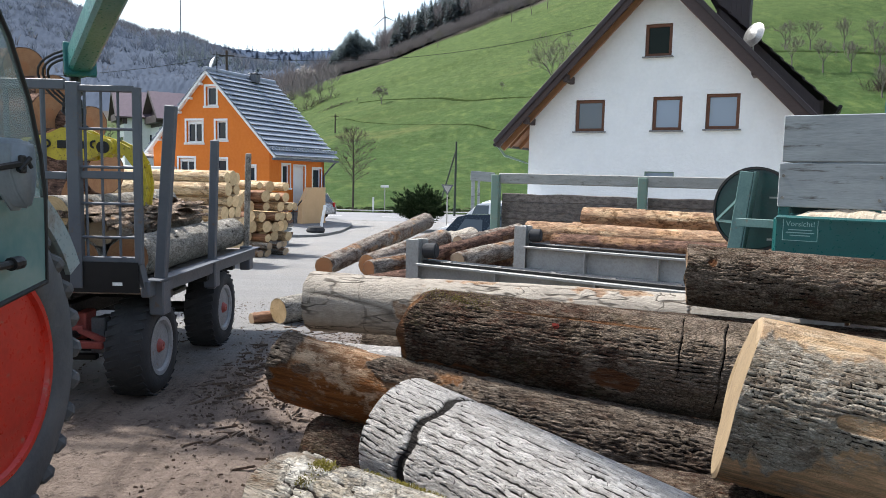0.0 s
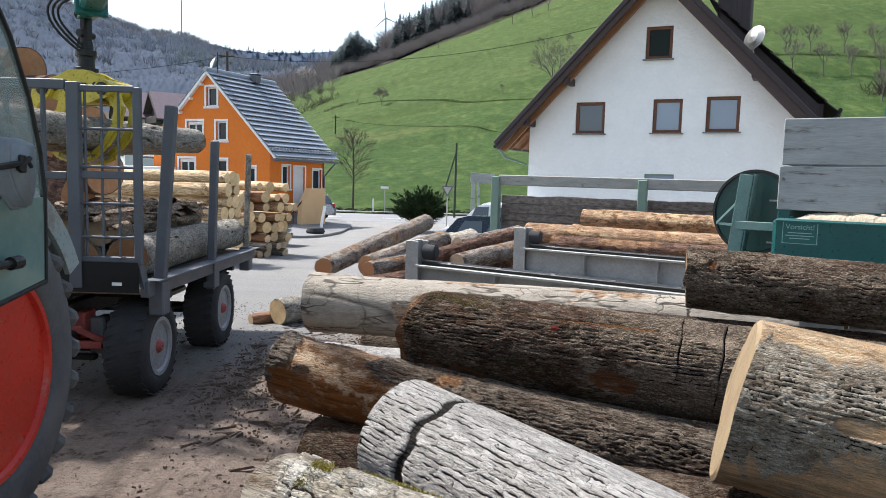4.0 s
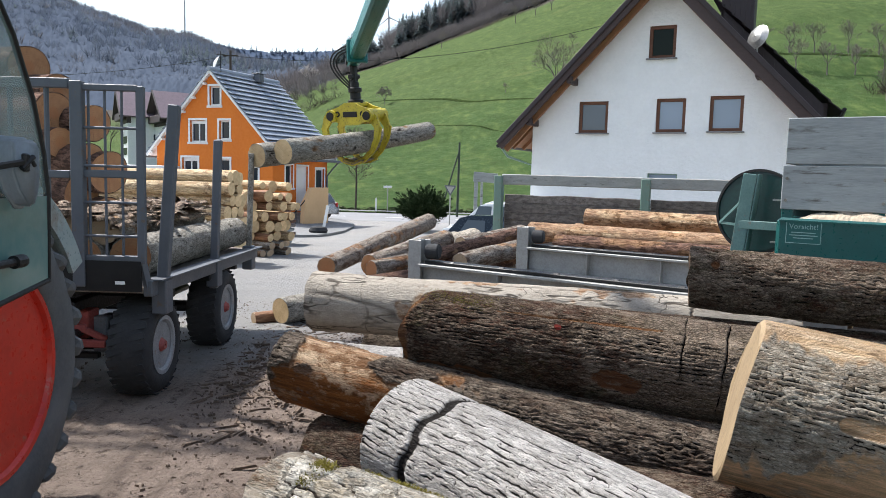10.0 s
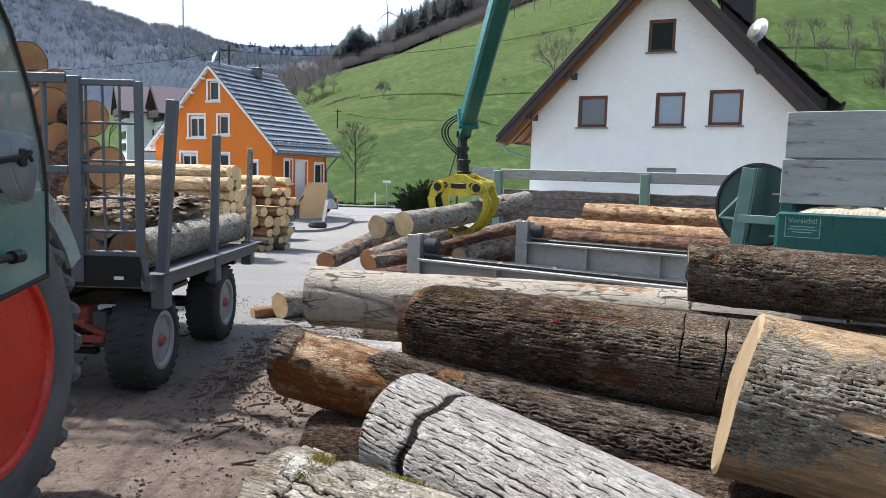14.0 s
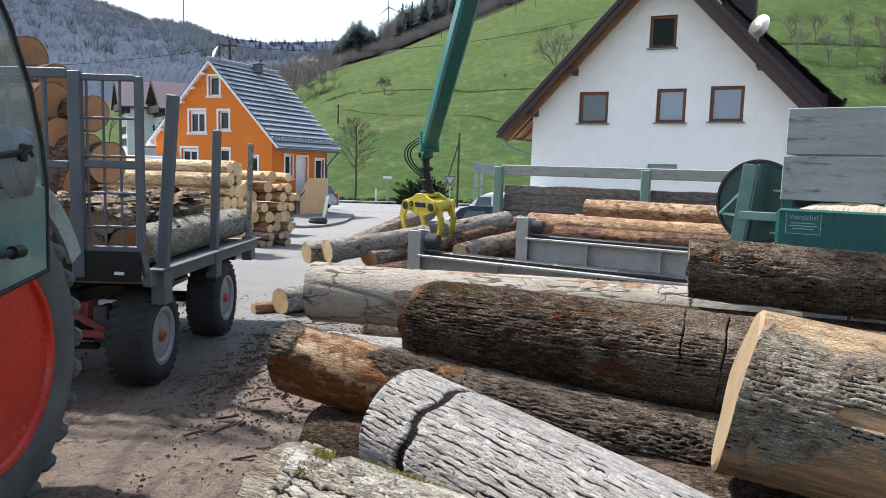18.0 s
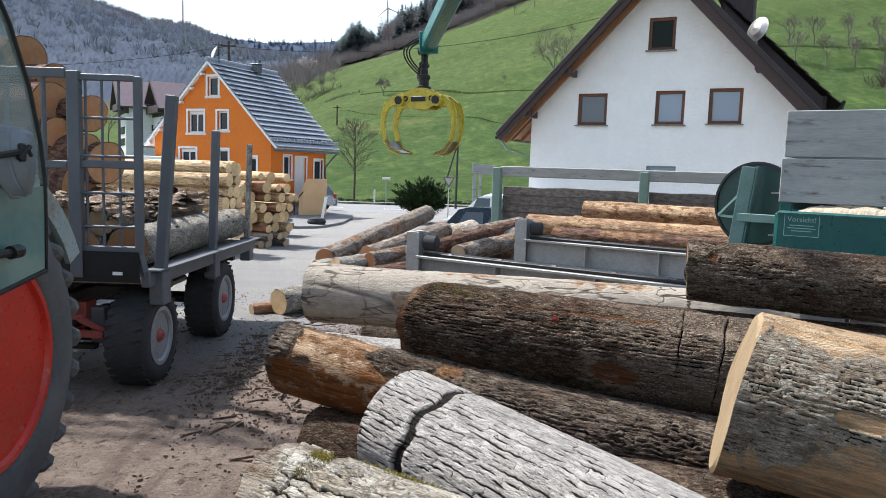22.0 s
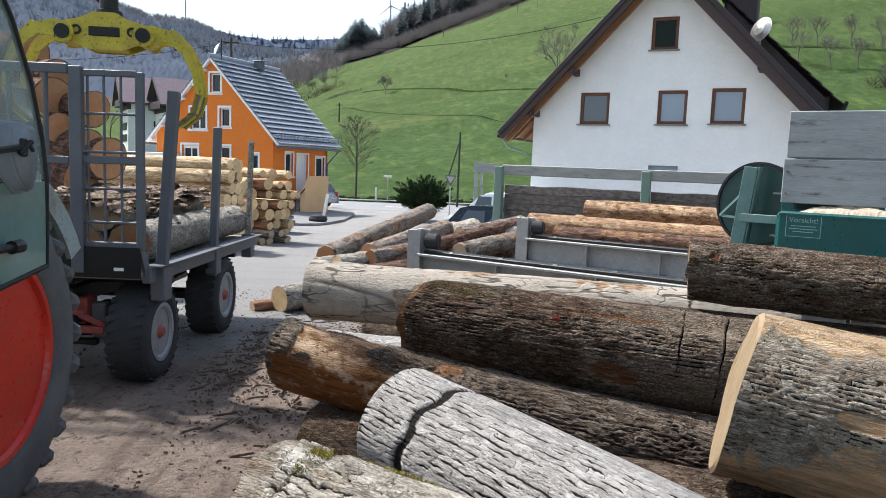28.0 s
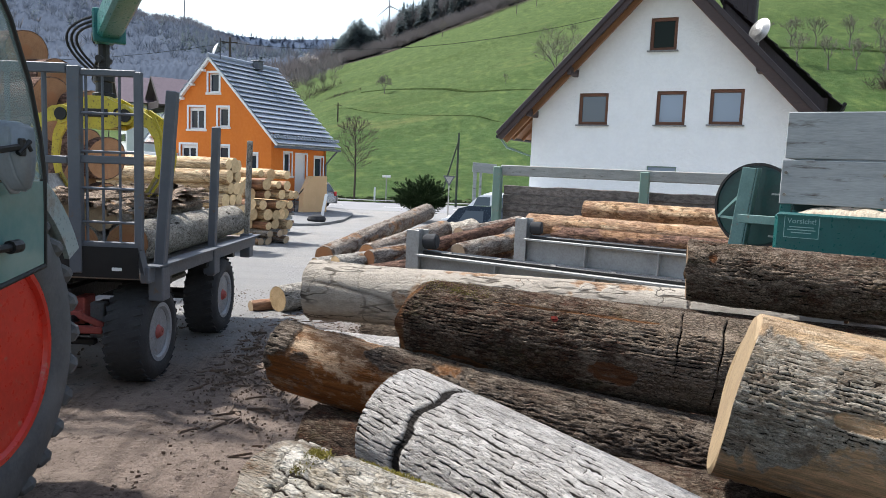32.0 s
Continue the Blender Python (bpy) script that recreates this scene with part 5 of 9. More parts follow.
    for k, (a, b, r0, r1, m) in enumerate(rows):
        log(a, b, r0, r1, 80 + k, m, END_FRESH, "orange-brown pine log on the deck" if m in (PEELED, BARK_PINE) else "red-brown pine log on the deck", MID, 48, 90, 0.010, (0.06, 0.12), strip=0.5, flaky=0.7)


mid_logs()


def stacks():
    """Two stacks of peeled logs beside the orange house."""
    rng = np.random.default_rng(3)
    for row in range(8):
        for k in range(4 if row < 6 else 3):
            r = rng.uniform(0.12, 0.165)
            y = 16.6 + 0.30 * k + 0.13 * (row % 2)
            x1 = -4.78 + rng.uniform(-0.12, 0.1) - (0.12 if row > 3 else 0)
            z = float(land(-6, y)) + 0.15 + 0.265 * row
            log((x1, y, z), (x1 - 4.2, y + 0.9, z + rng.uniform(-0.02, 0.02)), r, r * 1.06, 100 + row * 9 + k, PEELED, END_FRESH,
                "pale peeled log in a neat stack", "stack of long peeled logs", 28, 60, 0.010, (0.10, 0.2), strip=0.3, lump=0.08, oval=0.04, flaky=0.6)
    ax = Vector((0.87, -0.49, 0))
    for row in range(8):
        for k in range(5):
            r = rng.uniform(0.095, 0.172) if row > 1 else rng.uniform(0.08, 0.1)
            s = 0.34 * (k + 0.5 * (row % 2)) + rng.uniform(-0.08, 0.08)
            if (row == 7 and k in (1, 4)) or (row == 6 and k == 4):
                continue
            y, x = 19.3 + 0.87 * s, -5.02 + 0.49 * s
            o = rng.uniform(-0.3, 0.3) + (0.25 if row < 2 and k < 3 else 0)
            z = float(land(x, y)) + (0.10 + 0.2 * row if row < 2 else 0.52 + 0.272 * (row - 2)) + rng.uniform(-0.015, 0.015)
            e = Vector((x, y, z)) + ax * o
            log(e, e - ax * 2.4 + Vector((0, 0, rng.uniform(-0.03, 0.03))), r, r * rng.uniform(0.9, 1.1), 200 + row * 9 + k, BARK_SPRUCE if row < 2 else (PEELED if rng.random() < 0.7 else PEELED_RED), END_TAN if row < 2 else END_FRESH,
                "thin grey log under the stack" if row < 2 else "short peeled log in a stack", "stack of short peeled logs", 20, 8, 0.005, (0.12, 0.4), strip=0.4, oval=0.05)
    st = thing("board_stack", "stack of grey weathered boards beside the logs", "boards", Matrix.Translation((-5.55, 24.6, float(land(-5.55, 24.6)))))
    for k in range(9):
        bm = fresh()
        box(bm, (rng.uniform(-0.05, 0.05), 0, 0.06 + 0.14 * k), (0.55 + rng.uniform(-0.06, 0.06), 1.6, 0.09), Matrix.Rotation(rng.uniform(-0.1, 0.1), 4, "Z"), 0.01)
        part("board", bm, (WOOD_GREY, PLANK_DARK, BARK_RED)[k % 3], st)


stacks()

# ---- houses ----


def window_unit(house, m, w, h, frame_mat, pane_mat, sill_mat, depth=0.16, bar=0.075, mullion=False, shutter=False, label=""):
    """A recessed window in local XZ (origin at its lower left corner, outside towards -y): frame, pane and sill."""
    bm = fresh()
    y = depth
    for c, s in (((w / 2, y, bar / 2), (w, 0.07, bar)), ((w / 2, y, h - bar / 2), (w, 0.07, bar)), ((bar / 2, y, h / 2), (bar, 0.066, h)), ((w - bar / 2, y, h / 2), (bar, 0.066, h))):
        box(bm, c, s, None, 0.008)
    if mullion:
        box(bm, (w / 2, y - 0.004, h / 2), (bar * 0.9, 0.06, h), None, 0.006)
    fr = part("window", bm, frame_mat, house, label)
    fr.matrix_basis = m
    bm = fresh()
    box(bm, (w / 2, y + 0.02, h / 2), (w - bar, 0.012, h - bar))
    part("pane", bm, pane_mat, fr)
    bm = fresh()
    box(bm, (w / 2, y * 0.5 - 0.06, -0.022), (w + 0.14, y + 0.12, 0.045), None, 0.008)
    part("sill", bm, sill_mat, fr)
    if shutter:
        bm = fresh()
        box(bm, (w / 2, y - 0.03, h - 0.09), (w - 0.02, 0.06, 0.16), None, 0.01)
        part("shutter_box", bm, WHITE_PAINT, fr)
    return fr


def surround(house, m, w, h, material, b=0.11):
    bm = fresh()
    for c, s in (((w / 2, -0.012, h + b / 2), (w + 2 * b, 0.03, b)), ((-b / 2, -0.012, h / 2), (b, 0.03, h)), ((w + b / 2, -0.012, h / 2), (b, 0.03, h)), ((w / 2, -0.02, -b / 2), (w + 2 * b + 0.1, 0.05, b))):
        box(bm, c, s, None, 0.006)
    part("surround", bm, material, house).matrix_basis = m


def roof_side(house, name, p_eave, p_ridge, along, length, courses, material, thick=0.05, gap=0.075):
    """Courses of tiles from eave to ridge, each a slab that laps the one below."""
    e, r, d = Vector(p_eave), Vector(p_ridge), Vector(along).normalized()
    up = (r - e)
    n = d.cross(up).normalized()
    if n.z < 0:
        n = -n
    step = up / courses
    for k in range(courses):
        bm = fresh()
        a, b = e + step * k, e + step * (k + 1.12)
        lo, hi = n * (thick + gap), n * 0.03
        q = [a + lo, a + lo + d * length, b + hi, b + hi + d * length]
        base = [p - n * 0.035 for p in q]
        vs = [bm.verts.new(p) for p in q + base]
        for f in ((0, 1, 3, 2), (4, 5, 7, 6), (0, 1, 5, 4), (2, 3, 7, 6), (0, 2, 6, 4), (1, 3, 7, 5)):
            bm.faces.new([vs[i] for i in f])
        part("tile_course", bm, material, house)


def orange_house():
    # local frame: x along the front gable, y back along the ridge, origin under the front apex at ground level
    ax = math.atan2(0.39, 0.92)
    h = thing("house", "orange rendered gabled house with grey tiled roof", "house", Matrix.Translation((-11.75, 37.0, -0.98)) @ Matrix.Rotation(-ax, 4, "Z"))
    W, L, ZE, ZR = 3.62, 4.85, 4.08, 7.72
    wins = [(-1.42, 4.22, 0.98, 1.08, True), (0.42, 4.36, 0.62, 0.92, False), (-0.18, 6.02, 0.64, 0.94, False), (-1.95, 2.35, 1.0, 1.08, True), (0.40, 2.40, 0.66, 1.0, False), (2.30, 2.15, 0.46, 0.92, False)]
    bm = fresh()
    holed_wall(bm, [(-W, -0.5), (W, -0.5), (W, ZE), (0, ZR - 0.08), (-W, ZE)], [(x, z, x + w, z + hh) for x, z, w, hh, _ in wins], 0.3, Matrix.Identity(4))
    part("gable_wall", bm, ORANGE, h)
    for x, z, w, hh, mul in wins:
        m = pose(x, 0, z)
        window_unit(h, m, w, hh, WHITE_PAINT, PANE, WHITE_PAINT, 0.14, 0.07, mul, mul, "white framed window")
        surround(h, m, w, hh, WHITE_PAINT)
    # side wall towards the road
    side = [(0.75, 2.05, 0.62, 1.15), (1.75, 0.95, 0.95, 2.2), (3.45, 1.75, 0.8, 1.3)]
    bm = fresh()
    ms = Matrix.Translation((W, 0.3, 0)) @ Matrix.Rotation(radians(90), 4, "Z")
    holed_wall(bm, [(0, -0.5), (L - 0.3, -0.5), (L - 0.3, ZE), (0, ZE)], [(a, b, a + w, b + hh) for a, b, w, hh in side], 0.3, ms)
    part("side_wall", bm, ORANGE, h)
    for k, (a, b, w, hh) in enumerate(side):
        m = ms @ pose(a, 0, b)
        window_unit(h, m, w, hh, WHITE_PAINT, PANE if k != 1 else WHITE_PAINT, WHITE_PAINT, 0.12, 0.07, False, False, "white door with frame" if k == 1 else "white framed window")
        surround(h, m, w, hh, WHITE_PAINT, 0.09)
    bm = fresh()
    holed_wall(bm, [(-W, -0.5), (W, -0.5), (W, ZE), (0, ZR - 0.08), (-W, ZE)], [], 0.3, Matrix.Translation((0, L - 0.3, 0)))
    part("back_wall", bm, ORANGE, h)
    bm = fresh()
    box(bm, (-W + 0.15, L / 2, ZE / 2), (0.3, L - 0.6, ZE))
    part("far_wall", bm, ORANGE, h)
    # roof, 1 m of overhang at the eaves
    k = (ZR - ZE) / W
    for s in (1, -1):
        eave, ridge = (s * (W + 0.52), -0.26, ZE - 0.52 * k), (0, -0.26, ZR)
        roof_side(h, "roof", eave, ridge, (0, 1, 0), L + 0.8, 17, TILE_GREY)
        bm = fresh()
        beam(bm, (s * (W + 0.50), -0.22, ZE - 0.50 * k - 0.06), (0, -0.22, ZR - 0.06), 0.06, 0.12, 0.01)
        part("barge_board", bm, WHITE_PAINT, h)
        bm = fresh()
        beam(bm, (s * (W + 0.48), L / 2, ZE - 0.48 * k - 0.08), (s * 0.05, L / 2, ZR - 0.10), L + 0.38, 0.05, 0, (0, 0, 1))
        part("soffit", bm, WHITE_PAINT, h)
        bm = fresh()
        pipe(bm, [(s * (W + 0.57), -0.5, ZE - 0.62 * k), (s * (W + 0.57), L + 0.5, ZE - 0.62 * k)], 0.06, 8)
        part("gutter", bm, TRAILER_GREY, h)
    for j in range(6):
        bm = fresh()
        t = (j + 0.6) / 6.2
        x, z = -(W + 0.6) * (1 - t), ZE - 0.6 * k + (ZR - ZE + 0.6 * k) * t
        box(bm, (x, -0.1, z - 0.22), (0.14, 0.24, 0.12), None, 0.01)
        part("purlin_end", bm, WHITE_PAINT, h)
    bm = fresh()
    rod(bm, (0, -0.3, ZR + 0.08), (0, L + 0.55, ZR + 0.08), 0.12, 0.12, 8)
    part("ridge", bm, TILE_GREY, h)
    # snow guards along the eave
    for j in range(22):
        bm = fresh()
        box(bm, (W + 0.28, -0.3 + 0.28 * j, ZE - 0.28 * k + 0.17), (0.05, 0.2, 0.16), None, 0.01)
        part("snow_guard", bm, TILE_GREY, h)
    bm = fresh()
    pipe(bm, [(W + 0.57, L + 0.3, ZE - 0.62 * k), (W + 0.3, L + 0.1, ZE - 1.0), (W + 0.07, L - 0.1, ZE - 1.4), (W + 0.07, L - 0.1, -0.4)], 0.045, 8)
    part("downpipe", bm, TRAILER_GREY, h)
    bm = fresh()
    box(bm, (0.35, L * 0.66, ZR + 0.02), (0.4, 0.4, 0.4), None, 0.02)
    box(bm, (0.35, L * 0.66, ZR + 0.26), (0.55, 0.5, 0.05), None, 0.02)
    part("chimney", bm, TRAILER_GREY, h)
    bm = fresh()
    rod(bm, (0.1, 0.5, ZR), (0.1, 0.5, ZR + 1.0), 0.025)
    box(bm, (0.1, 0.5, ZR + 0.85), (0.5, 0.02, 0.02))
    part("aerial_mast", bm, BLACK_METAL, h)
    bm = fresh()
    lathe(bm, [(0.02, 0.10), (0.2, 0.06), (0.36, -0.03), (0.37, -0.03), (0.21, 0.04), (0.02, 0.07)], pose(-0.05, 0.3, ZR + 0.42, 70, 0, -50), 20)
    part("satellite_dish", bm, WHITE_PAINT, h)
    # entrance steps and peach side wall
    bm = fresh()
    slab(bm, [(0.75, -0.5), (3.0, -0.5), (3.0, 2.1), (1.5, 2.1), (0.9, 1.3)], 0.25, Matrix.Translation((W + 0.95, 0.3, 0)) @ Matrix.Rotation(radians(90), 4, "Z") @ Matrix.Rotation(radians(90), 4, "X"))
    part("entrance_wall", bm, PEACH, h)
    for j in range(5):
        bm = fresh()
        box(bm, (W + 0.42, 0.6 + 0.28 * j, 0.08 + 0.17 * j), (0.75, 0.3, 0.17), None, 0.01)
        part("step", bm, PAVING, h)
    bm = fresh()
    pipe(bm, [(W + 0.95, 0.5, 0.9), (W + 0.95, 2.0, 1.9), (W + 0.95, 3.0, 2.1)], 0.03)
    for yy, zz in ((0.6, 0.95), (1.3, 1.4), (2.0, 1.9)):
        rod(bm, (W + 0.95, yy, zz - 0.8), (W + 0.95, yy, zz), 0.02)
    part("handrail", bm, BLACK_METAL, h)
    # white carport behind
    p = thing("carport", "white timber carport beside the house", "carport", Matrix.Translation((-16.6, 38.0, -0.98)))
    for x in (-3.0, -1.0, 1.0):
        bm = fresh()
        box(bm, (x, 0, 1.35), (0.16, 0.16, 2.7), None, 0.01)
        part("post", bm, WHITE_PAINT, p)
        bm = fresh()
        beam(bm, (x, 0, 1.6), (x + 0.7, 0, 2.6), 0.1, 0.1)
        part("brace", bm, WHITE_PAINT, p)
    bm = fresh()
    box(bm, (-0.6, 0.8, 2.85), (7.0, 3.4, 0.28), None, 0.02)
    part("roof", bm, WHITE_PAINT, p)


def white_house():
    a = radians(26.5)
    h = thing("house", "white plastered gabled house with dark tiled roof", "house", Matrix.Translation((7.28, 25.75, -0.6)) @ Matrix.Rotation(-a, 4, "Z"))
    W, L, ZE, ZR, OV = 4.64, 9.0, 4.72, 9.55, 0.95
    wins = [(-2.90, 4.17, 1.06, 1.12), (-0.17, 4.19, 0.98, 1.15), (1.58, 4.22, 1.06, 1.17), (-0.53, 6.70, 0.90, 1.1)]
    bm = fresh()
    holed_wall(bm, [(-W, -0.5), (W, -0.5), (W, ZE - 0.1), (0, ZR - 0.12), (-W, ZE - 0.1)], [(x, z, x + w, z + hh) for x, z, w, hh in wins] + [(-0.35, 2.52, 0.65, 2.78)], 0.34, Matrix.Identity(4))
    part("gable_wall", bm, PLASTER, h)
    for k, (x, z, w, hh) in enumerate(wins):
        window_unit(h, pose(x, 0, z), w, hh, WOOD_BROWN, (PANE_SKY, PANE_LIT, PANE_LIT, PANE_GREEN)[k], STONE, 0.10, 0.11, False, False, "brown wooden window")
    window_unit(h, pose(-0.35, 0, 2.52), 1.0, 0.26, GREEN_OLD, PANE_LIT, STONE, 0.06, 0.04, False, False, "low cellar window")
    for x in (-W + 0.17, W - 0.17):
        bm = fresh()
        box(bm, (x, L / 2, ZE / 2 - 0.3), (0.34, L - 0.7, ZE - 0.2))
        part("side_wall", bm, PLASTER, h)
    bm = fresh()
    holed_wall(bm, [(-W, -0.5), (W, -0.5), (W, ZE - 0.1), (0, ZR - 0.12), (-W, ZE - 0.1)], [], 0.34, Matrix.Translation((0, L - 0.34, 0)))
    part("back_wall", bm, PLASTER, h)
    k = (ZR - ZE) / W
    for s in (1, -1):
        eave, ridge = (s * (W + OV), -0.95, ZE - OV * k), (0, -0.95, ZR)
        roof_side(h, "roof", eave, ridge, (0, 1, 0), L + 1.6, 24, TILE_DARK, 0.05, 0.03)
        bm = fresh()
        deep = 0.26 if s < 0 else 0.40
        beam(bm, (s * (W + OV - 0.02), -0.92, ZE - (OV - 0.02) * k - deep / 2), (0, -0.92, ZR - deep / 2), 0.07, deep, 0.01)
        part("barge_board", bm, BARGE, h)
        bm = fresh()
        beam(bm, (s * (W + OV - 0.12), -0.55, ZE - (OV - 0.12) * k - 0.34), (s * 0.05, -0.55, ZR - 0.39), 0.12, 0.20, 0.01)
        part("flying_rafter", bm, WOOD_SOFFIT, h)
        bm = fresh()
        beam(bm, (s * (W + OV + 0.04), -0.97, ZE - (OV + 0.04) * k + 0.06), (0, -0.97, ZR + 0.06), 0.10, 0.17, 0.02)
        part("verge_tiles", bm, TILE_DARK, h)
        bm = fresh()
        beam(bm, (s * (W + OV - 0.05), L / 2, ZE - (OV - 0.05) * k - 0.10), (s * 0.05, L / 2, ZR - 0.14), L + 1.4, 0.05)
        part("soffit", bm, WOOD_SOFFIT, h)
        for j in range(9):
            bm = fresh()
            y = 0.25 + j * 1.05
            beam(bm, (s * (W + OV - 0.1), y, ZE - (OV - 0.1) * k - 0.2), (s * W, y, ZE - 0.2), 0.1, 0.14)
            part("rafter_end", bm, WOOD_SOFFIT, h)
        for t in (0.06, 0.36, 0.985):
            bm = fresh()
            x, z = s * (W + 0.15) * (1 - t), ZE - 0.15 * k + (ZR - ZE) * t - 0.28
            box(bm, (x, -0.42, z - 0.04), (0.17, 0.9, 0.26), None, 0.02)
            part("purlin_end", bm, BARGE, h)
        bm = fresh()
        pipe(bm, [(s * (W + OV + 0.06), -0.9, ZE - OV * k - 0.08), (s * (W + OV + 0.06), L + 0.6, ZE - OV * k - 0.08)], 0.07, 8)
        part("gutter", bm, BLACK_METAL, h)
    bm = fresh()
    pipe(bm, [(-W - OV - 0.06, -0.6, ZE - OV * k - 0.1), (-W - OV + 0.1, -0.3, ZE - OV * k - 0.45), (-W - 0.08, 0.3, ZE - OV * k - 0.75), (-W - 0.08, 0.3, -0.3)], 0.05, 8)
    part("downpipe", bm, GREEN_OLD, h)
    bm = fresh()
    rod(bm, (0, -1.0, ZR + 0.1), (0, L + 0.7, ZR + 0.1), 0.13, 0.13, 8)
    part("ridge", bm, TILE_DARK, h)
    # clad chimney
    bm = fresh()
    box(bm, (1.95, 3.4, ZR - 1.35), (1.15, 0.9, 2.6), None, 0.02)
    ch = part("chimney", bm, WOOD_DARK, h)
    for j in range(6):
        bm = fresh()
        box(bm, (1.95 - 0.45 + 0.18 * j, 2.94, ZR - 1.35), (0.02, 0.03, 2.6))
        part("cladding_batten", bm, WOOD_DARK, ch)
    for zz, ex in ((ZR - 0.02, 0.12), (ZR + 0.14, 0.0), (ZR + 0.28, 0.2)):
        bm = fresh()
        box(bm, (1.95, 3.4, zz), (1.1 + ex, 0.95 + ex, 0.1), None, 0.02)
        part("chimney_cap", bm, BLACK_METAL, ch)
    # dormer on the right-hand slope
    x0, x1 = 1.6, W + 0.75
    zt = ZE + 1.35
    bm = fresh()
    slab(bm, [(x0, ZR - x0 * k - 0.2), (x0, ZR - x0 * k + 0.7), (x1 - 0.4, zt - 0.85), (x1 - 0.4, ZE - 1.7)], 0.25, Matrix.Translation((0, 2.2, 0)) @ Matrix.Rotation(radians(90), 4, "X"))
    d = part("dormer_cheek", bm, WOOD_DARK, h, "dark wood-clad dormer side")
    for j in range(9):
        bm = fresh()
        x = x0 + 0.3 + j * 0.36
        f = (x - x0) / (x1 - 0.4 - x0)
        top = (ZR - x0 * k + 0.7) * (1 - f) + (zt - 0.85) * f
        low = ZR - x * k
        box(bm, (x, 2.06, (top + low) / 2), (0.03, 0.03, max(top - low, 0.1)))
        part("cladding_batten", bm, WOOD_DARK, d)
    bm = fresh()
    box(bm, (x1 - 0.4, 5.2, ZE - 0.6), (0.2, 5.8, 2.4))
    part("dormer_front", bm, WOOD_DARK, h)
    roof_side(h, "dormer_roof", (x1 + 0.1, 1.85, zt - 1.1), (x0 - 0.4, 1.85, ZR - (x0 - 0.4) * k + 0.75), (0, 1, 0), 6.4, 12, TILE_DARK, 0.05, 0.03)
    bm = fresh()
    pipe(bm, [(x1 + 0.2, 1.8, zt - 1.02), (x1 + 0.2, 8.2, zt - 1.02)], 0.07, 8)
    part("gutter", bm, BLACK_METAL, h)
    bm = fresh()
    pipe(bm, [(x1 + 0.2, 1.9, zt - 1.05), (x1 + 0.05, 1.9, zt - 1.3), (x1 - 0.25, 1.95, zt - 1.35)], 0.04, 8)
    part("downpipe", bm, BLACK_METAL, h)
    # dish and its post
    bm = fresh()
    rod(bm, (2.8, 1.5, ZR - 2.8 * k), (2.8, 1.5, ZR - 2.8 * k + 0.8), 0.03)
    part("dish_post", bm, GALV, h)
    bm = fresh()
    lathe(bm, [(0.02, 0.12), (0.22, 0.08), (0.42, -0.02), (0.43, -0.02), (0.23, 0.05), (0.02, 0.09)], pose(2.8, 1.35, ZR - 2.8 * k + 0.85, 74, 0, -38), 32)
    part("satellite_dish", bm, DISH, h)


orange_house()
white_house()

# ---- trailer ----


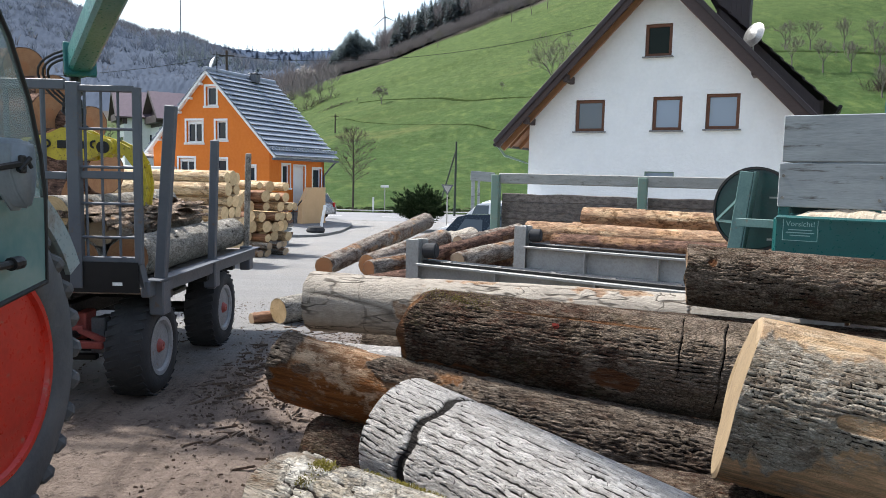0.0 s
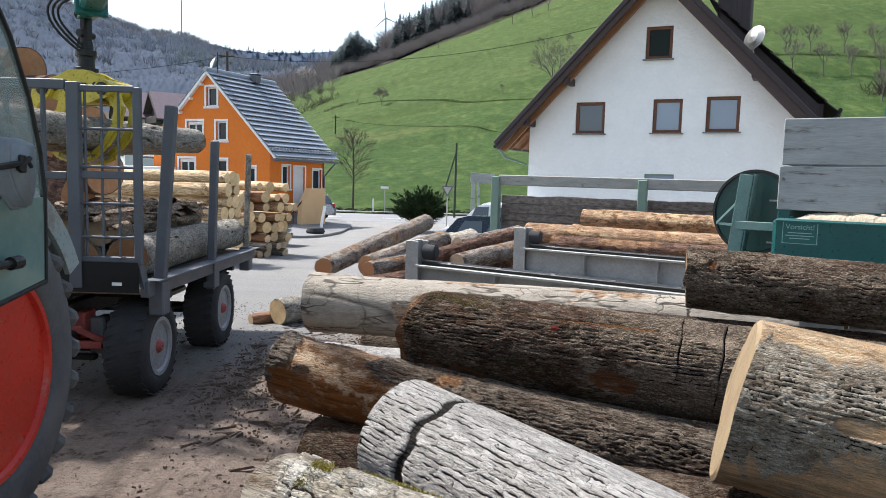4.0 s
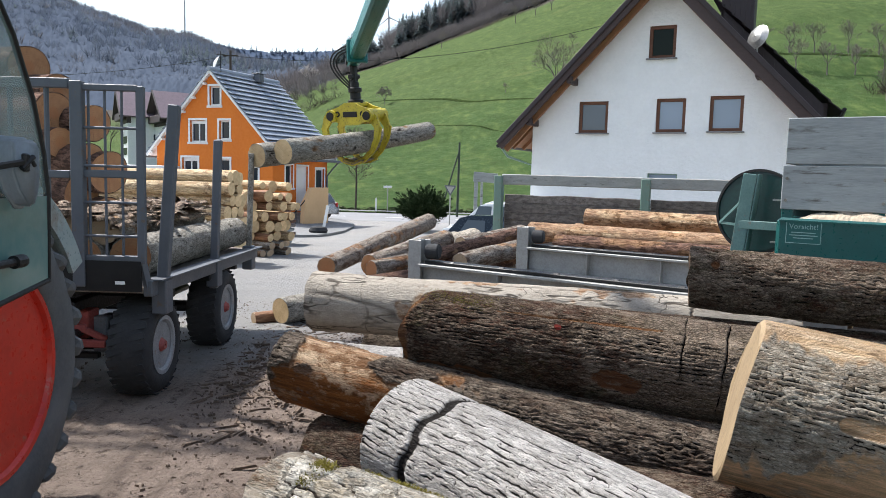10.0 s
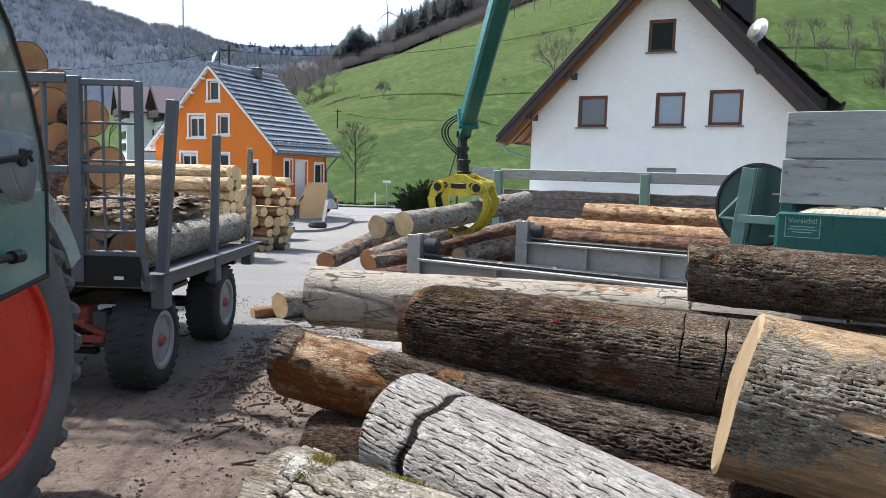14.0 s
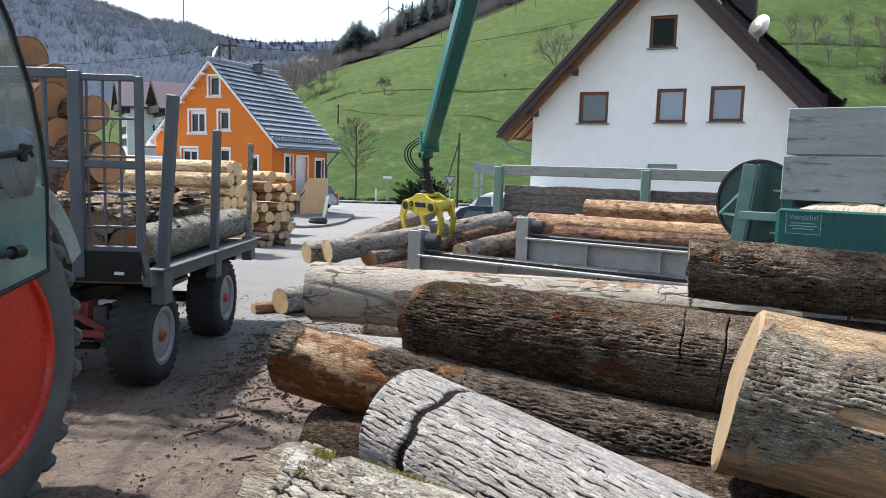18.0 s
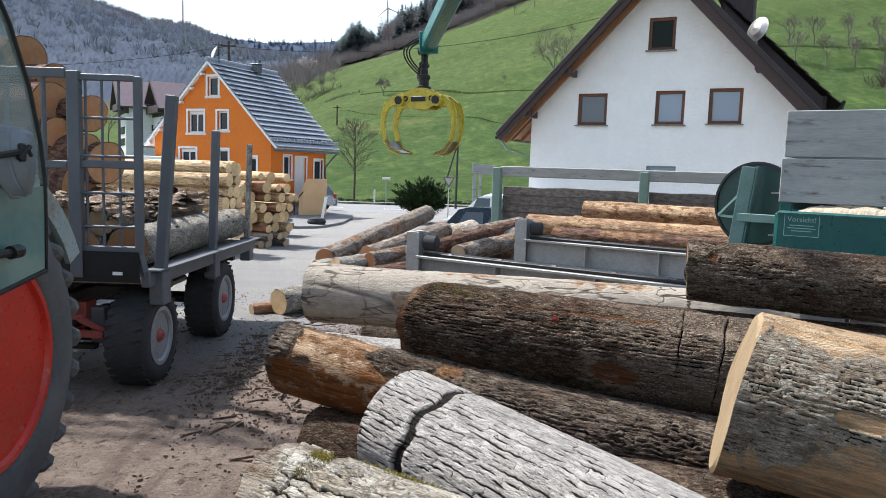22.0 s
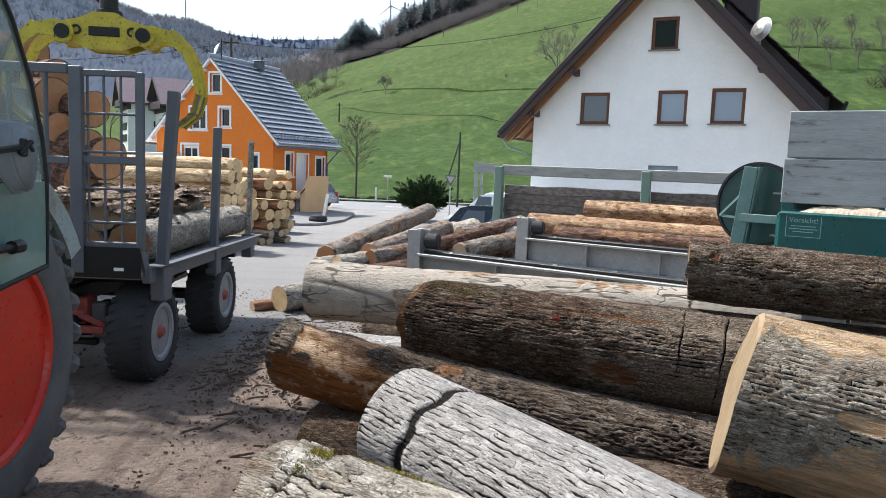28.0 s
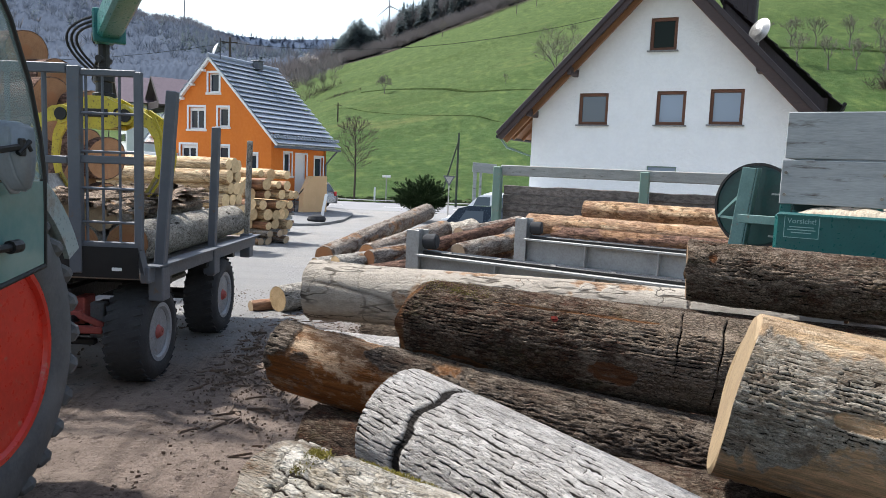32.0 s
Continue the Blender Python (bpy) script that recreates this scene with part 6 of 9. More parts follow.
def wheel(parent, x, y, z, r, w, rim_r, tyre_mat, rim_mat, hub_mat, lugs=0, dish=0.08, name="wheel"):
    """A wheel whose axle lies along X; its outer face looks to +X."""
    bm = fresh()
    m = pose(x, y, z, 0, 90, 0)
    s = r - rim_r
    prof = [(rim_r - 0.01, -w / 2 + 0.03), (rim_r + 0.25 * s, -w / 2), (rim_r + 0.7 * s, -w / 2 + 0.01), (r - 0.02, -w / 2 + 0.05), (r, -w / 4), (r + 0.004, 0), (r, w / 4),
            (r - 0.02, w / 2 - 0.05), (rim_r + 0.7 * s, w / 2 - 0.01), (rim_r + 0.25 * s, w / 2), (rim_r - 0.01, w / 2 - 0.03)]
    lathe(bm, prof, m, 56, True)
    ty = part(name, bm, tyre_mat, parent, smooth=True)
    if lugs:
        for k in range(lugs):
            for side in (-1, 1):
                bm = fresh()
                a = 360 / lugs * (k + (0.5 if side > 0 else 0))
                beam(bm, (side * w * 0.03, -0.03, 0.004), (side * w * 0.50, 0.10, -0.016), 0.115, 0.085, 0.03)
                bmesh.ops.transform(bm, matrix=pose(x, y, z, a, 0, 0) @ Matrix.Translation((0, 0, r - 0.045)), verts=bm.verts)
                part("tyre_lug", bm, tyre_mat, ty)
    else:
        for k in range(30):
            bm = fresh()
            for side in (-1, 1):
                beam(bm, (side * w * 0.06, 0, 0.001), (side * w * 0.43, 0.04 * side, -0.006), 0.056, 0.014, 0.004)
            bmesh.ops.transform(bm, matrix=pose(x, y, z, 12 * k, 0, 0) @ Matrix.Translation((0, 0, r - 0.004)), verts=bm.verts)
            part("tyre_lug", bm, tyre_mat, ty)
    bm = fresh()
    deep = [(rim_r, w / 2 - 0.035), (rim_r + 0.012, w / 2 - 0.01), (rim_r - 0.015, w / 2 - 0.012), (rim_r - 0.03, w / 2 - 0.04), (rim_r * 0.91, w / 2 - 0.045), (rim_r * 0.89, w / 2 - 0.075), (rim_r * 0.84, w / 2 - 0.08),
            (rim_r * 0.82, w / 2 - 0.16), (rim_r * 0.74, w / 2 - 0.19), (rim_r * 0.70, w / 2 - 0.26), (rim_r * 0.5, w / 2 - 0.33), (rim_r * 0.32, w / 2 - 0.34), (0.02, w / 2 - 0.34), (0.02, w / 2 - 0.38), (rim_r, -w / 2 + 0.1)]
    lathe(bm, deep if lugs else [(rim_r, w / 2 - 0.035), (rim_r + 0.012, w / 2 - 0.01), (rim_r - 0.02, w / 2 - 0.012), (rim_r - 0.04, w / 2 - 0.03), (rim_r * 0.86, w / 2 - 0.06), (rim_r * 0.80, w / 2 - dish - 0.05), (rim_r * 0.45, w / 2 - dish - 0.07),
               (rim_r * 0.32, w / 2 - dish - 0.04), (0.02, w / 2 - dish - 0.04), (0.02, w / 2 - dish - 0.12), (rim_r, -w / 2 + 0.1)], m, 48)
    rm = part("rim", bm, rim_mat, ty, smooth=False)
    bm = fresh()
    lathe(bm, [(rim_r * 0.30, w / 2 - dish - 0.05), (rim_r * 0.27, w / 2 - dish + 0.02), (rim_r * 0.15, w / 2 - dish + 0.06), (0.01, w / 2 - dish + 0.06), (0.01, w / 2 - dish - 0.05)], m, 20)
    part("hub", bm, hub_mat, ty)
    for k in range(6):
        bm = fresh()
        a = math.radians(60 * k + 15)
        rr = rim_r * 0.58
        rod(bm, (x + w / 2 - dish - 0.07, y + rr * math.cos(a), z + rr * math.sin(a)), (x + w / 2 - dish - 0.02, y + rr * math.cos(a), z + rr * math.sin(a)), 0.016, 0.016, 6)
        part("wheel_nut", bm, STEEL_WORN, ty)
    return ty


def trailer():
    t = thing("log_trailer", "grey flatbed timber trailer with stakes and headboard", "trailer", Matrix.Identity(4))
    bm = fresh()
    box(bm, (-3.42, 7.35, 0.93), (2.1, 3.2, 0.05), None, 0.005)
    part("bed", bm, PLANK_DARK, t)
    for x in (-2.33, -4.5):
        bm = fresh()
        beam(bm, (x, 5.72, 0.95), (x, 8.95, 0.91), 0.07, 0.13, 0.008)
        part("side_rail", bm, TRAILER_GREY, t)
        bm = fresh()
        beam(bm, (x + 0.04, 5.75, 1.015), (x + 0.04, 8.92, 0.975), 0.13, 0.012)
        part("rail_lip", bm, TRAILER_GREY, t)
    for y in (6.3, 7.3, 8.2, 8.85):
        bm = fresh()
        box(bm, (-3.42, y, 0.85), (2.16, 0.08, 0.12), None, 0.006)
        part("cross_member", bm, BLACK_METAL, t)
    for x in (-3.0, -3.8):
        bm = fresh()
        box(bm, (x, 7.3, 0.74), (0.1, 3.0, 0.14), None, 0.008)
        part("chassis_beam", bm, BLACK_METAL, t)
    # stakes along the side
    for a, b, w, mt in (((-2.30, 5.93, 0.80), (-2.19, 5.95, 2.40), 0.085, TRAILER_GREY), ((-2.34, 7.4, 0.70), (-2.30, 7.42, 2.19), 0.075, TRAILER_GREY), ((-2.36, 8.78, 0.78), (-2.33, 8.8, 2.10), 0.06, BARK_SPRUCE)):
        bm = fresh()
        beam(bm, a, b, w, w, 0.008, (0, 1, 0))
        part("stake", bm, mt, t)
        bm = fresh()
        box(bm, (a[0] + 0.005, a[1], 0.86), (0.12, 0.16, 0.28), None, 0.01)
        part("stake_pocket", bm, TRAILER_GREY, t)
    # headboard
    y = 5.7
    hb = fresh()
    box(hb, (-2.36, y, 1.83), (0.06, 0.05, 1.36), None, 0.006)
    head = part("headboard", hb, TRAILER_GREY, t, "barred steel headboard")
    for c, s in (((-2.84, y - 0.01, 1.75), (0.095, 0.07, 1.58)), ((-2.60, y, 2.495), (0.45, 0.045, 0.05)), ((-3.7, y, 2.52), (1.6, 0.06, 0.075)), ((-2.60, y, 1.84), (0.45, 0.045, 0.06)), ((-3.7, y, 1.83), (1.6, 0.05, 0.06)),
                 ((-2.60, y, 1.185), (0.45, 0.045, 0.05)), ((-3.7, y, 1.19), (1.6, 0.05, 0.06)), ((-4.48, y, 1.75), (0.1, 0.07, 1.58))):
        bm = fresh()
        box(bm, c, s, None, 0.006)
        part("headboard_bar", bm, TRAILER_GREY, head)
    for x in (-2.505, -2.635, -2.76, -3.08, -3.36, -3.62, -3.9, -4.2):
        bm = fresh()
        rod(bm, (x, y, 1.2), (x, y, 2.49), 0.011 if x > -2.8 else 0.02, None, 8)
        part("grille_bar", bm, TRAILER_GREY, head)
    for z in (2.19, 1.90, 1.62, 1.36):
        bm = fresh()
        rod(bm, (-2.80, y - 0.014, z), (-2.36, y - 0.014, z), 0.011, None, 8)
        part("grille_bar", bm, TRAILER_GREY, head)
    # skirt below the headboard
    bm = fresh()
    slab(bm, [(-2.36, 1.17), (-3.3, 1.17), (-3.3, 0.93), (-2.36, 0.93)], 0.02, Matrix.Translation((0, 5.68, 0)) @ Matrix.Rotation(radians(90), 4, "X"))
    part("skirt", bm, BLACK_METAL, t)
    bm = fresh()
    box(bm, (-2.52, 5.66, 1.0), (0.075, 0.006, 0.025))
    part("maker_plate", bm, WHITE_PAINT, t)
    bm = fresh()
    beam(bm, (-2.36, 5.70, 1.17), (-2.33, 5.76, 0.90), 0.04, 0.05)
    part("corner_gusset", bm, TRAILER_GREY, t)
    # running gear
    for yy in (6.08, 7.87):
        wheel(t, -2.50, yy, 0.42, 0.415, 0.34, 0.235, RUBBER, RIM_GREY, RED_OLD, 0, 0.06)
        wheel(t, -4.32, yy, 0.42, 0.415, 0.34, 0.235, RUBBER, RIM_GREY, RED_OLD, 0, 0.06)
        bm = fresh()
        rod(bm, (-4.2, yy, 0.42), (-2.6, yy, 0.42), 0.06)
        part("axle", bm, BLACK_METAL, t)
        for x in (-2.95, -3.85):
            bm = fresh()
            box(bm, (x, yy, 0.57), (0.12, 0.8, 0.07), None, 0.02)
            part("leaf_spring", bm, BLACK_METAL, t)
    bm = fresh()
    lathe(bm, [(0.1, 0), (0.42, 0), (0.42, 0.06), (0.1, 0.06)], pose(-3.42, 6.08, 0.62), 24)
    part("turntable", bm, RED_OLD, t)
    for pts in (((-3.05, 6.3, 0.5), (-3.3, 4.9, 0.5)), ((-3.8, 6.3, 0.5), (-3.5, 4.9, 0.5))):
        bm = fresh()
        beam(bm, *pts, 0.09, 0.1, 0.01)
        part("drawbar", bm, RED_OLD, t)
    for c, s, mt in (((-2.98, 5.95, 0.62), (0.22, 0.2, 0.22), RED_OLD), ((-2.82, 6.0, 0.52), (0.12, 0.1, 0.3), RIM_GREY), ((-3.3, 5.75, 0.40), (0.7, 0.05, 0.04), BLACK_METAL), ((-3.05, 5.9, 0.36), (0.5, 0.06, 0.05), BLACK_METAL)):
        bm = fresh()
        box(bm, c, s, None, 0.01)
        part("drawbar_bracket", bm, mt, t)
    for a, c, w in (((-3.10, 5.72, 0.72), (-2.72, 5.86, 0.50), 0.05), ((-3.15, 5.74, 0.50), (-2.72, 5.84, 0.47), 0.06), ((-3.10, 5.70, 0.60), (-2.86, 5.80, 0.62), 0.04)):
        bm = fresh()
        beam(bm, a, c, w, w, 0.008)
        part("steering_frame", bm, RED_OLD, t)
    bm = fresh()
    pipe(bm, [(-3.0, 5.9, 0.8), (-2.95, 5.5, 0.62), (-3.0, 5.2, 0.7), (-3.1, 4.9, 0.8)], 0.012)
    part("brake_hose", bm, BLACK_METAL, t)


trailer()
BARK_LOAD = bark("bark_brown_grey_flaking", (0.72, 0.62, 0.52), (0.34, 0.25, 0.185), (0.03, 0.022, 0.017), (0.66, 0.43, 0.26), (0.40, 0.23, 0.13), fine=60, bump=1.0, plates=30, long=0.35, width=0.14, crackle=0.7, tone=0.9)
LOAD = "logs lying on the trailer"
log((-2.58, 6.0, 1.165), (-2.55, 8.85, 1.15), 0.165, 0.165, 41, BARK_SPRUCE, END_ORANGE, "grey spruce log along the trailer's edge", LOAD, 72, 120, 0.008, (0.035, 0.07))
log((-2.95, 5.95, 1.15), (-2.92, 8.7, 1.15), 0.16, 0.16, 42, BARK_SPRUCE, END_ORANGE, "grey log on the trailer bed", LOAD, 48, 60, 0.008, (0.05, 0.09))
log((-3.30, 5.9, 1.15), (-3.28, 8.7, 1.15), 0.17, 0.17, 43, BARK_SPRUCE, END_ORANGE, "grey log on the trailer bed", LOAD, 48, 60, 0.008, (0.05, 0.09))
log((-3.66, 5.95, 1.14), (-3.66, 8.7, 1.14), 0.16, 0.16, 44, BARK_SPRUCE, END_ORANGE, "grey log on the trailer bed", LOAD, 48, 60, 0.008, (0.05, 0.09))
log((-4.05, 5.95, 1.14), (-4.05, 8.7, 1.14), 0.17, 0.17, 45, BARK_SPRUCE, END_ORANGE, "grey log on the trailer bed", LOAD, 40, 40, 0.008, (0.05, 0.09))


for k, (xa, xb, z, r) in enumerate(((-2.80, -2.86, 1.375, 0.115), (-3.08, -3.02, 1.40, 0.13), (-3.40, -3.36, 1.39, 0.12))):
    log((xa, 6.0 + 0.1 * k, z), (xb, 8.35 - 0.2 * k, z - 0.02), r, r * 0.9, 46 + k, BARK_LOAD, END_TAN, "brown log with loose bark on the trailer", LOAD, 90, 170, 0.016, (0.05, 0.1), flaky=1.0, strip=0.15, lump=0.08)


def loose_bark():
    """Curled flakes of bark heaped on the trailer."""
    rng = np.random.default_rng(8)
    verts, faces = [], []
    for k in range(360):
        x, y = rng.uniform(-3.5, -2.66), rng.uniform(5.95, 8.35)
        z = 1.47 + 0.06 * math.exp(-((x + 3.05) / 0.25) ** 2) - 0.5 * max(0, x + 2.8) + rng.uniform(-0.03, 0.035)
        L, w, c = rng.uniform(0.12, 0.60), rng.uniform(0.012, 0.065), rng.uniform(0.004, 0.02)
        q = Matrix.Translation((x, y, z)) @ Euler((rng.normal() * 0.09, rng.normal() * 0.25, rng.normal() * 0.4)).to_matrix().to_4x4()
        b = len(verts)
        for i in range(4):
            for u in (-1, 0, 1):
                jag = rng.uniform(-0.008, 0.008)
                for dz in (0, -0.012):
                    verts.append(tuple(q @ Vector((u * w + jag, (i / 3 - 0.5) * L + jag, c * (1 - u * u) + dz + rng.uniform(-0.006, 0.006)))))
        for i in range(3):
            for u in range(2):
                for s in (0, 1):
                    a0 = b + (i * 3 + u) * 2 + s
                    faces.append((a0, a0 + 2, a0 + 8, a0 + 6))
            for u in (0, 2):
                a0 = b + (i * 3 + u) * 2
                faces.append((a0, a0 + 1, a0 + 7, a0 + 6))
    ob = raw("loose_bark", verts, faces, BARK_FLAKE)
    tagged(ob, "heap of curled loose bark on the trailer load", "bark", kind="stuff")


BARK_FLAKE = bark("loose_bark_flakes", (0.80, 0.64, 0.49), (0.40, 0.25, 0.165), (0.03, 0.02, 0.014), (0.70, 0.47, 0.28), (0.40, 0.22, 0.12), fine=70, bump=0.9, plates=34, long=1.0, width=0.16, tone=1.0, rust=0.3, mottle=0.3)
loose_bark()

# ---- big logs stacked beyond the trailer ----
BIG = "stack of thick logs beyond the trailer"
BIG_ENDS = ((-5.97, 10.6, 3.27, 0.33), (-5.50, 10.5, 2.90, 0.30), (-5.42, 10.2, 2.60, 0.32), (-5.28, 10.1, 2.20, 0.235), (-4.98, 10.4, 2.50, 0.29), (-4.93, 10.15, 1.94, 0.29), (-4.72, 10.3, 1.80, 0.33), (-5.02, 10.1, 1.52, 0.28),
            (-5.70, 10.3, 2.10, 0.26), (-5.50, 10.5, 1.72, 0.30), (-5.75, 10.2, 1.50, 0.28), (-6.15, 10.5, 2.62, 0.30), (-6.2, 10.3, 1.95, 0.32), (-5.35, 10.4, 1.15, 0.30), (-4.75, 10.3, 1.22, 0.28), (-5.9, 10.4, 0.95, 0.30),
            (-5.2, 10.2, 0.62, 0.30), (-4.65, 10.2, 0.70, 0.27), (-5.8, 10.3, 0.33, 0.32), (-5.1, 10.3, 0.05, 0.30), (-4.55, 10.3, 0.12, 0.29), (-6.45, 10.3, 0.6, 0.32), (-6.5, 10.3, 1.3, 0.32))
for k, (x, y, z, r) in enumerate(BIG_ENDS):
    log((x, y, z), (x - 3.1, y + 1.4, z), r * 0.92, r * 0.88, 300 + k, BARK_RED, END_ORANGE, "thick log with an orange cut end", BIG, 44, 24, 0.010, (0.08, 0.2), oval=0.08, lump=0.09)

# ---- tractor ----


def tractor():
    t = thing("tractor", "green tractor with red wheel rims", "tractor", Matrix.Identity(4))
    wheel(t, -2.34, 3.44, 0.87, 0.845, 0.44, 0.52, RUBBER_DUSTY, RED, RED, 27, 0.16, "rear_wheel")
    wheel(t, -3.95, 3.44, 0.87, 0.845, 0.44, 0.52, RUBBER_DUSTY, RED, RED, 27, 0.16, "rear_wheel")
    # mudguard over the wheel; its inner side wall is black for the shade inside
    to_x = Matrix(((0, 0, 1, 0), (1, 0, 0, 0), (0, 1, 0, 0), (0, 0, 0, 1)))
    n = 20
    for r0, r1, x, w, mt, nm in ((1.0, 1.04, -2.45, 0.56, FENDER, "mudguard"), (0.66, 1.0, -2.66, 0.02, BLACK_METAL, "mudguard_shaded_wall"), (0.915, 1.0, -2.185, 0.03, FENDER, "mudguard_lip")):
        arc = [[(3.44 + r * math.cos(radians(26 + 116 * k / n)), 0.87 + r * math.sin(radians(26 + 116 * k / n))) for k in range(n + 1)] for r in (r0, r1)]
        bm = fresh()
        for k in range(n):
            slab(bm, [arc[0][k], arc[0][k + 1], arc[1][k + 1], arc[1][k]], w, Matrix.Translation((x, 0, 0)) @ to_x)
        bmesh.ops.remove_doubles(bm, verts=bm.verts, dist=0.0005)
        part(nm, bm, mt, t)
    # body behind the door
    bm = fresh()
    box(bm, (-3.1, 3.3, 1.62), (1.5, 1.7, 0.42), None, 0.12)
    part("cab_base", bm, TRACTOR_GREEN, t)
    bm = fresh()
    box(bm, (-3.1, 3.0, 1.0), (0.7, 2.4, 0.8), None, 0.08)
    part("transmission", bm, BLACK_METAL, t)
    bm = fresh()
    box(bm, (-3.1, 3.1, 3.0), (1.5, 1.6, 0.12), None, 0.05)
    part("cab_roof", bm, TRACTOR_GREEN, t)
    for x, y in ((-3.8, 2.4), (-3.8, 3.9)):
        bm = fresh()
        beam(bm, (x, y, 1.8), (x, y, 2.95), 0.07, 0.07, 0.01, (0, 1, 0))
        part("cab_post", bm, BLACK_METAL, t)
    # cab door, curved rear edge: outline in (y, z)
    door = [(2.6, 1.23), (3.52, 1.345), (3.53, 1.76), (3.50, 1.95), (3.42, 2.20), (3.28, 2.46), (3.10, 2.68), (2.95, 2.80), (2.6, 2.82)]
    bm = fresh()
    m = Matrix.Translation((-1.915, 0, 0)) @ Matrix(((0, 0, 1, 0), (1, 0, 0, 0), (0, 1, 0, 0), (0, 0, 0, 1)))
    slab(bm, [(2.6, 1.75)] + [(3.53, 1.76)] + door[3:], 0.012, m)
    d = part("cab_door", bm, CLEAR, t, "tinted glass cab door with black edge")
    d.visible_shadow = False
    bm = fresh()
    slab(bm, [(2.6, 1.24), (3.51, 1.35), (3.52, 1.75), (2.6, 1.745)], 0.012, m)
    lower = part("lower_glass", bm, DOOR_GLASS, d)
    bm = fresh()
    pipe(bm, [(-1.915, y, z) for y, z in door[:-1]], 0.016, 8)
    part("door_frame", bm, BLACK_METAL, d)
    bm = fresh()
    pipe(bm, [(-1.90, 2.75, 1.47), (-1.86, 2.95, 1.475), (-1.86, 3.17, 1.475)], 0.018, 8)
    rod(bm, (-1.86, 3.15, 1.475), (-1.86, 3.22, 1.475), 0.03, 0.03, 10)
    part("door_handle", bm, BLACK_METAL, d)
    # mirror on its bracket: a rounded housing
    bm = fresh()
    made = slab(bm, [(-0.085, 0.16), (-0.065, 0.195), (0.07, 0.19), (0.09, 0.16), (0.092, -0.04), (0.075, -0.15), (0.045, -0.215), (0.01, -0.215), (-0.05, -0.12), (-0.085, 0.0)], 0.11, pose(-1.80, 3.11, 1.868, 90, 0, 62) @ Matrix.Diagonal((0.70, 0.69, 0.9, 1)))
    bmesh.ops.bevel(bm, geom=[e for e in bm.edges if len(e.link_faces) == 2], offset=0.022, segments=3, affect="EDGES", clamp_overlap=True)
    mr = part("mirror", bm, MIRROR_SHELL, t, "rounded grey mirror housing", True)
    bm = fresh()
    box(bm, (-1.75, 3.07, 1.905), (0.02, 0.04, 0.075), None, 0.006)
    rod(bm, (-1.75, 3.04, 1.88), (-1.74, 3.11, 1.93), 0.011)
    rod(bm, (-1.75, 3.10, 1.93), (-1.74, 3.12, 1.89), 0.009)
    part("mirror_clamp", bm, BLACK_METAL, mr)
    bm = fresh()
    pipe(bm, [(-1.93, 2.85, 1.88), (-1.80, 2.95, 1.885), (-1.75, 3.05, 1.905)], 0.014)
    rod(bm, (-1.80, 3.09, 1.88), (-1.80, 3.09, 1.95), 0.022)
    part("mirror_bracket", bm, BLACK_METAL, mr)
    bm = fresh()
    lathe(bm, [(0.055, 0), (0.06, 0.04), (0.055, 0.11), (0.02, 0.14)], pose(-1.99, 3.22, 2.58), 16)
    part("beacon", bm, AMBER, t, "amber beacon", True)
    bm = fresh()
    beam(bm, (-2.0, 3.0, 2.55), (-1.99, 3.24, 2.575), 0.03, 0.03)
    part("beacon_bracket", bm, BLACK_METAL, t)
    for y in (1.1,):
        wheel(t, -2.5, y, 0.62, 0.6, 0.36, 0.34, RUBBER_DUSTY, RED, RED, 16, 0.1, "front_wheel")
        wheel(t, -3.8, y, 0.62, 0.6, 0.36, 0.34, RUBBER_DUSTY, RED, RED, 16, 0.1, "front_wheel")
    bm = fresh()
    box(bm, (-3.15, 1.2, 1.35), (0.8, 1.9, 0.6), None, 0.1)
    part("bonnet", bm, TRACTOR_GREEN, t)


# pale grey-green puts the sky's sheen into the mudguard's colour
FENDER = plain("mudguard_sky_sheen", (0.23, 0.30, 0.305), (0.30, 0.36, 0.36), 5, 0.35, 0, 0.05, spots=((0.20, 0.19, 0.17), 5.0, 0.5, 0.65))
# lower door glass: teal tint, with reflections put in as paler colour
DOOR_GLASS = plain("tinted_glass_reflecting", (0.09, 0.19, 0.18), (0.14, 0.235, 0.22), 2.0, 0.15, 0.0, 0.0, spots=((0.16, 0.2, 0.19), 3.0, 0.58, 0.8))
MIRROR_SHELL = plain("grey_mirror_shell", (0.20, 0.225, 0.25), (0.155, 0.175, 0.195), 6, 0.4, 0, 0.05)
tractor()

# ---- steel rails, saw and fence ----
U, V = Vector((0.83, -0.558, 0)), Vector((0.558, 0.83, 0))


def frame_at(p, z):
    m = Matrix((U, V, Vector((0, 0, 1)))).transposed().to_4x4()
    m.translation = (p[0], p[1], z)
    return m


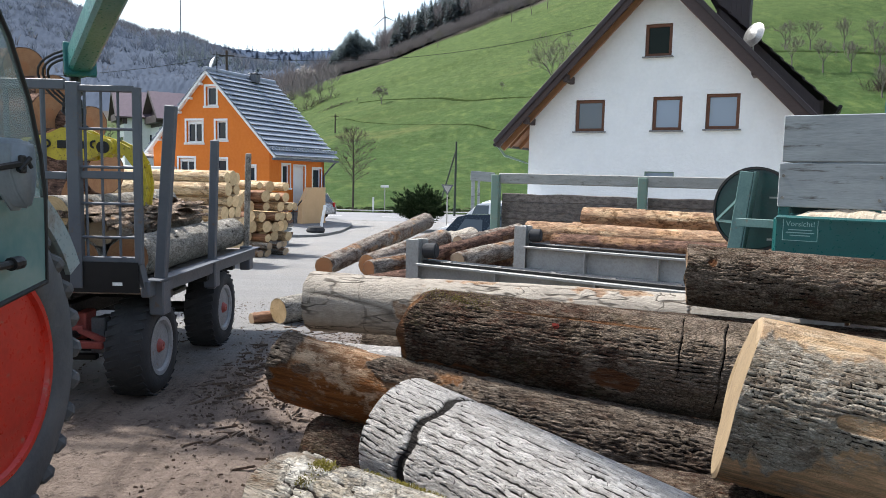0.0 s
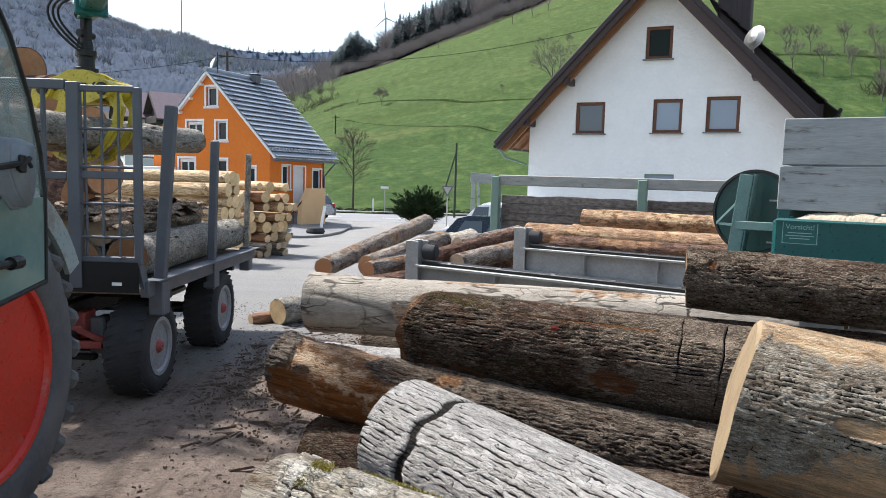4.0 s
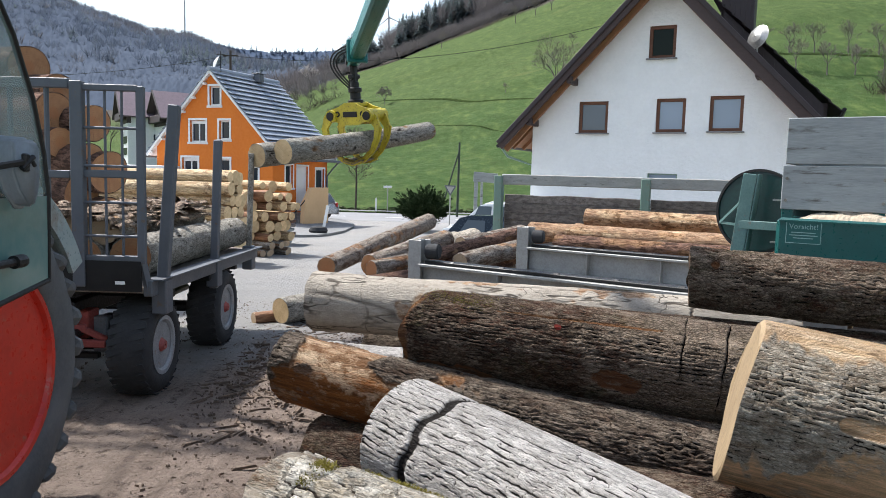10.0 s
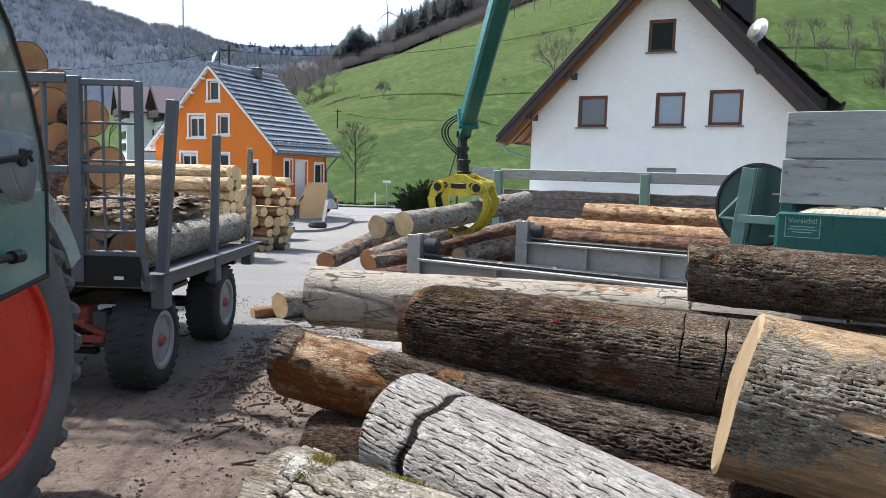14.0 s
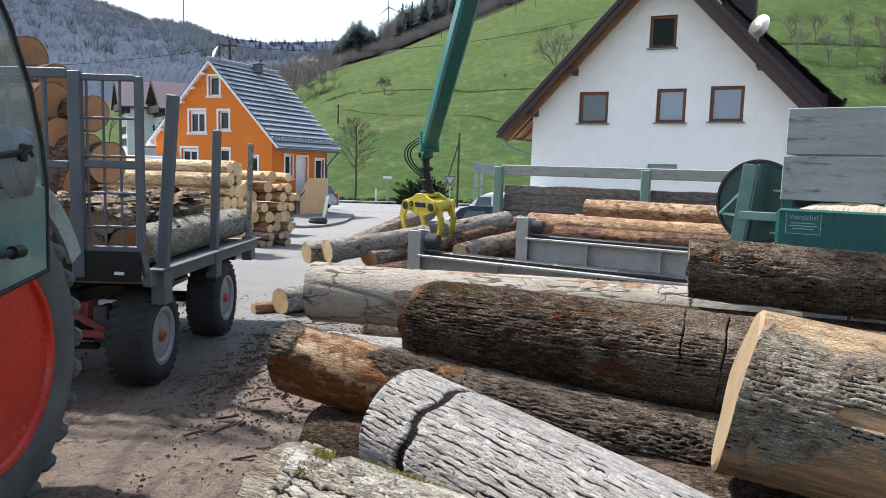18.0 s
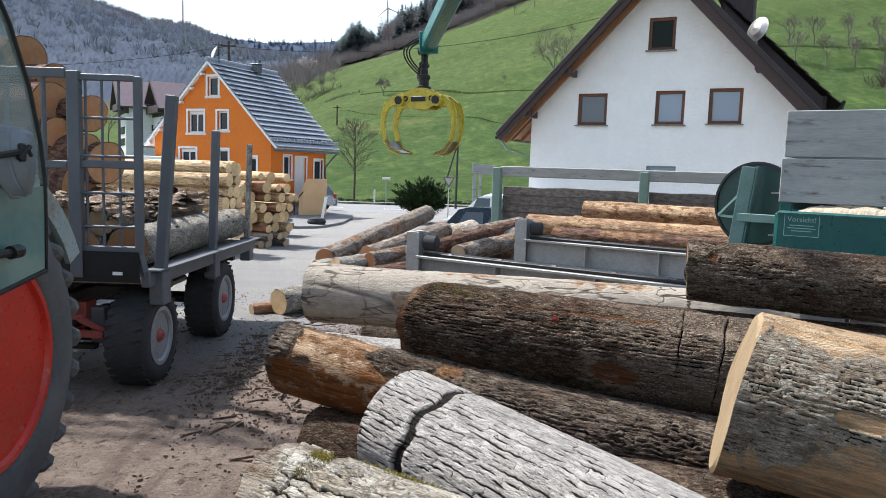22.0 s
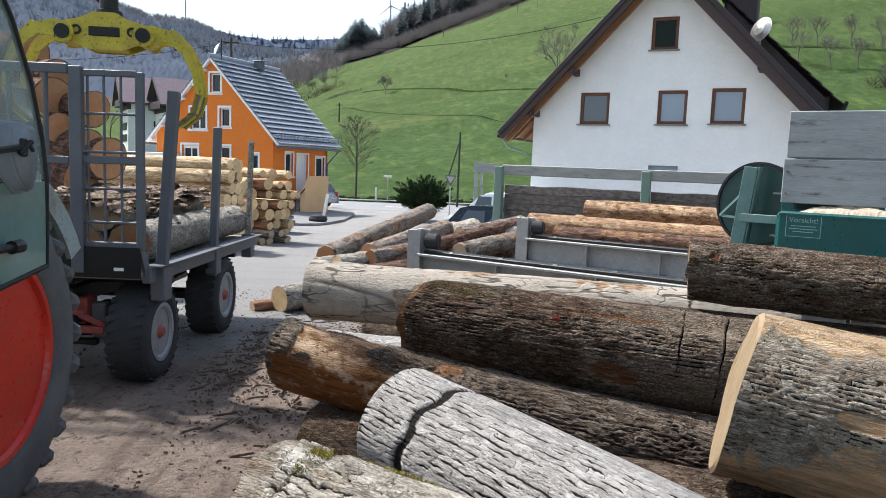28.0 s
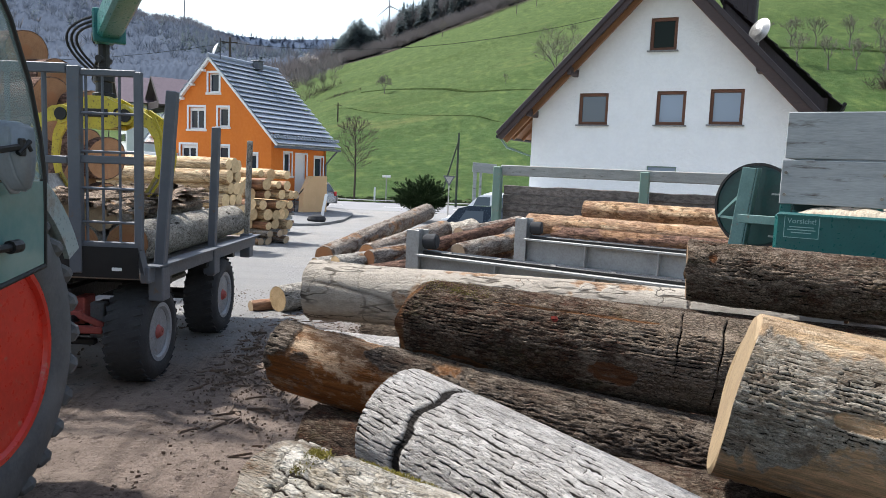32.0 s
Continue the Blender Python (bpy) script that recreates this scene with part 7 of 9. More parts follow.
def log_deck(x, y, z, length, label):
    d = thing("log_deck_rail", label, "steel rail", frame_at((x, y), 0), "steel rails of the log deck")
    bm = fresh()
    for c, s in (((length / 2, 0, z - 0.015), (length, 0.22, 0.03)), ((length / 2, 0, z - 0.165), (length, 0.024, 0.27)), ((length / 2, 0, z - 0.315), (length, 0.22, 0.03))):
        box(bm, c, s, None, 0.004)
    part("i_beam", bm, GALV, d)
    bm = fresh()
    box(bm, (length / 2, 0.02, z + 0.02), (length - 0.1, 0.15, 0.035), None, 0.006)
    part("chain_track", bm, BLACK_METAL, d)
    for k in range(int(length / 0.62)):
        bm = fresh()
        box(bm, (0.4 + 0.62 * k, -0.02, z + 0.03), (0.07, 0.04, 0.035), None, 0.01)
        part("chain_cleat", bm, BLACK_METAL, d)
    bm = fresh()
    for dy in (-0.09, 0.09):
        box(bm, (-0.06, dy, z / 2 + 0.13), (0.17, 0.014, z + 0.26), None, 0.003)
    box(bm, (-0.06, 0, z / 2 + 0.13), (0.012, 0.17, z + 0.26))
    part("end_post", bm, GALV, d)
    bm = fresh()
    rod(bm, (0.05, -0.02, z + 0.14), (0.2, 0.02, z + 0.14), 0.085, 0.085, 28)
    bmesh.ops.bevel(bm, geom=[e for e in bm.edges if len([f for f in e.link_faces if len(f.verts) > 4]) == 1], offset=0.015, segments=3, affect="EDGES")
    part("end_roller", bm, RUBBER, d)
    for k in (0.35, 0.9):
        bm = fresh()
        box(bm, (length * k, 0, (z - 0.33) / 2), (0.14, 0.14, z - 0.33), None, 0.004)
        part("leg", bm, GALV, d)
    for k in (0.24, 0.5, 0.75):
        bm = fresh()
        box(bm, (length * k, -0.06, z - 0.165), (0.012, 0.095, 0.27))
        part("stiffener", bm, GALV, d)


log_deck(-0.24, 8.2, 0.92, 4.2, "galvanised steel beam rail of the log deck")
log_deck(1.12, 9.8, 0.99, 3.6, "galvanised steel beam rail of the log deck")


def saw():
    s = thing("saw_machine", "teal sawmill machine with grey plank hopper", "machine", frame_at((3.72, 8.2), 0))
    for k, (z0, z1, x1) in enumerate(((1.635, 2.115, 1.02), (2.13, 2.63, 1.02))):
        for j, (a, b) in enumerate(((0.0 if k else -0.02, x1), (x1 + 0.012, 2.2))):
            bm = fresh()
            box(bm, ((a + b) / 2, 0, (z0 + z1) / 2), (b - a, 0.05, z1 - z0), None, 0.008)
            pl = part("plank", bm, WOOD_GREY, s)
            for px in (a + 0.05, b - 0.06):
                for pz in (z0 + 0.1, z1 - 0.14):
                    if k == 1:
                        continue
                    bm = fresh()
                    rod(bm, (px, -0.04, pz), (px, -0.02, pz), 0.018, 0.018, 8)
                    part("bolt", bm, STEEL_WORN, pl)
    for z0, z1 in ((1.635, 2.115), (2.13, 2.62)):
        bm = fresh()
        box(bm, (0.04, 0.9, (z0 + z1) / 2), (0.05, 1.72, z1 - z0), None, 0.008)
        part("plank", bm, WOOD_GREY, s)
        bm = fresh()
        box(bm, (1.1, 1.75, (z0 + z1) / 2), (2.2, 0.05, z1 - z0), None, 0.008)
        part("plank", bm, WOOD_GREY, s)
    for x in (0.05, 0.92, 2.0):
        bm = fresh()
        box(bm, (x, 0.03, 1.62), (0.12, 0.08, 0.30), None, 0.01)
        part("bracket", bm, TEAL, s)
    bm = fresh()
    box(bm, (1.20, 0.6, 1.0075), (2.46, 1.5, 1.075), None, 0.04)
    body = part("body", bm, TEAL, s, "teal painted sheet metal body")
    bm = fresh()
    box(bm, (1.20, -0.155, 1.515), (2.40, 0.02, 0.02))
    part("fold", bm, TEAL, body)
    bm = fresh()
    box(bm, (1.15, 0.52, 1.62), (2.2, 0.03, 0.22), None, 0.006)
    part("back_panel", bm, TEAL_DEEP, s)
    # sawdust heaped on the body under the planks
    rng = np.random.default_rng(53)
    nx, ny = 90, 16
    X, Y = np.meshgrid(np.linspace(0.10, 2.25, nx), np.linspace(-0.12, 0.5, ny))
    ridge_ = np.clip((X - 0.10) / 0.32, 0, 1) * np.clip((Y + 0.12) / 0.12, 0, 1) ** 0.6
    Z = 1.52 + 0.10 * ridge_ * (1 + 0.12 * np.sin(X * 9) + 0.1 * np.sin(X * 23 + 1)) + 0.003 * rng.standard_normal(X.shape)
    ii = (np.arange(ny - 1)[:, None] * nx + np.arange(nx - 1)[None, :]).ravel()
    raw("sawdust", np.stack([X, Y, Z], -1).reshape(-1, 3), np.stack([ii, ii + 1, ii + nx + 1, ii + nx], -1), SAWDUST, s)["label"] = "heap of pale sawdust"
    # warning label
    bm = fresh()
    box(bm, (0.25, -0.152, 1.40), (0.36, 0.004, 0.25))
    lab = part("label", bm, LABEL_TEAL, s, "warning label with pale lettering")
    bm = fresh()
    for c, q in (((0.25, -0.156, 1.52), (0.345, 0.003, 0.006)), ((0.25, -0.156, 1.28), (0.345, 0.003, 0.006)), ((0.08, -0.156, 1.40), (0.006, 0.003, 0.24)), ((0.42, -0.156, 1.40), (0.006, 0.003, 0.24)),
                 ((0.25, -0.156, 1.395), (0.24, 0.003, 0.009)), ((0.25, -0.156, 1.365), (0.28, 0.003, 0.009)), ((0.25, -0.156, 1.335), (0.2, 0.003, 0.009))):
        box(bm, c, q)
    part("label_print", bm, LABEL_INK, lab)
    cu = bpy.data.curves.new("warning_text", "FONT")
    cu.body, cu.size, cu.extrude, cu.align_x = "Vorsicht!", 0.078, 0.0015, "CENTER"
    tx = new("warning_text", cu)
    cu.materials.append(LABEL_INK)
    tx.parent, tx.matrix_basis = lab, pose(0.25, -0.157, 1.435, 90, 0, 0)
    # round belt housing with rim, and the leaning channel before it
    c = Vector((-0.36, 0.72, 1.57))
    bm = fresh()
    lathe(bm, [(0.02, -0.07), (0.47, -0.07), (0.50, -0.05), (0.50, 0.09), (0.47, 0.1), (0.02, 0.1)], Matrix.Translation(c) @ Matrix.Rotation(radians(90), 4, "X") @ Matrix.Rotation(radians(-12), 4, "Y"), 48)
    wh = part("belt_housing", bm, TEAL_DEEP, s, "round dark green belt housing")
    bm = fresh()
    lathe(bm, [(0.485, 0.085), (0.515, 0.085), (0.515, 0.11), (0.485, 0.11)], Matrix.Translation(c) @ Matrix.Rotation(radians(90), 4, "X") @ Matrix.Rotation(radians(-12), 4, "Y"), 48, True)
    part("housing_rim", bm, BLACK_METAL, wh)
    bm = fresh()
    for dx, w in ((0, 0.15),):
        beam(bm, (-0.64, 0.34, 0.0), (-0.43, 0.34, 2.02), w, 0.02, 0.004, (0, 1, 0))
    beam(bm, (-0.55, 0.44, 0.0), (-0.34, 0.44, 2.02), 0.02, 0.2, 0.004, (0, 1, 0))
    part("channel_post", bm, TEAL_FADED, s, "faded green leaning steel channel")
    bm = fresh()
    beam(bm, (-0.52, 0.36, 1.42), (0.1, 0.3, 1.42), 0.06, 0.1, 0.006)
    part("arm", bm, TEAL_FADED, s)
    bm = fresh()
    beam(bm, (-0.8, 0.6, 1.42), (-0.52, 0.42, 1.7), 0.02, 0.03)
    beam(bm, (-0.8, 0.6, 1.42), (-0.45, 0.45, 1.4), 0.02, 0.03)
    part("strut", bm, TEAL_FADED, s)
    for dz, w in ((1.72, 0.02), (1.22, 0.02), (1.05, 0.02)):
        bm = fresh()
        beam(bm, (-0.2, 0.55, dz), (0.3, 0.5, dz), 0.03, w)
        part("rod", bm, GALV, s)
    bm = fresh()
    box(bm, (1.05, 0.3, 2.72), (0.25, 0.2, 0.22), None, 0.02)
    part("bracket", bm, TEAL, s)
    for x in (0.0, 2.3):
        for y in (0.0, 1.2):
            bm = fresh()
            box(bm, (x, y, 0.24), (0.14, 0.14, 0.5))
            part("leg", bm, TEAL, s)


LABEL_TEAL = plain("label_teal", (0.006, 0.105, 0.10), (0.006, 0.085, 0.08), 4, 0.4, 0, 0)
LABEL_INK = plain("label_pale_ink", (0.26, 0.40, 0.38), (0.20, 0.33, 0.31), 8, 0.5, 0, 0)
saw()


RAIL_GREY = plain("weathered_green_grey_rail", (0.36, 0.365, 0.34), (0.25, 0.255, 0.235), 4, 0.8, 0.0, 0.4, stretch=(0.5, 2, 4), spots=((0.08, 0.07, 0.06), 5.0, 0.60, 0.72))


def fence():
    f = thing("plank_fence", "heavy fence of dark weathered planks and rail", "fence", Matrix.Identity(4))
    a, b = Vector((0.98, 15.05, 0)), Vector((7.2, 12.25, 0))
    d = (b - a).normalized()
    n = Vector((d.y, -d.x, 0))
    g = -0.22
    for s, mt in ((0.1, GREEN_OLD), (3.0, GREEN_OLD), (6.0, GREEN_OLD)):
        p = a + d * s
        bm = fresh()
        beam(bm, p + Vector((0, 0, g)) + n * 0.06, p + Vector((0, 0, 1.93)) + n * 0.06, 0.17, 0.16, 0.01, d)
        part("post", bm, mt, f, "green painted post")
    bm = fresh()
    beam(bm, a + d * 0.15 + Vector((0, 0, 1.86)), b + Vector((0, 0, 1.86)), 0.12, 0.21, 0.015)
    part("rail", bm, RAIL_GREY, f)
    z = 1.56
    for k, h in enumerate((0.17, 0.19, 0.16, 0.2, 0.18, 0.19, 0.17, 0.2, 0.18)):
        for s0, s1 in ((0.2, 2.92), (3.08, 5.95)):
            bm = fresh()
            q = -n * (0.08 + 0.014 * math.sin(5 * k + s0))
            at_, wide = [s0 + (s1 - s0) * i / 7 for i in range(8)], 0.045
            lift = [0.010 * math.sin(2.3 * i + 4 * k + s0) + 0.006 * math.sin(5.1 * i + k) for i in range(8)]
            drop = [0.010 * math.sin(2.3 * i + 4 * (k + 1) + s0) + 0.006 * math.sin(5.1 * i + k + 1) for i in range(8)]
            rows_ = [[bm.verts.new(a + d * at_[i] + q + n * e * wide + Vector((0, 0, zz))) for e, zz in ((1, z - 0.010 + lift[i]), (0.75, z + lift[i]), (-1, z + lift[i]), (-1, z - h + drop[i]), (0.75, z - h + 0.001 + drop[i]), (1, z - h + 0.010 + drop[i]))] for i in range(8)]
            for i in range(7):
                for e in range(6):
                    bm.faces.new((rows_[i][e], rows_[i + 1][e], rows_[i + 1][(e + 1) % 6], rows_[i][(e + 1) % 6]))
            bm.faces.new(rows_[0])
            bm.faces.new(rows_[-1])
            part("plank", bm, PLANK_DARK, f)
        z -= h
    # low gate frame at the end
    GATE_TOP = 2.06 - float(land(1.20, 31.0))
    gfr = thing("gate_frame", "small weathered wooden gate frame", "gate", Matrix.Translation((1.20, 31.0, float(land(1.20, 31.0)))))
    for x, w, top in ((0.0, 0.15, GATE_TOP), (0.24, 0.10, GATE_TOP - 0.08)):
        bm = fresh()
        box(bm, (x, 0, top / 2), (w, 0.14, top), None, 0.01)
        part("post", bm, WOOD_GREY, gfr)
    bm = fresh()
    beam(bm, (-0.12, -0.1, GATE_TOP - 0.16), (0.88, -0.1, GATE_TOP - 0.22), 0.06, 0.4, 0.01)
    part("top_board", bm, WOOD_GREY, gfr)
    bm = fresh()
    beam(bm, (0.04, 0, GATE_TOP - 1.6), (0.32, 0, GATE_TOP - 2.1), 0.08, 0.2, 0.01)
    part("brace", bm, PLANK_DARK, gfr)
    bm = fresh()
    beam(bm, (0.1, 0, GATE_TOP - 1.5), (0.80, 0, GATE_TOP - 1.3), 0.06, 0.08, 0.006)
    part("rail", bm, WOOD_GREY, gfr)


fence()

# ---- vehicles, plants and the distance ----


def car(name, label, at, paint, length=4.2, width=1.75, height=1.45, van=False):
    """A parked car along local Y, nose to -Y."""
    c = thing(name, label, "car", at)
    h = height
    hl = length / 2
    if van:
        low = [(-hl, 0.3), (hl, 0.3), (hl, 0.95), (hl - 0.05, 1.05), (-hl + 1.0, 1.05), (-hl + 0.1, 0.85), (-hl, 0.7)]
        top = [(-hl + 0.75, 1.03), (hl - 0.02, 1.03), (hl - 0.1, h - 0.1), (hl - 0.3, h), (-hl + 1.75, h), (-hl + 1.5, h - 0.08)]
    else:
        low = [(-hl, 0.32), (hl, 0.32), (hl + 0.02, 0.6), (hl - 0.08, 0.92), (hl - 0.4, 0.96), (-hl + 1.15, 0.95), (-hl + 0.25, 0.78), (-hl, 0.6)]
        top = [(-hl + 0.95, 0.93), (hl - 0.12, 0.93), (hl - 0.5, h - 0.08), (hl - 0.8, h), (-hl + 2.0, h), (-hl + 1.75, h - 0.06)]
    turn = Matrix(((0, 0, 1, 0), (1, 0, 0, 0), (0, 1, 0, 0), (0, 0, 0, 1)))
    bm = fresh()
    slab(bm, low, width, turn)
    bmesh.ops.bevel(bm, geom=list(bm.edges), offset=0.06, segments=2, affect="EDGES")
    part("body", bm, paint, c, smooth=False)
    bm = fresh()
    made = slab(bm, top, width - 0.12, turn)
    for v in made:
        v.co.x *= 1 - 0.16 * max(0, (v.co.z - 0.95) / (h - 0.95))
    bmesh.ops.bevel(bm, geom=list(bm.edges), offset=0.04, segments=2, affect="EDGES")
    part("cabin", bm, paint, c)
    # side and end glass, just proud of the cabin
    for s in (-1, 1):
        for y0, y1 in (((-hl + 1.45, -0.05), (0.05, 0.82), (0.88, hl - 0.45)) if not van else ((-hl + 1.15, -0.25), (-0.15, 0.5))):
            bm = fresh()
            z0, z1 = 0.95, h - 0.10
            xa, xb = (width / 2 - 0.055) * (1 - 0.16 * (z0 - 0.95) / (h - 0.95)), (width / 2 - 0.055) * (1 - 0.16 * (z1 - 0.95) / (h - 0.95))
            sl = 0.32 if y0 < -0.5 else 0.0
            sr = 0.25 if y1 > 0.5 else 0.0
            q = [(s * xa, y0, z0), (s * xa, y1, z0), (s * xb, y1 - sr, z1), (s * xb, y0 + sl, z1)]
            vs = [bm.verts.new(p) for p in q] + [bm.verts.new((p[0] - s * 0.02, p[1], p[2])) for p in q]
            for f in ((0, 1, 2, 3), (4, 5, 6, 7), (0, 1, 5, 4), (1, 2, 6, 5), (2, 3, 7, 6), (3, 0, 4, 7)):
                bm.faces.new([vs[i] for i in f])
            part("side_window", bm, CAR_GLASS, c)
    for (ya, za), (yb, zb) in (((-hl + 1.08, 0.99), (-hl + 1.70, h - 0.12)), ((hl - 0.16, 0.99), (hl - 0.46, h - 0.13))):
        o = -0.045 if ya < 0 else 0.045
        bm = fresh()
        w0, w1 = width / 2 - 0.2, width / 2 - 0.28
        q = [(-w0, ya + o, za), (w0, ya + o, za), (w1, yb + o, zb), (-w1, yb + o, zb)]
        vs = [bm.verts.new(p) for p in q] + [bm.verts.new((p[0], p[1] - o * 0.5, p[2])) for p in q]
        for f in ((0, 1, 2, 3), (4, 5, 6, 7), (0, 1, 5, 4), (1, 2, 6, 5), (2, 3, 7, 6), (3, 0, 4, 7)):
            bm.faces.new([vs[i] for i in f])
        part("windscreen" if ya < 0 else "rear_window", bm, CAR_GLASS, c)
    for s in (-1, 1):
        for y in (-hl + 0.8, hl - 0.8):
            bm = fresh()
            lathe(bm, [(0.18, -0.1), (0.29, -0.1), (0.31, -0.06), (0.31, 0.06), (0.29, 0.1), (0.18, 0.1)], pose(s * (width / 2 - 0.1), y, 0.31, 0, 90, 0), 24, True)
            wl_ = part("wheel", bm, RUBBER, c)
            bm = fresh()
            lathe(bm, [(0.02, 0.07), (0.18, 0.085), (0.185, -0.08), (0.02, -0.08)], pose(s * (width / 2 - 0.1), y, 0.31, 0, 90 * s, 0), 16)
            part("rim", bm, RIM_GREY, wl_)
        bm = fresh()
        box(bm, (s * (width / 2 - 0.12), hl - 0.02, 0.85), (0.18, 0.1, 0.26), None, 0.02)
        part("tail_lamp", bm, PINK_RED, c)
        bm = fresh()
        box(bm, (s * (width / 2 - 0.2), -hl + 0.08, 0.66), (0.3, 0.12, 0.14), None, 0.03)
        part("headlamp", bm, PANE_LIT, c)
        bm = fresh()
        box(bm, (s * (width / 2 + 0.08), -hl + 1.5, 1.0), (0.16, 0.08, 0.12), None, 0.03)
        part("wing_mirror", bm, paint, c)
    return c


def ground_at(x, y, turn=0.0, lift=0.016):
    return pose(x, y, float(land(x, y)) + lift, 0, 0, turn)


car("estate_car", "dark blue estate car parked behind the logs", ground_at(2.12, 22.0, 80), CAR_BLUE)
car("van", "white van parked by the fence", ground_at(2.05, 27.8, -102), CAR_WHITE, 4.4, 1.85, 1.85, True)
car("small_car", "silver hatchback parked beside the orange house", ground_at(-8.7, 44.9, -118), CAR_SILVER, 3.9, 1.7, 1.55)


def limbs(bm, p, d, length, r, level, rng, spread=0.75, up=0.15, least=0.0):
    """Bare branches, forked again and again."""
    q = p + d * length
    bend = Vector((rng.normal() * 0.08, rng.normal() * 0.08, rng.normal() * 0.05)) * length
    pipe(bm, [p, (p + q) / 2 + bend, q], [r, r * 0.8, r * 0.55], 5 if level > 1 else 3)
    if level <= 0:
        return
    for _ in range(3 if level > 1 else 4):
        n = Vector((rng.normal(), rng.normal(), rng.normal() * 0.7)).normalized()
        dd = (d + n * spread + Vector((0, 0, up))).normalized()
        s = rng.uniform(0.45, 1.0)
        limbs(bm, p + d * length * s + bend * (1 - abs(2 * s - 1)), dd, length * rng.uniform(0.55, 0.8), max(r * 0.5, least), level - 1, rng, spread, up, least)


def bare_tree(x, y, height, seed, label="leafless young tree on the meadow", trunk=0.35, level=4, spread=0.75, group="", up=0.15, least=0.0, bark_=None):
    rng = np.random.default_rng(seed)
    t = thing("tree", label, "tree", ground_at(x, y), group)
    bm = fresh()
    ht = height * trunk
    pipe(bm, [(0, 0, -0.2), (0.02 * height, 0, ht * 0.5), (0, 0.01 * height, ht)], [height * 0.022, height * 0.017, height * 0.014], 7)
    part("trunk", bm, bark_ or TWIG, t)
    bm = fresh()
    for k in range(5):
        a = 2 * math.pi * k / 5 + rng.uniform(0, 1)
        d = Vector((math.cos(a) * 0.6, math.sin(a) * 0.6, rng.uniform(0.7, 1.1))).normalized()
        limbs(bm, Vector((0, 0.01 * height, ht * rng.uniform(0.8, 1.0))), d, height * 0.27, height * 0.008, level - 1, rng, spread, up, least)
    part("crown", bm, bark_ or TWIG, t)
    return t


def leader_tree(x, y, height, seed, label):
    """A young tree with a straight leader and rising side branches in an egg-shaped crown."""
    rng = np.random.default_rng(seed)
    t = thing("tree", label, "tree", ground_at(x, y))
    bm = fresh()
    pipe(bm, [(0, 0, -0.2), (0.04, 0, height * 0.4), (0.0, 0.03, height * 0.75), (0.03, 0, height)], [0.085, 0.065, 0.032, 0.006], 7)
    part("trunk", bm, TWIG, t)
    bm = fresh()
    for k in range(34):
        e = 0.34 + 0.58 * k / 33
        a = 2.4 * k + rng.uniform(-0.3, 0.3)
        reach = height * 0.23 * math.sin(math.pi * min(1.0, (1.02 - e) / 0.86)) ** 0.8
        d = Vector((math.cos(a), math.sin(a), rng.uniform(0.75, 1.2))).normalized()
        limbs(bm, Vector((0.02, 0.01, height * e)), d, reach * 0.75, 0.018, 3, rng, 0.6, 0.15, 0.006)
    part("crown", bm, TWIG, t)
    return t


leader_tree(-6.75, 54.6, 5.9, 1, "small leafless roadside tree")
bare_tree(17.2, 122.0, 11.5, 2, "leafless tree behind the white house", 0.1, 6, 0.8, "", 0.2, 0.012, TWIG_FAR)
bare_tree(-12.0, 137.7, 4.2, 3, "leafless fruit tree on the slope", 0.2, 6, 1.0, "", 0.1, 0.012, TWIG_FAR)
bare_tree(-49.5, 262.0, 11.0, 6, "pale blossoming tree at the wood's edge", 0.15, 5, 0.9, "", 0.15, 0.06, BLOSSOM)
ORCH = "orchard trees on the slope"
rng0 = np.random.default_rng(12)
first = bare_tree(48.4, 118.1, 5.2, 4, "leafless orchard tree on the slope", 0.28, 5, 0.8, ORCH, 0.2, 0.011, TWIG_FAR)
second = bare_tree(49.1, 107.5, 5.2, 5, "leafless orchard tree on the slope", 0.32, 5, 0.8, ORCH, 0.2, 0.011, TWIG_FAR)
for k, (x, y) in enumerate(((52.9, 105.9), (56.5, 105.4), (63.0, 111.3), (55.2, 114.9), (59.6, 113.4), (60.5, 105.2), (65.0, 104.6), (67.2, 110.0), (71.5, 108.5), (69.8, 104.0), (45.0, 119.5), (52.0, 116.2))):
    copy_thing(first if k % 2 else second, ground_at(x, y, rng0.uniform(0, 360)))
for k in range(20):
    x = 18 + 4.6 * k + rng0.uniform(-1, 1)
    y = 206.0 + rng0.uniform(-2, 2)
    copy_thing(first if k % 2 else second, ground_at(x, y, rng0.uniform(0, 360)))
for k, (x, y, sc) in enumerate(((-2.8, 212, 1.0), (24, 150, 0.6), (9.5, 128, 0.35), (-28.4, 167.7, 0.8), (-25.8, 167.1, 0.6), (-31.0, 166.0, 0.9), (-35, 168, 1.2), (-39, 180, 1.2), (54.8, 94.3, 0.9), (57.5, 95.0, 0.8))):
    copy_thing(first if k % 2 else second, ground_at(x, y, 60 * k)).scale = (sc, sc, sc)


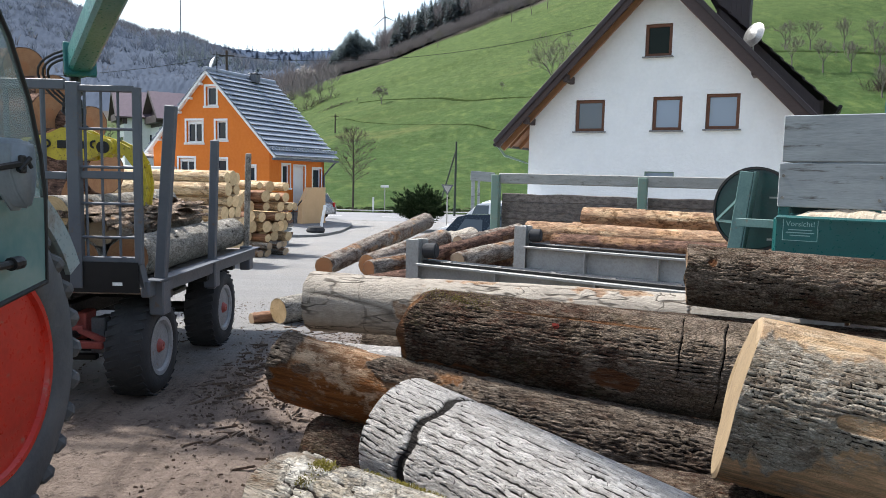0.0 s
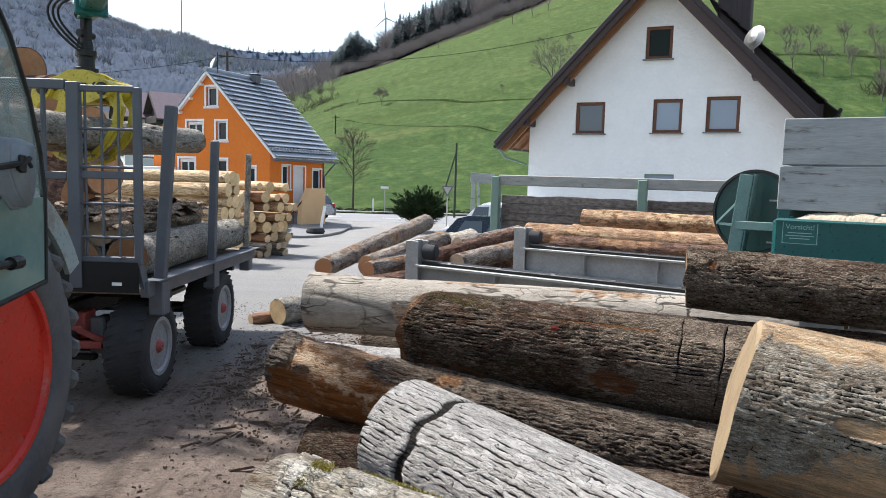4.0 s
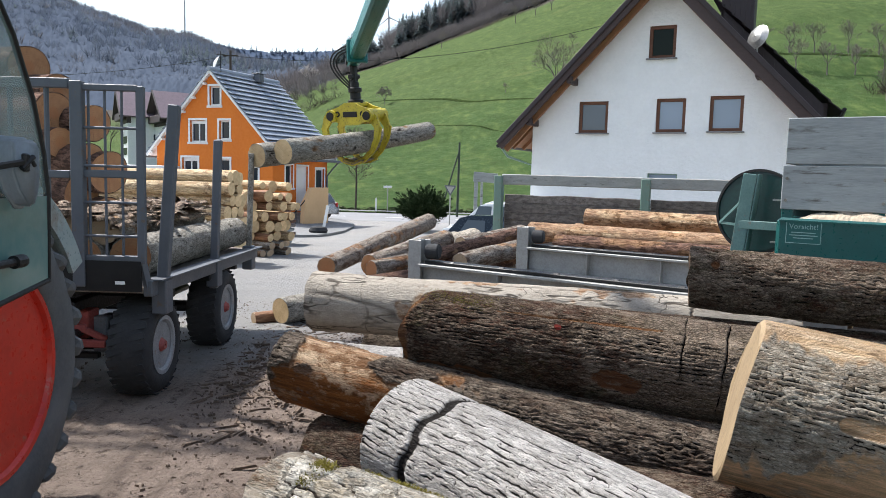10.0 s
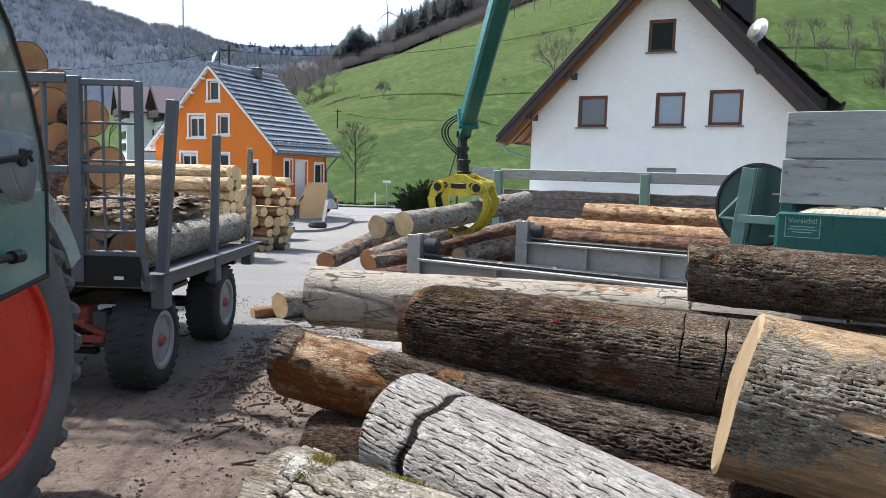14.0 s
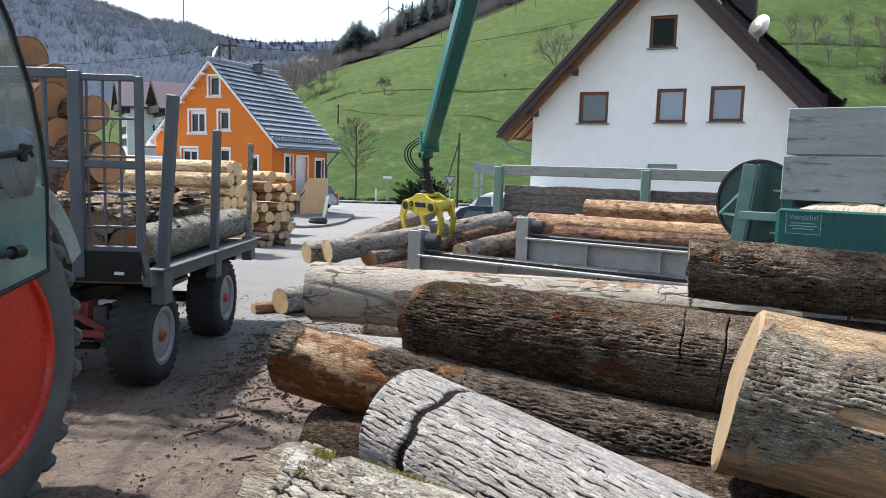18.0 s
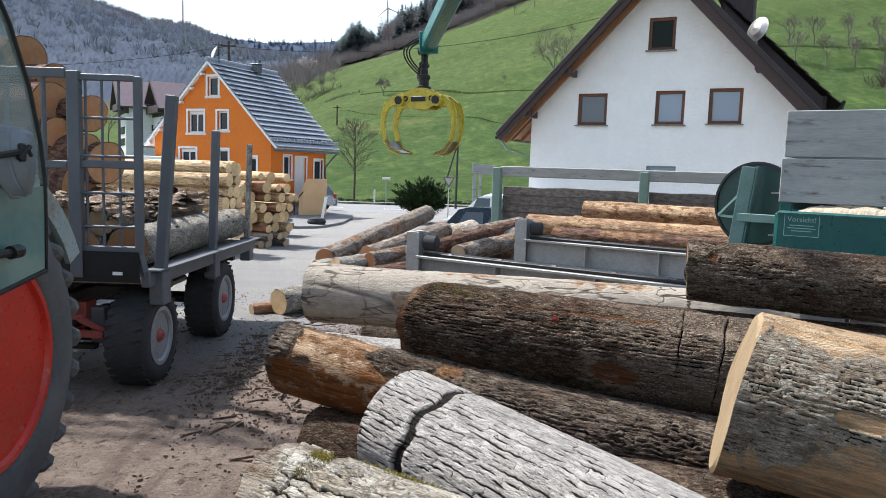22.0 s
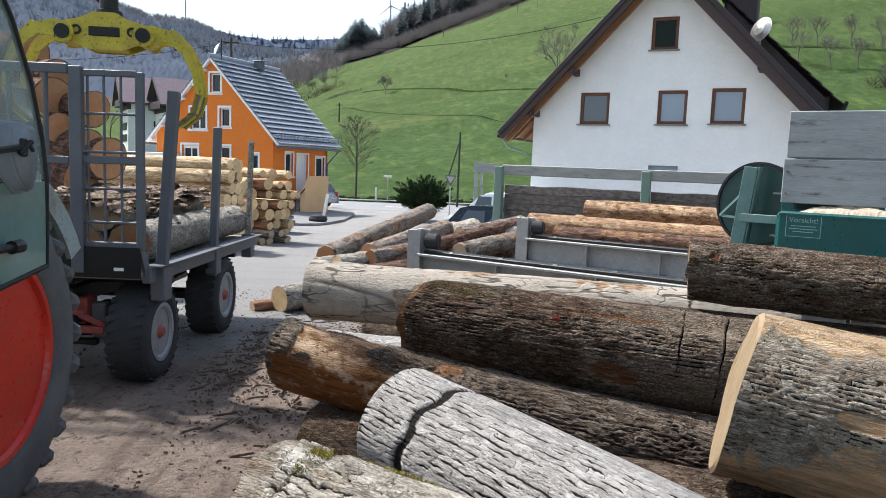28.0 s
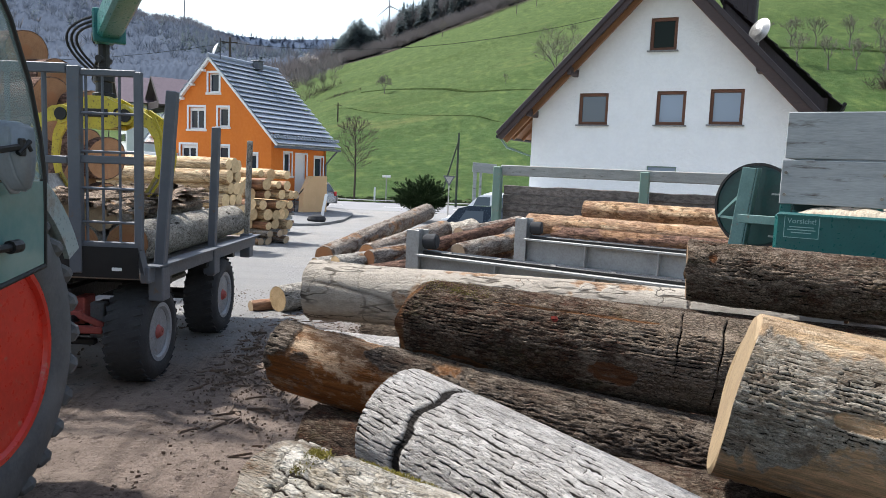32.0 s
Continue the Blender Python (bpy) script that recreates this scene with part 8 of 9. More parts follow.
def bramble():
    """Dark tangled scrub on the steep bank below the orchard and at the meadow's foot."""
    rng = np.random.default_rng(41)
    verts, faces = [], []
    for x0, y0, wx, wy, hh, n in ((57.5, 97.0, 3.5, 1.2, 2.6, 700), (64.0, 100.0, 4.0, 1.5, 2.6, 500), (-29.0, 167.0, 4.5, 2.0, 2.0, 420), (-38.0, 176.0, 5.0, 4.0, 3.0, 420), (-22.0, 152.0, 4.0, 0.8, 1.0, 260)):
        for _ in range(n):
            x, y = x0 + rng.normal() * wx * 0.5, y0 + rng.normal() * wy * 0.5
            p = Vector((x, y, float(land(x, y)) + rng.uniform(-0.1, 0.3) * hh))
            g = Vector((rng.normal() * 0.5, rng.normal() * 0.5, rng.uniform(0.3, 1.0))).normalized() * hh * rng.uniform(0.3, 0.75)
            w = g.cross(Vector(rng.normal(size=3))).normalized() * rng.uniform(0.012, 0.035)
            b = len(verts)
            verts += [tuple(p - w), tuple(p + w), tuple(p + g + w * 0.4), tuple(p + g - w * 0.4)]
            faces.append((b, b + 1, b + 2, b + 3))
    tagged(raw("bramble_scrub", verts, faces, TWIG), "tangled leafless scrub on the meadow banks", "scrub", kind="stuff")


bramble()


def shrub():
    """A dark spreading juniper of many spiky sprays."""
    rng = np.random.default_rng(4)
    t = thing("juniper_bush", "dark green spreading juniper bush", "bush", ground_at(-1.15, 36.5))
    bm = fresh()
    for k in range(12):
        a = k * 0.53
        rod(bm, (0, 0, -0.1), (0.7 * math.cos(a), 0.7 * math.sin(a), 1.0), 0.05, 0.015, 5)
    part("stems", bm, TWIG, t)
    verts, faces = [], []
    for k in range(150):
        a, e = rng.uniform(0, 2 * math.pi), math.asin(rng.uniform(-0.55, 1))
        d = Vector((math.cos(a) * math.cos(e), math.sin(a) * math.cos(e), math.sin(e)))
        tip = Vector((d.x * 1.32, d.y * 1.32, 1.25 + d.z * 0.78)) * rng.uniform(0.78, 1.16)
        base = Vector((0, 0, 0.9)) + (tip - Vector((0, 0, 0.9))) * 0.25
        for i in range(90):
            s = rng.uniform(0, 1) ** 0.7
            spread = 0.22 * (1 - s) + 0.015
            p = base.lerp(tip, s) + Vector(rng.normal(size=3)) * spread
            g = ((tip - base).normalized() + Vector(rng.normal(size=3)) * 0.45 + Vector((0, 0, 0.15))).normalized() * rng.uniform(0.08, 0.20)
            side = g.cross(Vector(rng.normal(size=3))).normalized() * rng.uniform(0.012, 0.026)
            b = len(verts)
            verts += [tuple(p - side), tuple(p + side), tuple(p + g * 0.6 + side * 0.8), tuple(p + g)]
            faces.append((b, b + 1, b + 2, b + 3))
    raw("foliage", verts, faces, LEAF_DARK, t)


shrub()


POLE_GREEN = plain("green_stained_pole", (0.030, 0.045, 0.032), (0.045, 0.052, 0.038), 5, 0.8, 0, 0.2, stretch=(1, 1, 0.2))


def signs_and_poles():
    p = thing("utility_pole", "dark green-stained wooden utility pole with a brace", "pole", ground_at(0.72, 50.5))
    bm = fresh()
    rod(bm, (0, 0, -0.3), (0.03, 0, 5.05), 0.085, 0.065, 10)
    part("pole", bm, POLE_GREEN, p)
    bm = fresh()
    rod(bm, (-1.3, 0, -0.3), (0, 0, 4.4), 0.06, 0.05, 8)
    part("brace", bm, POLE_GREEN, p)
    y = thing("yield_sign", "dull grey triangular road sign with dark rim", "road sign", ground_at(0.14, 33.5))
    bm = fresh()
    rod(bm, (0, 0, 0), (0, 0, 2.4), 0.03)
    part("post", bm, GALV, y)
    bm = fresh()
    slab(bm, [(-0.28, 0.23), (0.28, 0.23), (0, -0.26)], 0.02, pose(0, -0.05, 2.22, 90, 0, 0))
    part("border", bm, TRAILER_GREY, y)
    bm = fresh()
    slab(bm, [(-0.19, 0.18), (0.19, 0.18), (0, -0.15)], 0.02, pose(0, -0.062, 2.22, 90, 0, 0))
    part("face", bm, GALV, y)
    s = thing("street_sign", "small white street sign on a post", "road sign", ground_at(-4.35, 54.0))
    bm = fresh()
    rod(bm, (0, 0, 0), (0, 0, 1.9), 0.04)
    part("post", bm, GALV, s)
    bm = fresh()
    box(bm, (0, -0.04, 1.85), (0.6, 0.03, 0.16), None, 0.01)
    part("plate", bm, WHITE_PAINT, s)
    m = thing("marker_post", "white and yellow marker post at the roadside", "post", ground_at(-5.2, 54.2))
    bm = fresh()
    box(bm, (0, 0, 0.5), (0.12, 0.1, 1.05), None, 0.02)
    part("post", bm, WHITE_PAINT, m)
    for x, yy, hh in ((-17.5, 118, 3.0), (-17.6, 60, 12.1)):
        q = thing("utility_pole", "dark wooden utility pole", "pole", ground_at(x, yy))
        bm = fresh()
        rod(bm, (0, 0, -0.3), (0, 0, hh), 0.13, 0.09, 8)
        part("pole", bm, TWIG, q)
        bm = fresh()
        box(bm, (0, 0, hh - 0.4), (1.2, 0.1, 0.1))
        part("crossarm", bm, TWIG, q)
    bm = fresh()
    pts = []
    for k in range(25):
        t = k / 24
        pts.append((-18.8 + 41 * t, 60 - 4 * t, 11.05 - 4.34 * t + 10.39 * t * t))
    pipe(bm, pts, 0.022, 4)
    tagged(link_bm("overhead_wire", bm, BLACK_METAL), "thin black overhead wire across the valley", "wire")
    bm = fresh()
    pipe(bm, [(-58.6 + 41 * k / 12, 66 - 6 * k / 12, 9.2 + 1.75 * (abs(k - 6) / 6) ** 2) for k in range(13)], 0.022, 4)
    tagged(link_bm("overhead_wire", bm, BLACK_METAL), "thin black overhead wire over the village", "wire")
    # rubbish bag and a leaning board on the pavement by the house
    g = thing("sack", "dark filled sack on the pavement", "sack", ground_at(-5.42, 31.2, 20, 0.1))
    bm = fresh()
    lathe(bm, [(0.1, 0.0), (0.30, 0.02), (0.36, 0.14), (0.29, 0.27), (0.1, 0.33)], Matrix.Diagonal((1.15, 0.8, 1, 1)), 16)
    part("bag", bm, RUBBER, g)
    b = thing("board", "white board leaning by the pavement", "board", ground_at(-5.32, 31.7, 0, 0.1))
    bm = fresh()
    beam(bm, (0, 0, 0), (0.2, 0.05, 1.2), 0.12, 0.03, 0.005, (0, 1, 0))
    part("board", bm, WHITE_PAINT, b)
    # raised pavement with kerb
    bm = fresh()
    line = [(-12.0, 29.0), (-5.8, 29.3), (-5.25, 29.9), (-5.0, 30.9), (-4.75, 34.5), (-4.72, 37.6), (-4.95, 39.6), (-5.6, 41.6), (-6.6, 43.0), (-12.0, 43.3)]
    top = [bm.verts.new((x, y, float(land(x, y)) + (0.115 if x > -8 else 0.42))) for x, y in line]
    low = [bm.verts.new((x, y, float(land(x, y)) - 0.3)) for x, y in line]
    bm.faces.new(top)
    for k in range(len(line)):
        bm.faces.new((top[k], low[k], low[(k + 1) % len(line)], top[(k + 1) % len(line)]))
    bmesh.ops.triangulate(bm, faces=[bm.faces[0]] if bm.faces.ensure_lookup_table() is None else [])
    tagged(link_bm("pavement", bm, PAVING), "raised concrete pavement with kerb", "pavement", kind="structure")


signs_and_poles()


def village():
    """Two farmhouses with faded purple roofs."""
    for x, y, w, l, ze, zr, turn, lb in ((-43.0, 99, 3.7, 13, 7.4, 10.5, -60, "white farmhouse with a broad purple hipped roof"), (-36.6, 95, 3.7, 12, 7.2, 10.3, -56, "white and dark timber farmhouse with purple roof")):
        h = thing("farmhouse", lb, "house", pose(x, y, float(land(x, y)) - 0.3, 0, 0, turn))
        bm = fresh()
        slab(bm, [(-w, 0), (w, 0), (w, ze), (0, zr - 0.2), (-w, ze)], 0.4, Matrix.Rotation(radians(90), 4, "X"))
        gb = part("gable", bm, WHITE_PAINT, h)
        bm = fresh()
        zt = ze * 0.84
        slab(bm, [(-w - 0.05, zt), (w + 0.05, zt), (w + 0.05, ze), (0, zr - 0.15), (-w - 0.05, ze)], 0.5, Matrix.Translation((0, -0.05, 0)) @ Matrix.Rotation(radians(90), 4, "X"))
        part("gable_cladding", bm, WOOD_DARK, gb, "dark timber gable")
        bm = fresh()
        box(bm, (0, l / 2, ze / 2), (2 * w - 0.1, l, ze), None, 0.02)
        part("wall", bm, WHITE_PAINT, h)
        for i in range(5):
            for j in range(2):
                bm = fresh()
                box(bm, (-w + 1.2 + i * (2 * w - 2.4) / 4, -0.23, 2.6 + 1.5 * j), (0.8, 0.1, 0.95), None, 0.02)
                part("window", bm, PANE, h)
        for i in range(6):
            bm = fresh()
            box(bm, (w, 1.2 + i * (l - 2.4) / 5, 4.4), (0.1, 0.8, 1.0), None, 0.02)
            part("window", bm, PANE, h)
        k = (zr - ze) / w
        for s in (1, -1):
            bm = fresh()
            beam(bm, (s * (w + 0.6), l / 2, ze - 0.6 * k + 0.12), (0, l / 2, zr + 0.1), l + 2.4, 0.25)
            part("roof", bm, TILE_PURPLE, h)
            bm = fresh()
            beam(bm, (s * (w + 0.62), -1.22, ze - 0.62 * k + 0.12), (0, -1.22, zr + 0.12), 0.10, 0.28)
            part("barge_board", bm, WOOD_DARK, h)
        bm = fresh()
        box(bm, (0, -0.6, ze - 0.3), (2 * w - 1, 0.9, 0.9), None, 0.03)
        part("balcony", bm, WOOD_DARK, h)
    t = thing("bare_tree", "leafless tree beside the farmhouse", "tree", ground_at(-40.0, 88.0))
    bm = fresh()
    rg = np.random.default_rng(9)
    pipe(bm, [(0, 0, -0.3), (0, 0, 2.5)], [0.16, 0.1], 6)
    part("trunk", bm, TWIG, t)
    bm = fresh()
    limbs(bm, Vector((0, 0, 2.3)), Vector((0, 0, 1)), 2.0, 0.08, 4, rg)
    part("crown", bm, TWIG, t)


village()


def brush(rng, p, h, n, wide, out=0.75, low=0.12):
    """Bare crowns: n upward strokes fanned about each trunk at p (rows of x, y, z) of height h."""
    t = len(p)
    a, up = rng.uniform(0, 2 * math.pi, (t, n)), rng.uniform(0.35, 1.0, (t, n))
    lean = out * rng.uniform(0.15, 1.0, (t, n))
    d = np.stack([np.cos(a) * lean, np.sin(a) * lean, up], -1)
    d /= np.linalg.norm(d, axis=-1, keepdims=True)
    s0 = rng.uniform(low, 0.62, (t, n))
    c0 = p[:, None, :] + np.stack([np.cos(a) * 0.08 * h[:, None], np.sin(a) * 0.08 * h[:, None], s0 * h[:, None]], -1)
    length = (h[:, None] * (1.02 - s0) * rng.uniform(0.45, 0.95, (t, n)))[..., None]
    side_ = np.cross(d, rng.normal(size=(t, n, 3)))
    side_ /= np.linalg.norm(side_, axis=-1, keepdims=True)
    w = (wide * rng.uniform(0.5, 1.4, (t, n)) * h[:, None])[..., None]
    c1 = c0 + d * length
    v = np.stack([c0 - side_ * w, c0 + side_ * w, c1 + side_ * w * 0.35, c1 - side_ * w * 0.35], 2).reshape(-1, 3)
    return v


def quads(v):
    return np.arange(len(v)).reshape(-1, 4)


def firs(rng, p, h, r, n, taper=0.8):
    """Conifers: drooping sprays set closer towards the top."""
    t = len(p)
    e, a = rng.uniform(0.0, 1.0, (t, n)) ** 0.85, rng.uniform(0, 2 * math.pi, (t, n))
    rk = r[:, None] * (1 - e) ** taper * rng.uniform(0.15, 0.75, (t, n))
    c = p[:, None, :] + np.stack([rk * np.cos(a), rk * np.sin(a), h[:, None] * (0.04 + 0.94 * e)], -1)
    out = np.stack([np.cos(a), np.sin(a), rng.uniform(-0.75, -0.1, (t, n))], -1)
    side_ = np.stack([-np.sin(a), np.cos(a), rng.uniform(-0.3, 0.3, (t, n))], -1)
    r = r * min(1.0, (300 / n) ** 0.4)
    reach = (r[:, None] * 0.42 * rng.uniform(0.6, 1.2, (t, n)) * (1.12 - e))[..., None]
    w = (r[:, None] * 0.22 * rng.uniform(0.6, 1.2, (t, n)) * (1.12 - e))[..., None]
    return np.stack([c - out * reach * 0.6 - side_ * w * 0.5, c - out * reach * 0.2 + side_ * w, c + out * reach, c - out * reach * 0.1 - side_ * w], 2).reshape(-1, 3)


def spots_in(rng, count, a0, a1, y0, y1, power=1.0):
    """Places on the ground between two bearings and two depths."""
    y = y0 + (y1 - y0) * rng.uniform(0, 1, count) ** power
    x = rng.uniform(a0, a1, count) * y
    return np.stack([x, y, land(x, y)], -1)


def scatter_forest():
    """Bare woods and conifers on the far slopes, in joined masses."""
    rng = np.random.default_rng(21)
    # the far hill: stands of three tones, haze put into all three colours
    p = np.concatenate([spots_in(rng, 1500, -0.75, -0.14, 330, 870, 0.75), spots_in(rng, 900, -0.75, -0.14, 865, 935)])
    stand = np.sin(p[:, 0] * 0.021 + 1.7 * np.sin(p[:, 1] * 0.013)) + np.sin(p[:, 1] * 0.017 + p[:, 0] * 0.009) + rng.normal(size=len(p)) * 0.7
    crest = p[:, 1] > 860
    tone = np.where(crest, rng.integers(0, 2, len(p)), np.where(stand > 0.75, 2, np.where(stand < -0.6, 1, 0)))
    h = rng.uniform(9, 15, len(p)) * np.where(p[:, 1] < 420, 0.8, 1.0)
    for k, (mt, lb) in enumerate(((BARE_WOOD, "bare winter woods on the far hill, hazed grey"), (WOODS_WARM, "brownish bare winter woods on the far hill, hazed"), (WOODS_DEEP, "dark woods on the far hill, hazed slate"))):
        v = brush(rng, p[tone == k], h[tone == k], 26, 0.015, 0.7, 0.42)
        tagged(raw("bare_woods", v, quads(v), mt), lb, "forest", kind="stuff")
    # woods above the meadow
    p = np.concatenate([spots_in(rng, 420, -0.085, 0.03, 264, 400), spots_in(rng, 760, 0.02, 0.17, 262, 400), spots_in(rng, 620, -0.155, 0.12, 250, 272)])
    h = rng.uniform(7, 14, len(p)) * np.where(p[:, 1] < 272, 0.42, 1.0)
    v = brush(rng, p, h, 110, 0.0036, 0.8, 0.2)
    p = spots_in(rng, 210, -0.27, -0.145, 200, 330)
    w = brush(rng, p, rng.uniform(4, 8, len(p)) * np.where(p[:, 1] > 260, 1.3, 0.8), 46, 0.010)
    v = np.concatenate([v, w])
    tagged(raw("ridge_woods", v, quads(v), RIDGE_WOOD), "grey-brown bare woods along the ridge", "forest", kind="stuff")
    # firs: a dense clump beside the ridge woods, single ones among them, and stands on the far hill
    sprays = []
    for a0, a1, y0, y1, count, ha, hb, n in ((-0.153, -0.101, 268, 305, 90, 12, 15.5, 900), (-0.098, -0.05, 268, 340, 16, 8, 14, 260), (-0.07, 0.012, 268, 350, 150, 9, 17, 420), (0.0, 0.03, 268, 340, 14, 10, 15, 260), (0.07, 0.16, 268, 340, 24, 10, 14, 200),
                                             (-0.36, -0.30, 430, 560, 60, 11, 17, 90), (-0.62, -0.2, 500, 930, 160, 10, 17, 60), (-0.30, -0.16, 330, 600, 90, 9, 15, 90)):
        p = spots_in(rng, count, a0, a1, y0, y1)
        h = rng.uniform(ha, hb, count)
        if n == 900:
            h = h * (1.0 - 0.42 * np.abs((p[:, 0] / p[:, 1] + 0.127) / 0.027) ** 2)
        sprays.append(firs(rng, p, h, h * rng.uniform(0.2, 0.3, count) * (1.25 if n == 900 else 1.1), n, 0.42 if n == 900 else 0.8))
    v = np.concatenate(sprays)
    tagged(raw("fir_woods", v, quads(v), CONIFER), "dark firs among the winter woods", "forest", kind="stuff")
    # closed undergrowth below the far hill's crowns, haze in its slate-blue colour
    av, yv = np.linspace(-0.95, 0.06, 420), np.geomspace(262, 925, 100)
    A, Y = np.meshgrid(av, yv)
    X = A * Y
    lift = (10.0 + 0.6 * rng.standard_normal(A.shape)) * np.clip((Y - 262) / 70, 0, 1) - 3.0 - 9.0 * np.clip((A + 0.17) / 0.03, 0, 1)
    i = np.arange(99)[:, None] * 420 + np.arange(419)[None, :]
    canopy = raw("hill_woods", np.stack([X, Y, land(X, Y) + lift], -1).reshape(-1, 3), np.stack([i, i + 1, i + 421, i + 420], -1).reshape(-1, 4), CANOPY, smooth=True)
    tagged(canopy, "winter woods covering the far hill, hazed slate-blue", "forest", kind="stuff")
    # a ridge farther up the valley, colour paled for haze, firs along its crest
    av, sv = np.linspace(-0.40, 0.05, 240), np.linspace(0, 1, 24)
    A, S = np.meshgrid(av, sv)
    Y = 1250 + 450 * S
    top = np.interp(A, [-0.40, -0.313, -0.283, -0.238, -0.208, -0.155, -0.10, 0.05], [0.176, 0.166, 0.1595, 0.157, 0.158, 0.1605, 0.163, 0.165])
    Z = 1.9 + (0.07 + (top - 0.07) * S ** 0.8) * Y + 1.0 * rng.standard_normal(A.shape)
    i = np.arange(23)[:, None] * 240 + np.arange(239)[None, :]
    tagged(raw("far_ridge", np.stack([A * Y, Y, Z], -1).reshape(-1, 3), np.stack([i, i + 1, i + 241, i + 240], -1).reshape(-1, 4), FAR_RIDGE, smooth=True), "wooded ridge up the valley, hazed pale blue", "hill", kind="structure")
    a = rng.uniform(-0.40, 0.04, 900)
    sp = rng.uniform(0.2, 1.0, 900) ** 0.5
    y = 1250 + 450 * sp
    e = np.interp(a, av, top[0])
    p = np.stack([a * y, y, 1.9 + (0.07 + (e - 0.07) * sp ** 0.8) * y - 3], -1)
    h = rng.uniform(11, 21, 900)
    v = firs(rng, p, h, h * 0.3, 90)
    tagged(raw("ridge_firs", v, quads(v), FAR_RIDGE), "firs along the far ridge, hazed pale blue", "forest", kind="stuff")


scatter_forest()


def far_masts():
    w = thing("wind_turbine", "white wind turbine on the far ridge", "wind turbine", pose(-0.0835 * 1500, 1500, 1.9 + 0.150 * 1500))
    bm = fresh()
    rod(bm, (0, 0, -30), (0, 0, 84), 2.4, 1.6, 10)
    part("mast", bm, MAST_GREY, w)
    for a in (97, 222, 337):
        bm = fresh()
        q = radians(a)
        rod(bm, (0, -2, 84), (34 * math.cos(q), -2, 84 + 34 * math.sin(q)), 1.4, 0.3, 6)
        part("blade", bm, MAST_GREY, w)
    m = thing("radio_mast", "thin grey radio mast on the hill", "mast", pose(-0.354 * 900, 900, 1.9 + 0.165 * 900))
    bm = fresh()
    rod(bm, (0, 0, -10), (0, 0, 62), 1.0, 0.7, 6)
    part("mast", bm, MAST_GREY, m)


far_masts()


def litter():
    """Bark chips and sticks on the yard."""
    rng = np.random.default_rng(17)
    verts, faces = [], []
    for k in range(4200):
        if k % 3 == 0:
            x, y = rng.normal(-1.35, 0.42), rng.normal(7.1, 0.95)
        else:
            x, y = rng.uniform(-3.6, -0.2), rng.uniform(2.2, 11)
        z = float(land(x, y)) + 0.016
        L = rng.uniform(0.004, 0.016) * (1 if rng.random() < 0.95 else 5.0)
        big = k % 3 == 0 and rng.random() < 0.3
        w, h = rng.uniform(0.002, 0.007), rng.uniform(0.001, 0.004)
        if big:
            L, w, h = rng.uniform(0.015, 0.10), rng.uniform(0.004, 0.02), rng.uniform(0.003, 0.010)
        a = rng.uniform(0, math.pi)
        ca, sa = math.cos(a), math.sin(a)
        b = len(verts)
        for sx, sy, zz in ((-1, -1, -0.01), (1, -1, -0.01), (1, 1, -0.01), (-1, 1, -0.01), (-0.8, -0.7, h), (0.9, -0.8, h * 1.3), (0.7, 0.8, h), (-0.9, 0.6, h * 0.8)):
            u, v = sx * L, sy * w
            verts.append((x + u * ca - v * sa, y + u * sa + v * ca, z + zz))
        faces += [(b + 4, b + 5, b + 6, b + 7), (b, b + 1, b + 5, b + 4), (b + 1, b + 2, b + 6, b + 5), (b + 2, b + 3, b + 7, b + 6), (b + 3, b, b + 4, b + 7)]
    tagged(raw("bark_litter", verts, faces, CHIP), "dark bark chips and sticks strewn on the dirt", "bark", kind="stuff")


litter()


def grass_banks():
    """Rough unmown strips along the terraces of the meadow."""
    rng = np.random.default_rng(31)
    verts, faces = [], []
    for y0, sl, xa, xb, h, n in ((56.6, 0, -12, 9, 0.16, 900),):
        for _ in range(n):
            x = rng.uniform(xa, xb)
            y = y0 + sl * x + rng.normal() * 0.8
            z = float(land(x, y)) - 0.05
            a, w, hh = rng.uniform(0, 3.14), rng.uniform(0.15, 0.45), h * rng.uniform(0.3, 1.2)
            dx, dy = w * math.cos(a), w * math.sin(a)
            b = len(verts)
            verts += [(x - dx, y - dy, z), (x + dx, y + dy, z), (x + dx * 0.6 + rng.normal() * 0.1, y + dy, z + hh), (x - dx * 0.8, y - dy, z + hh * 0.7)]
            faces.append((b, b + 1, b + 2, b + 3))
    tagged(raw("grass_bank", verts, faces, BANK), "dark rough grass along the terraces", "grass", kind="stuff")


BANK = plain("rough_grass", (0.075, 0.09, 0.032), (0.05, 0.065, 0.022), 1.0, 1.0, 0, 0)
grass_banks()

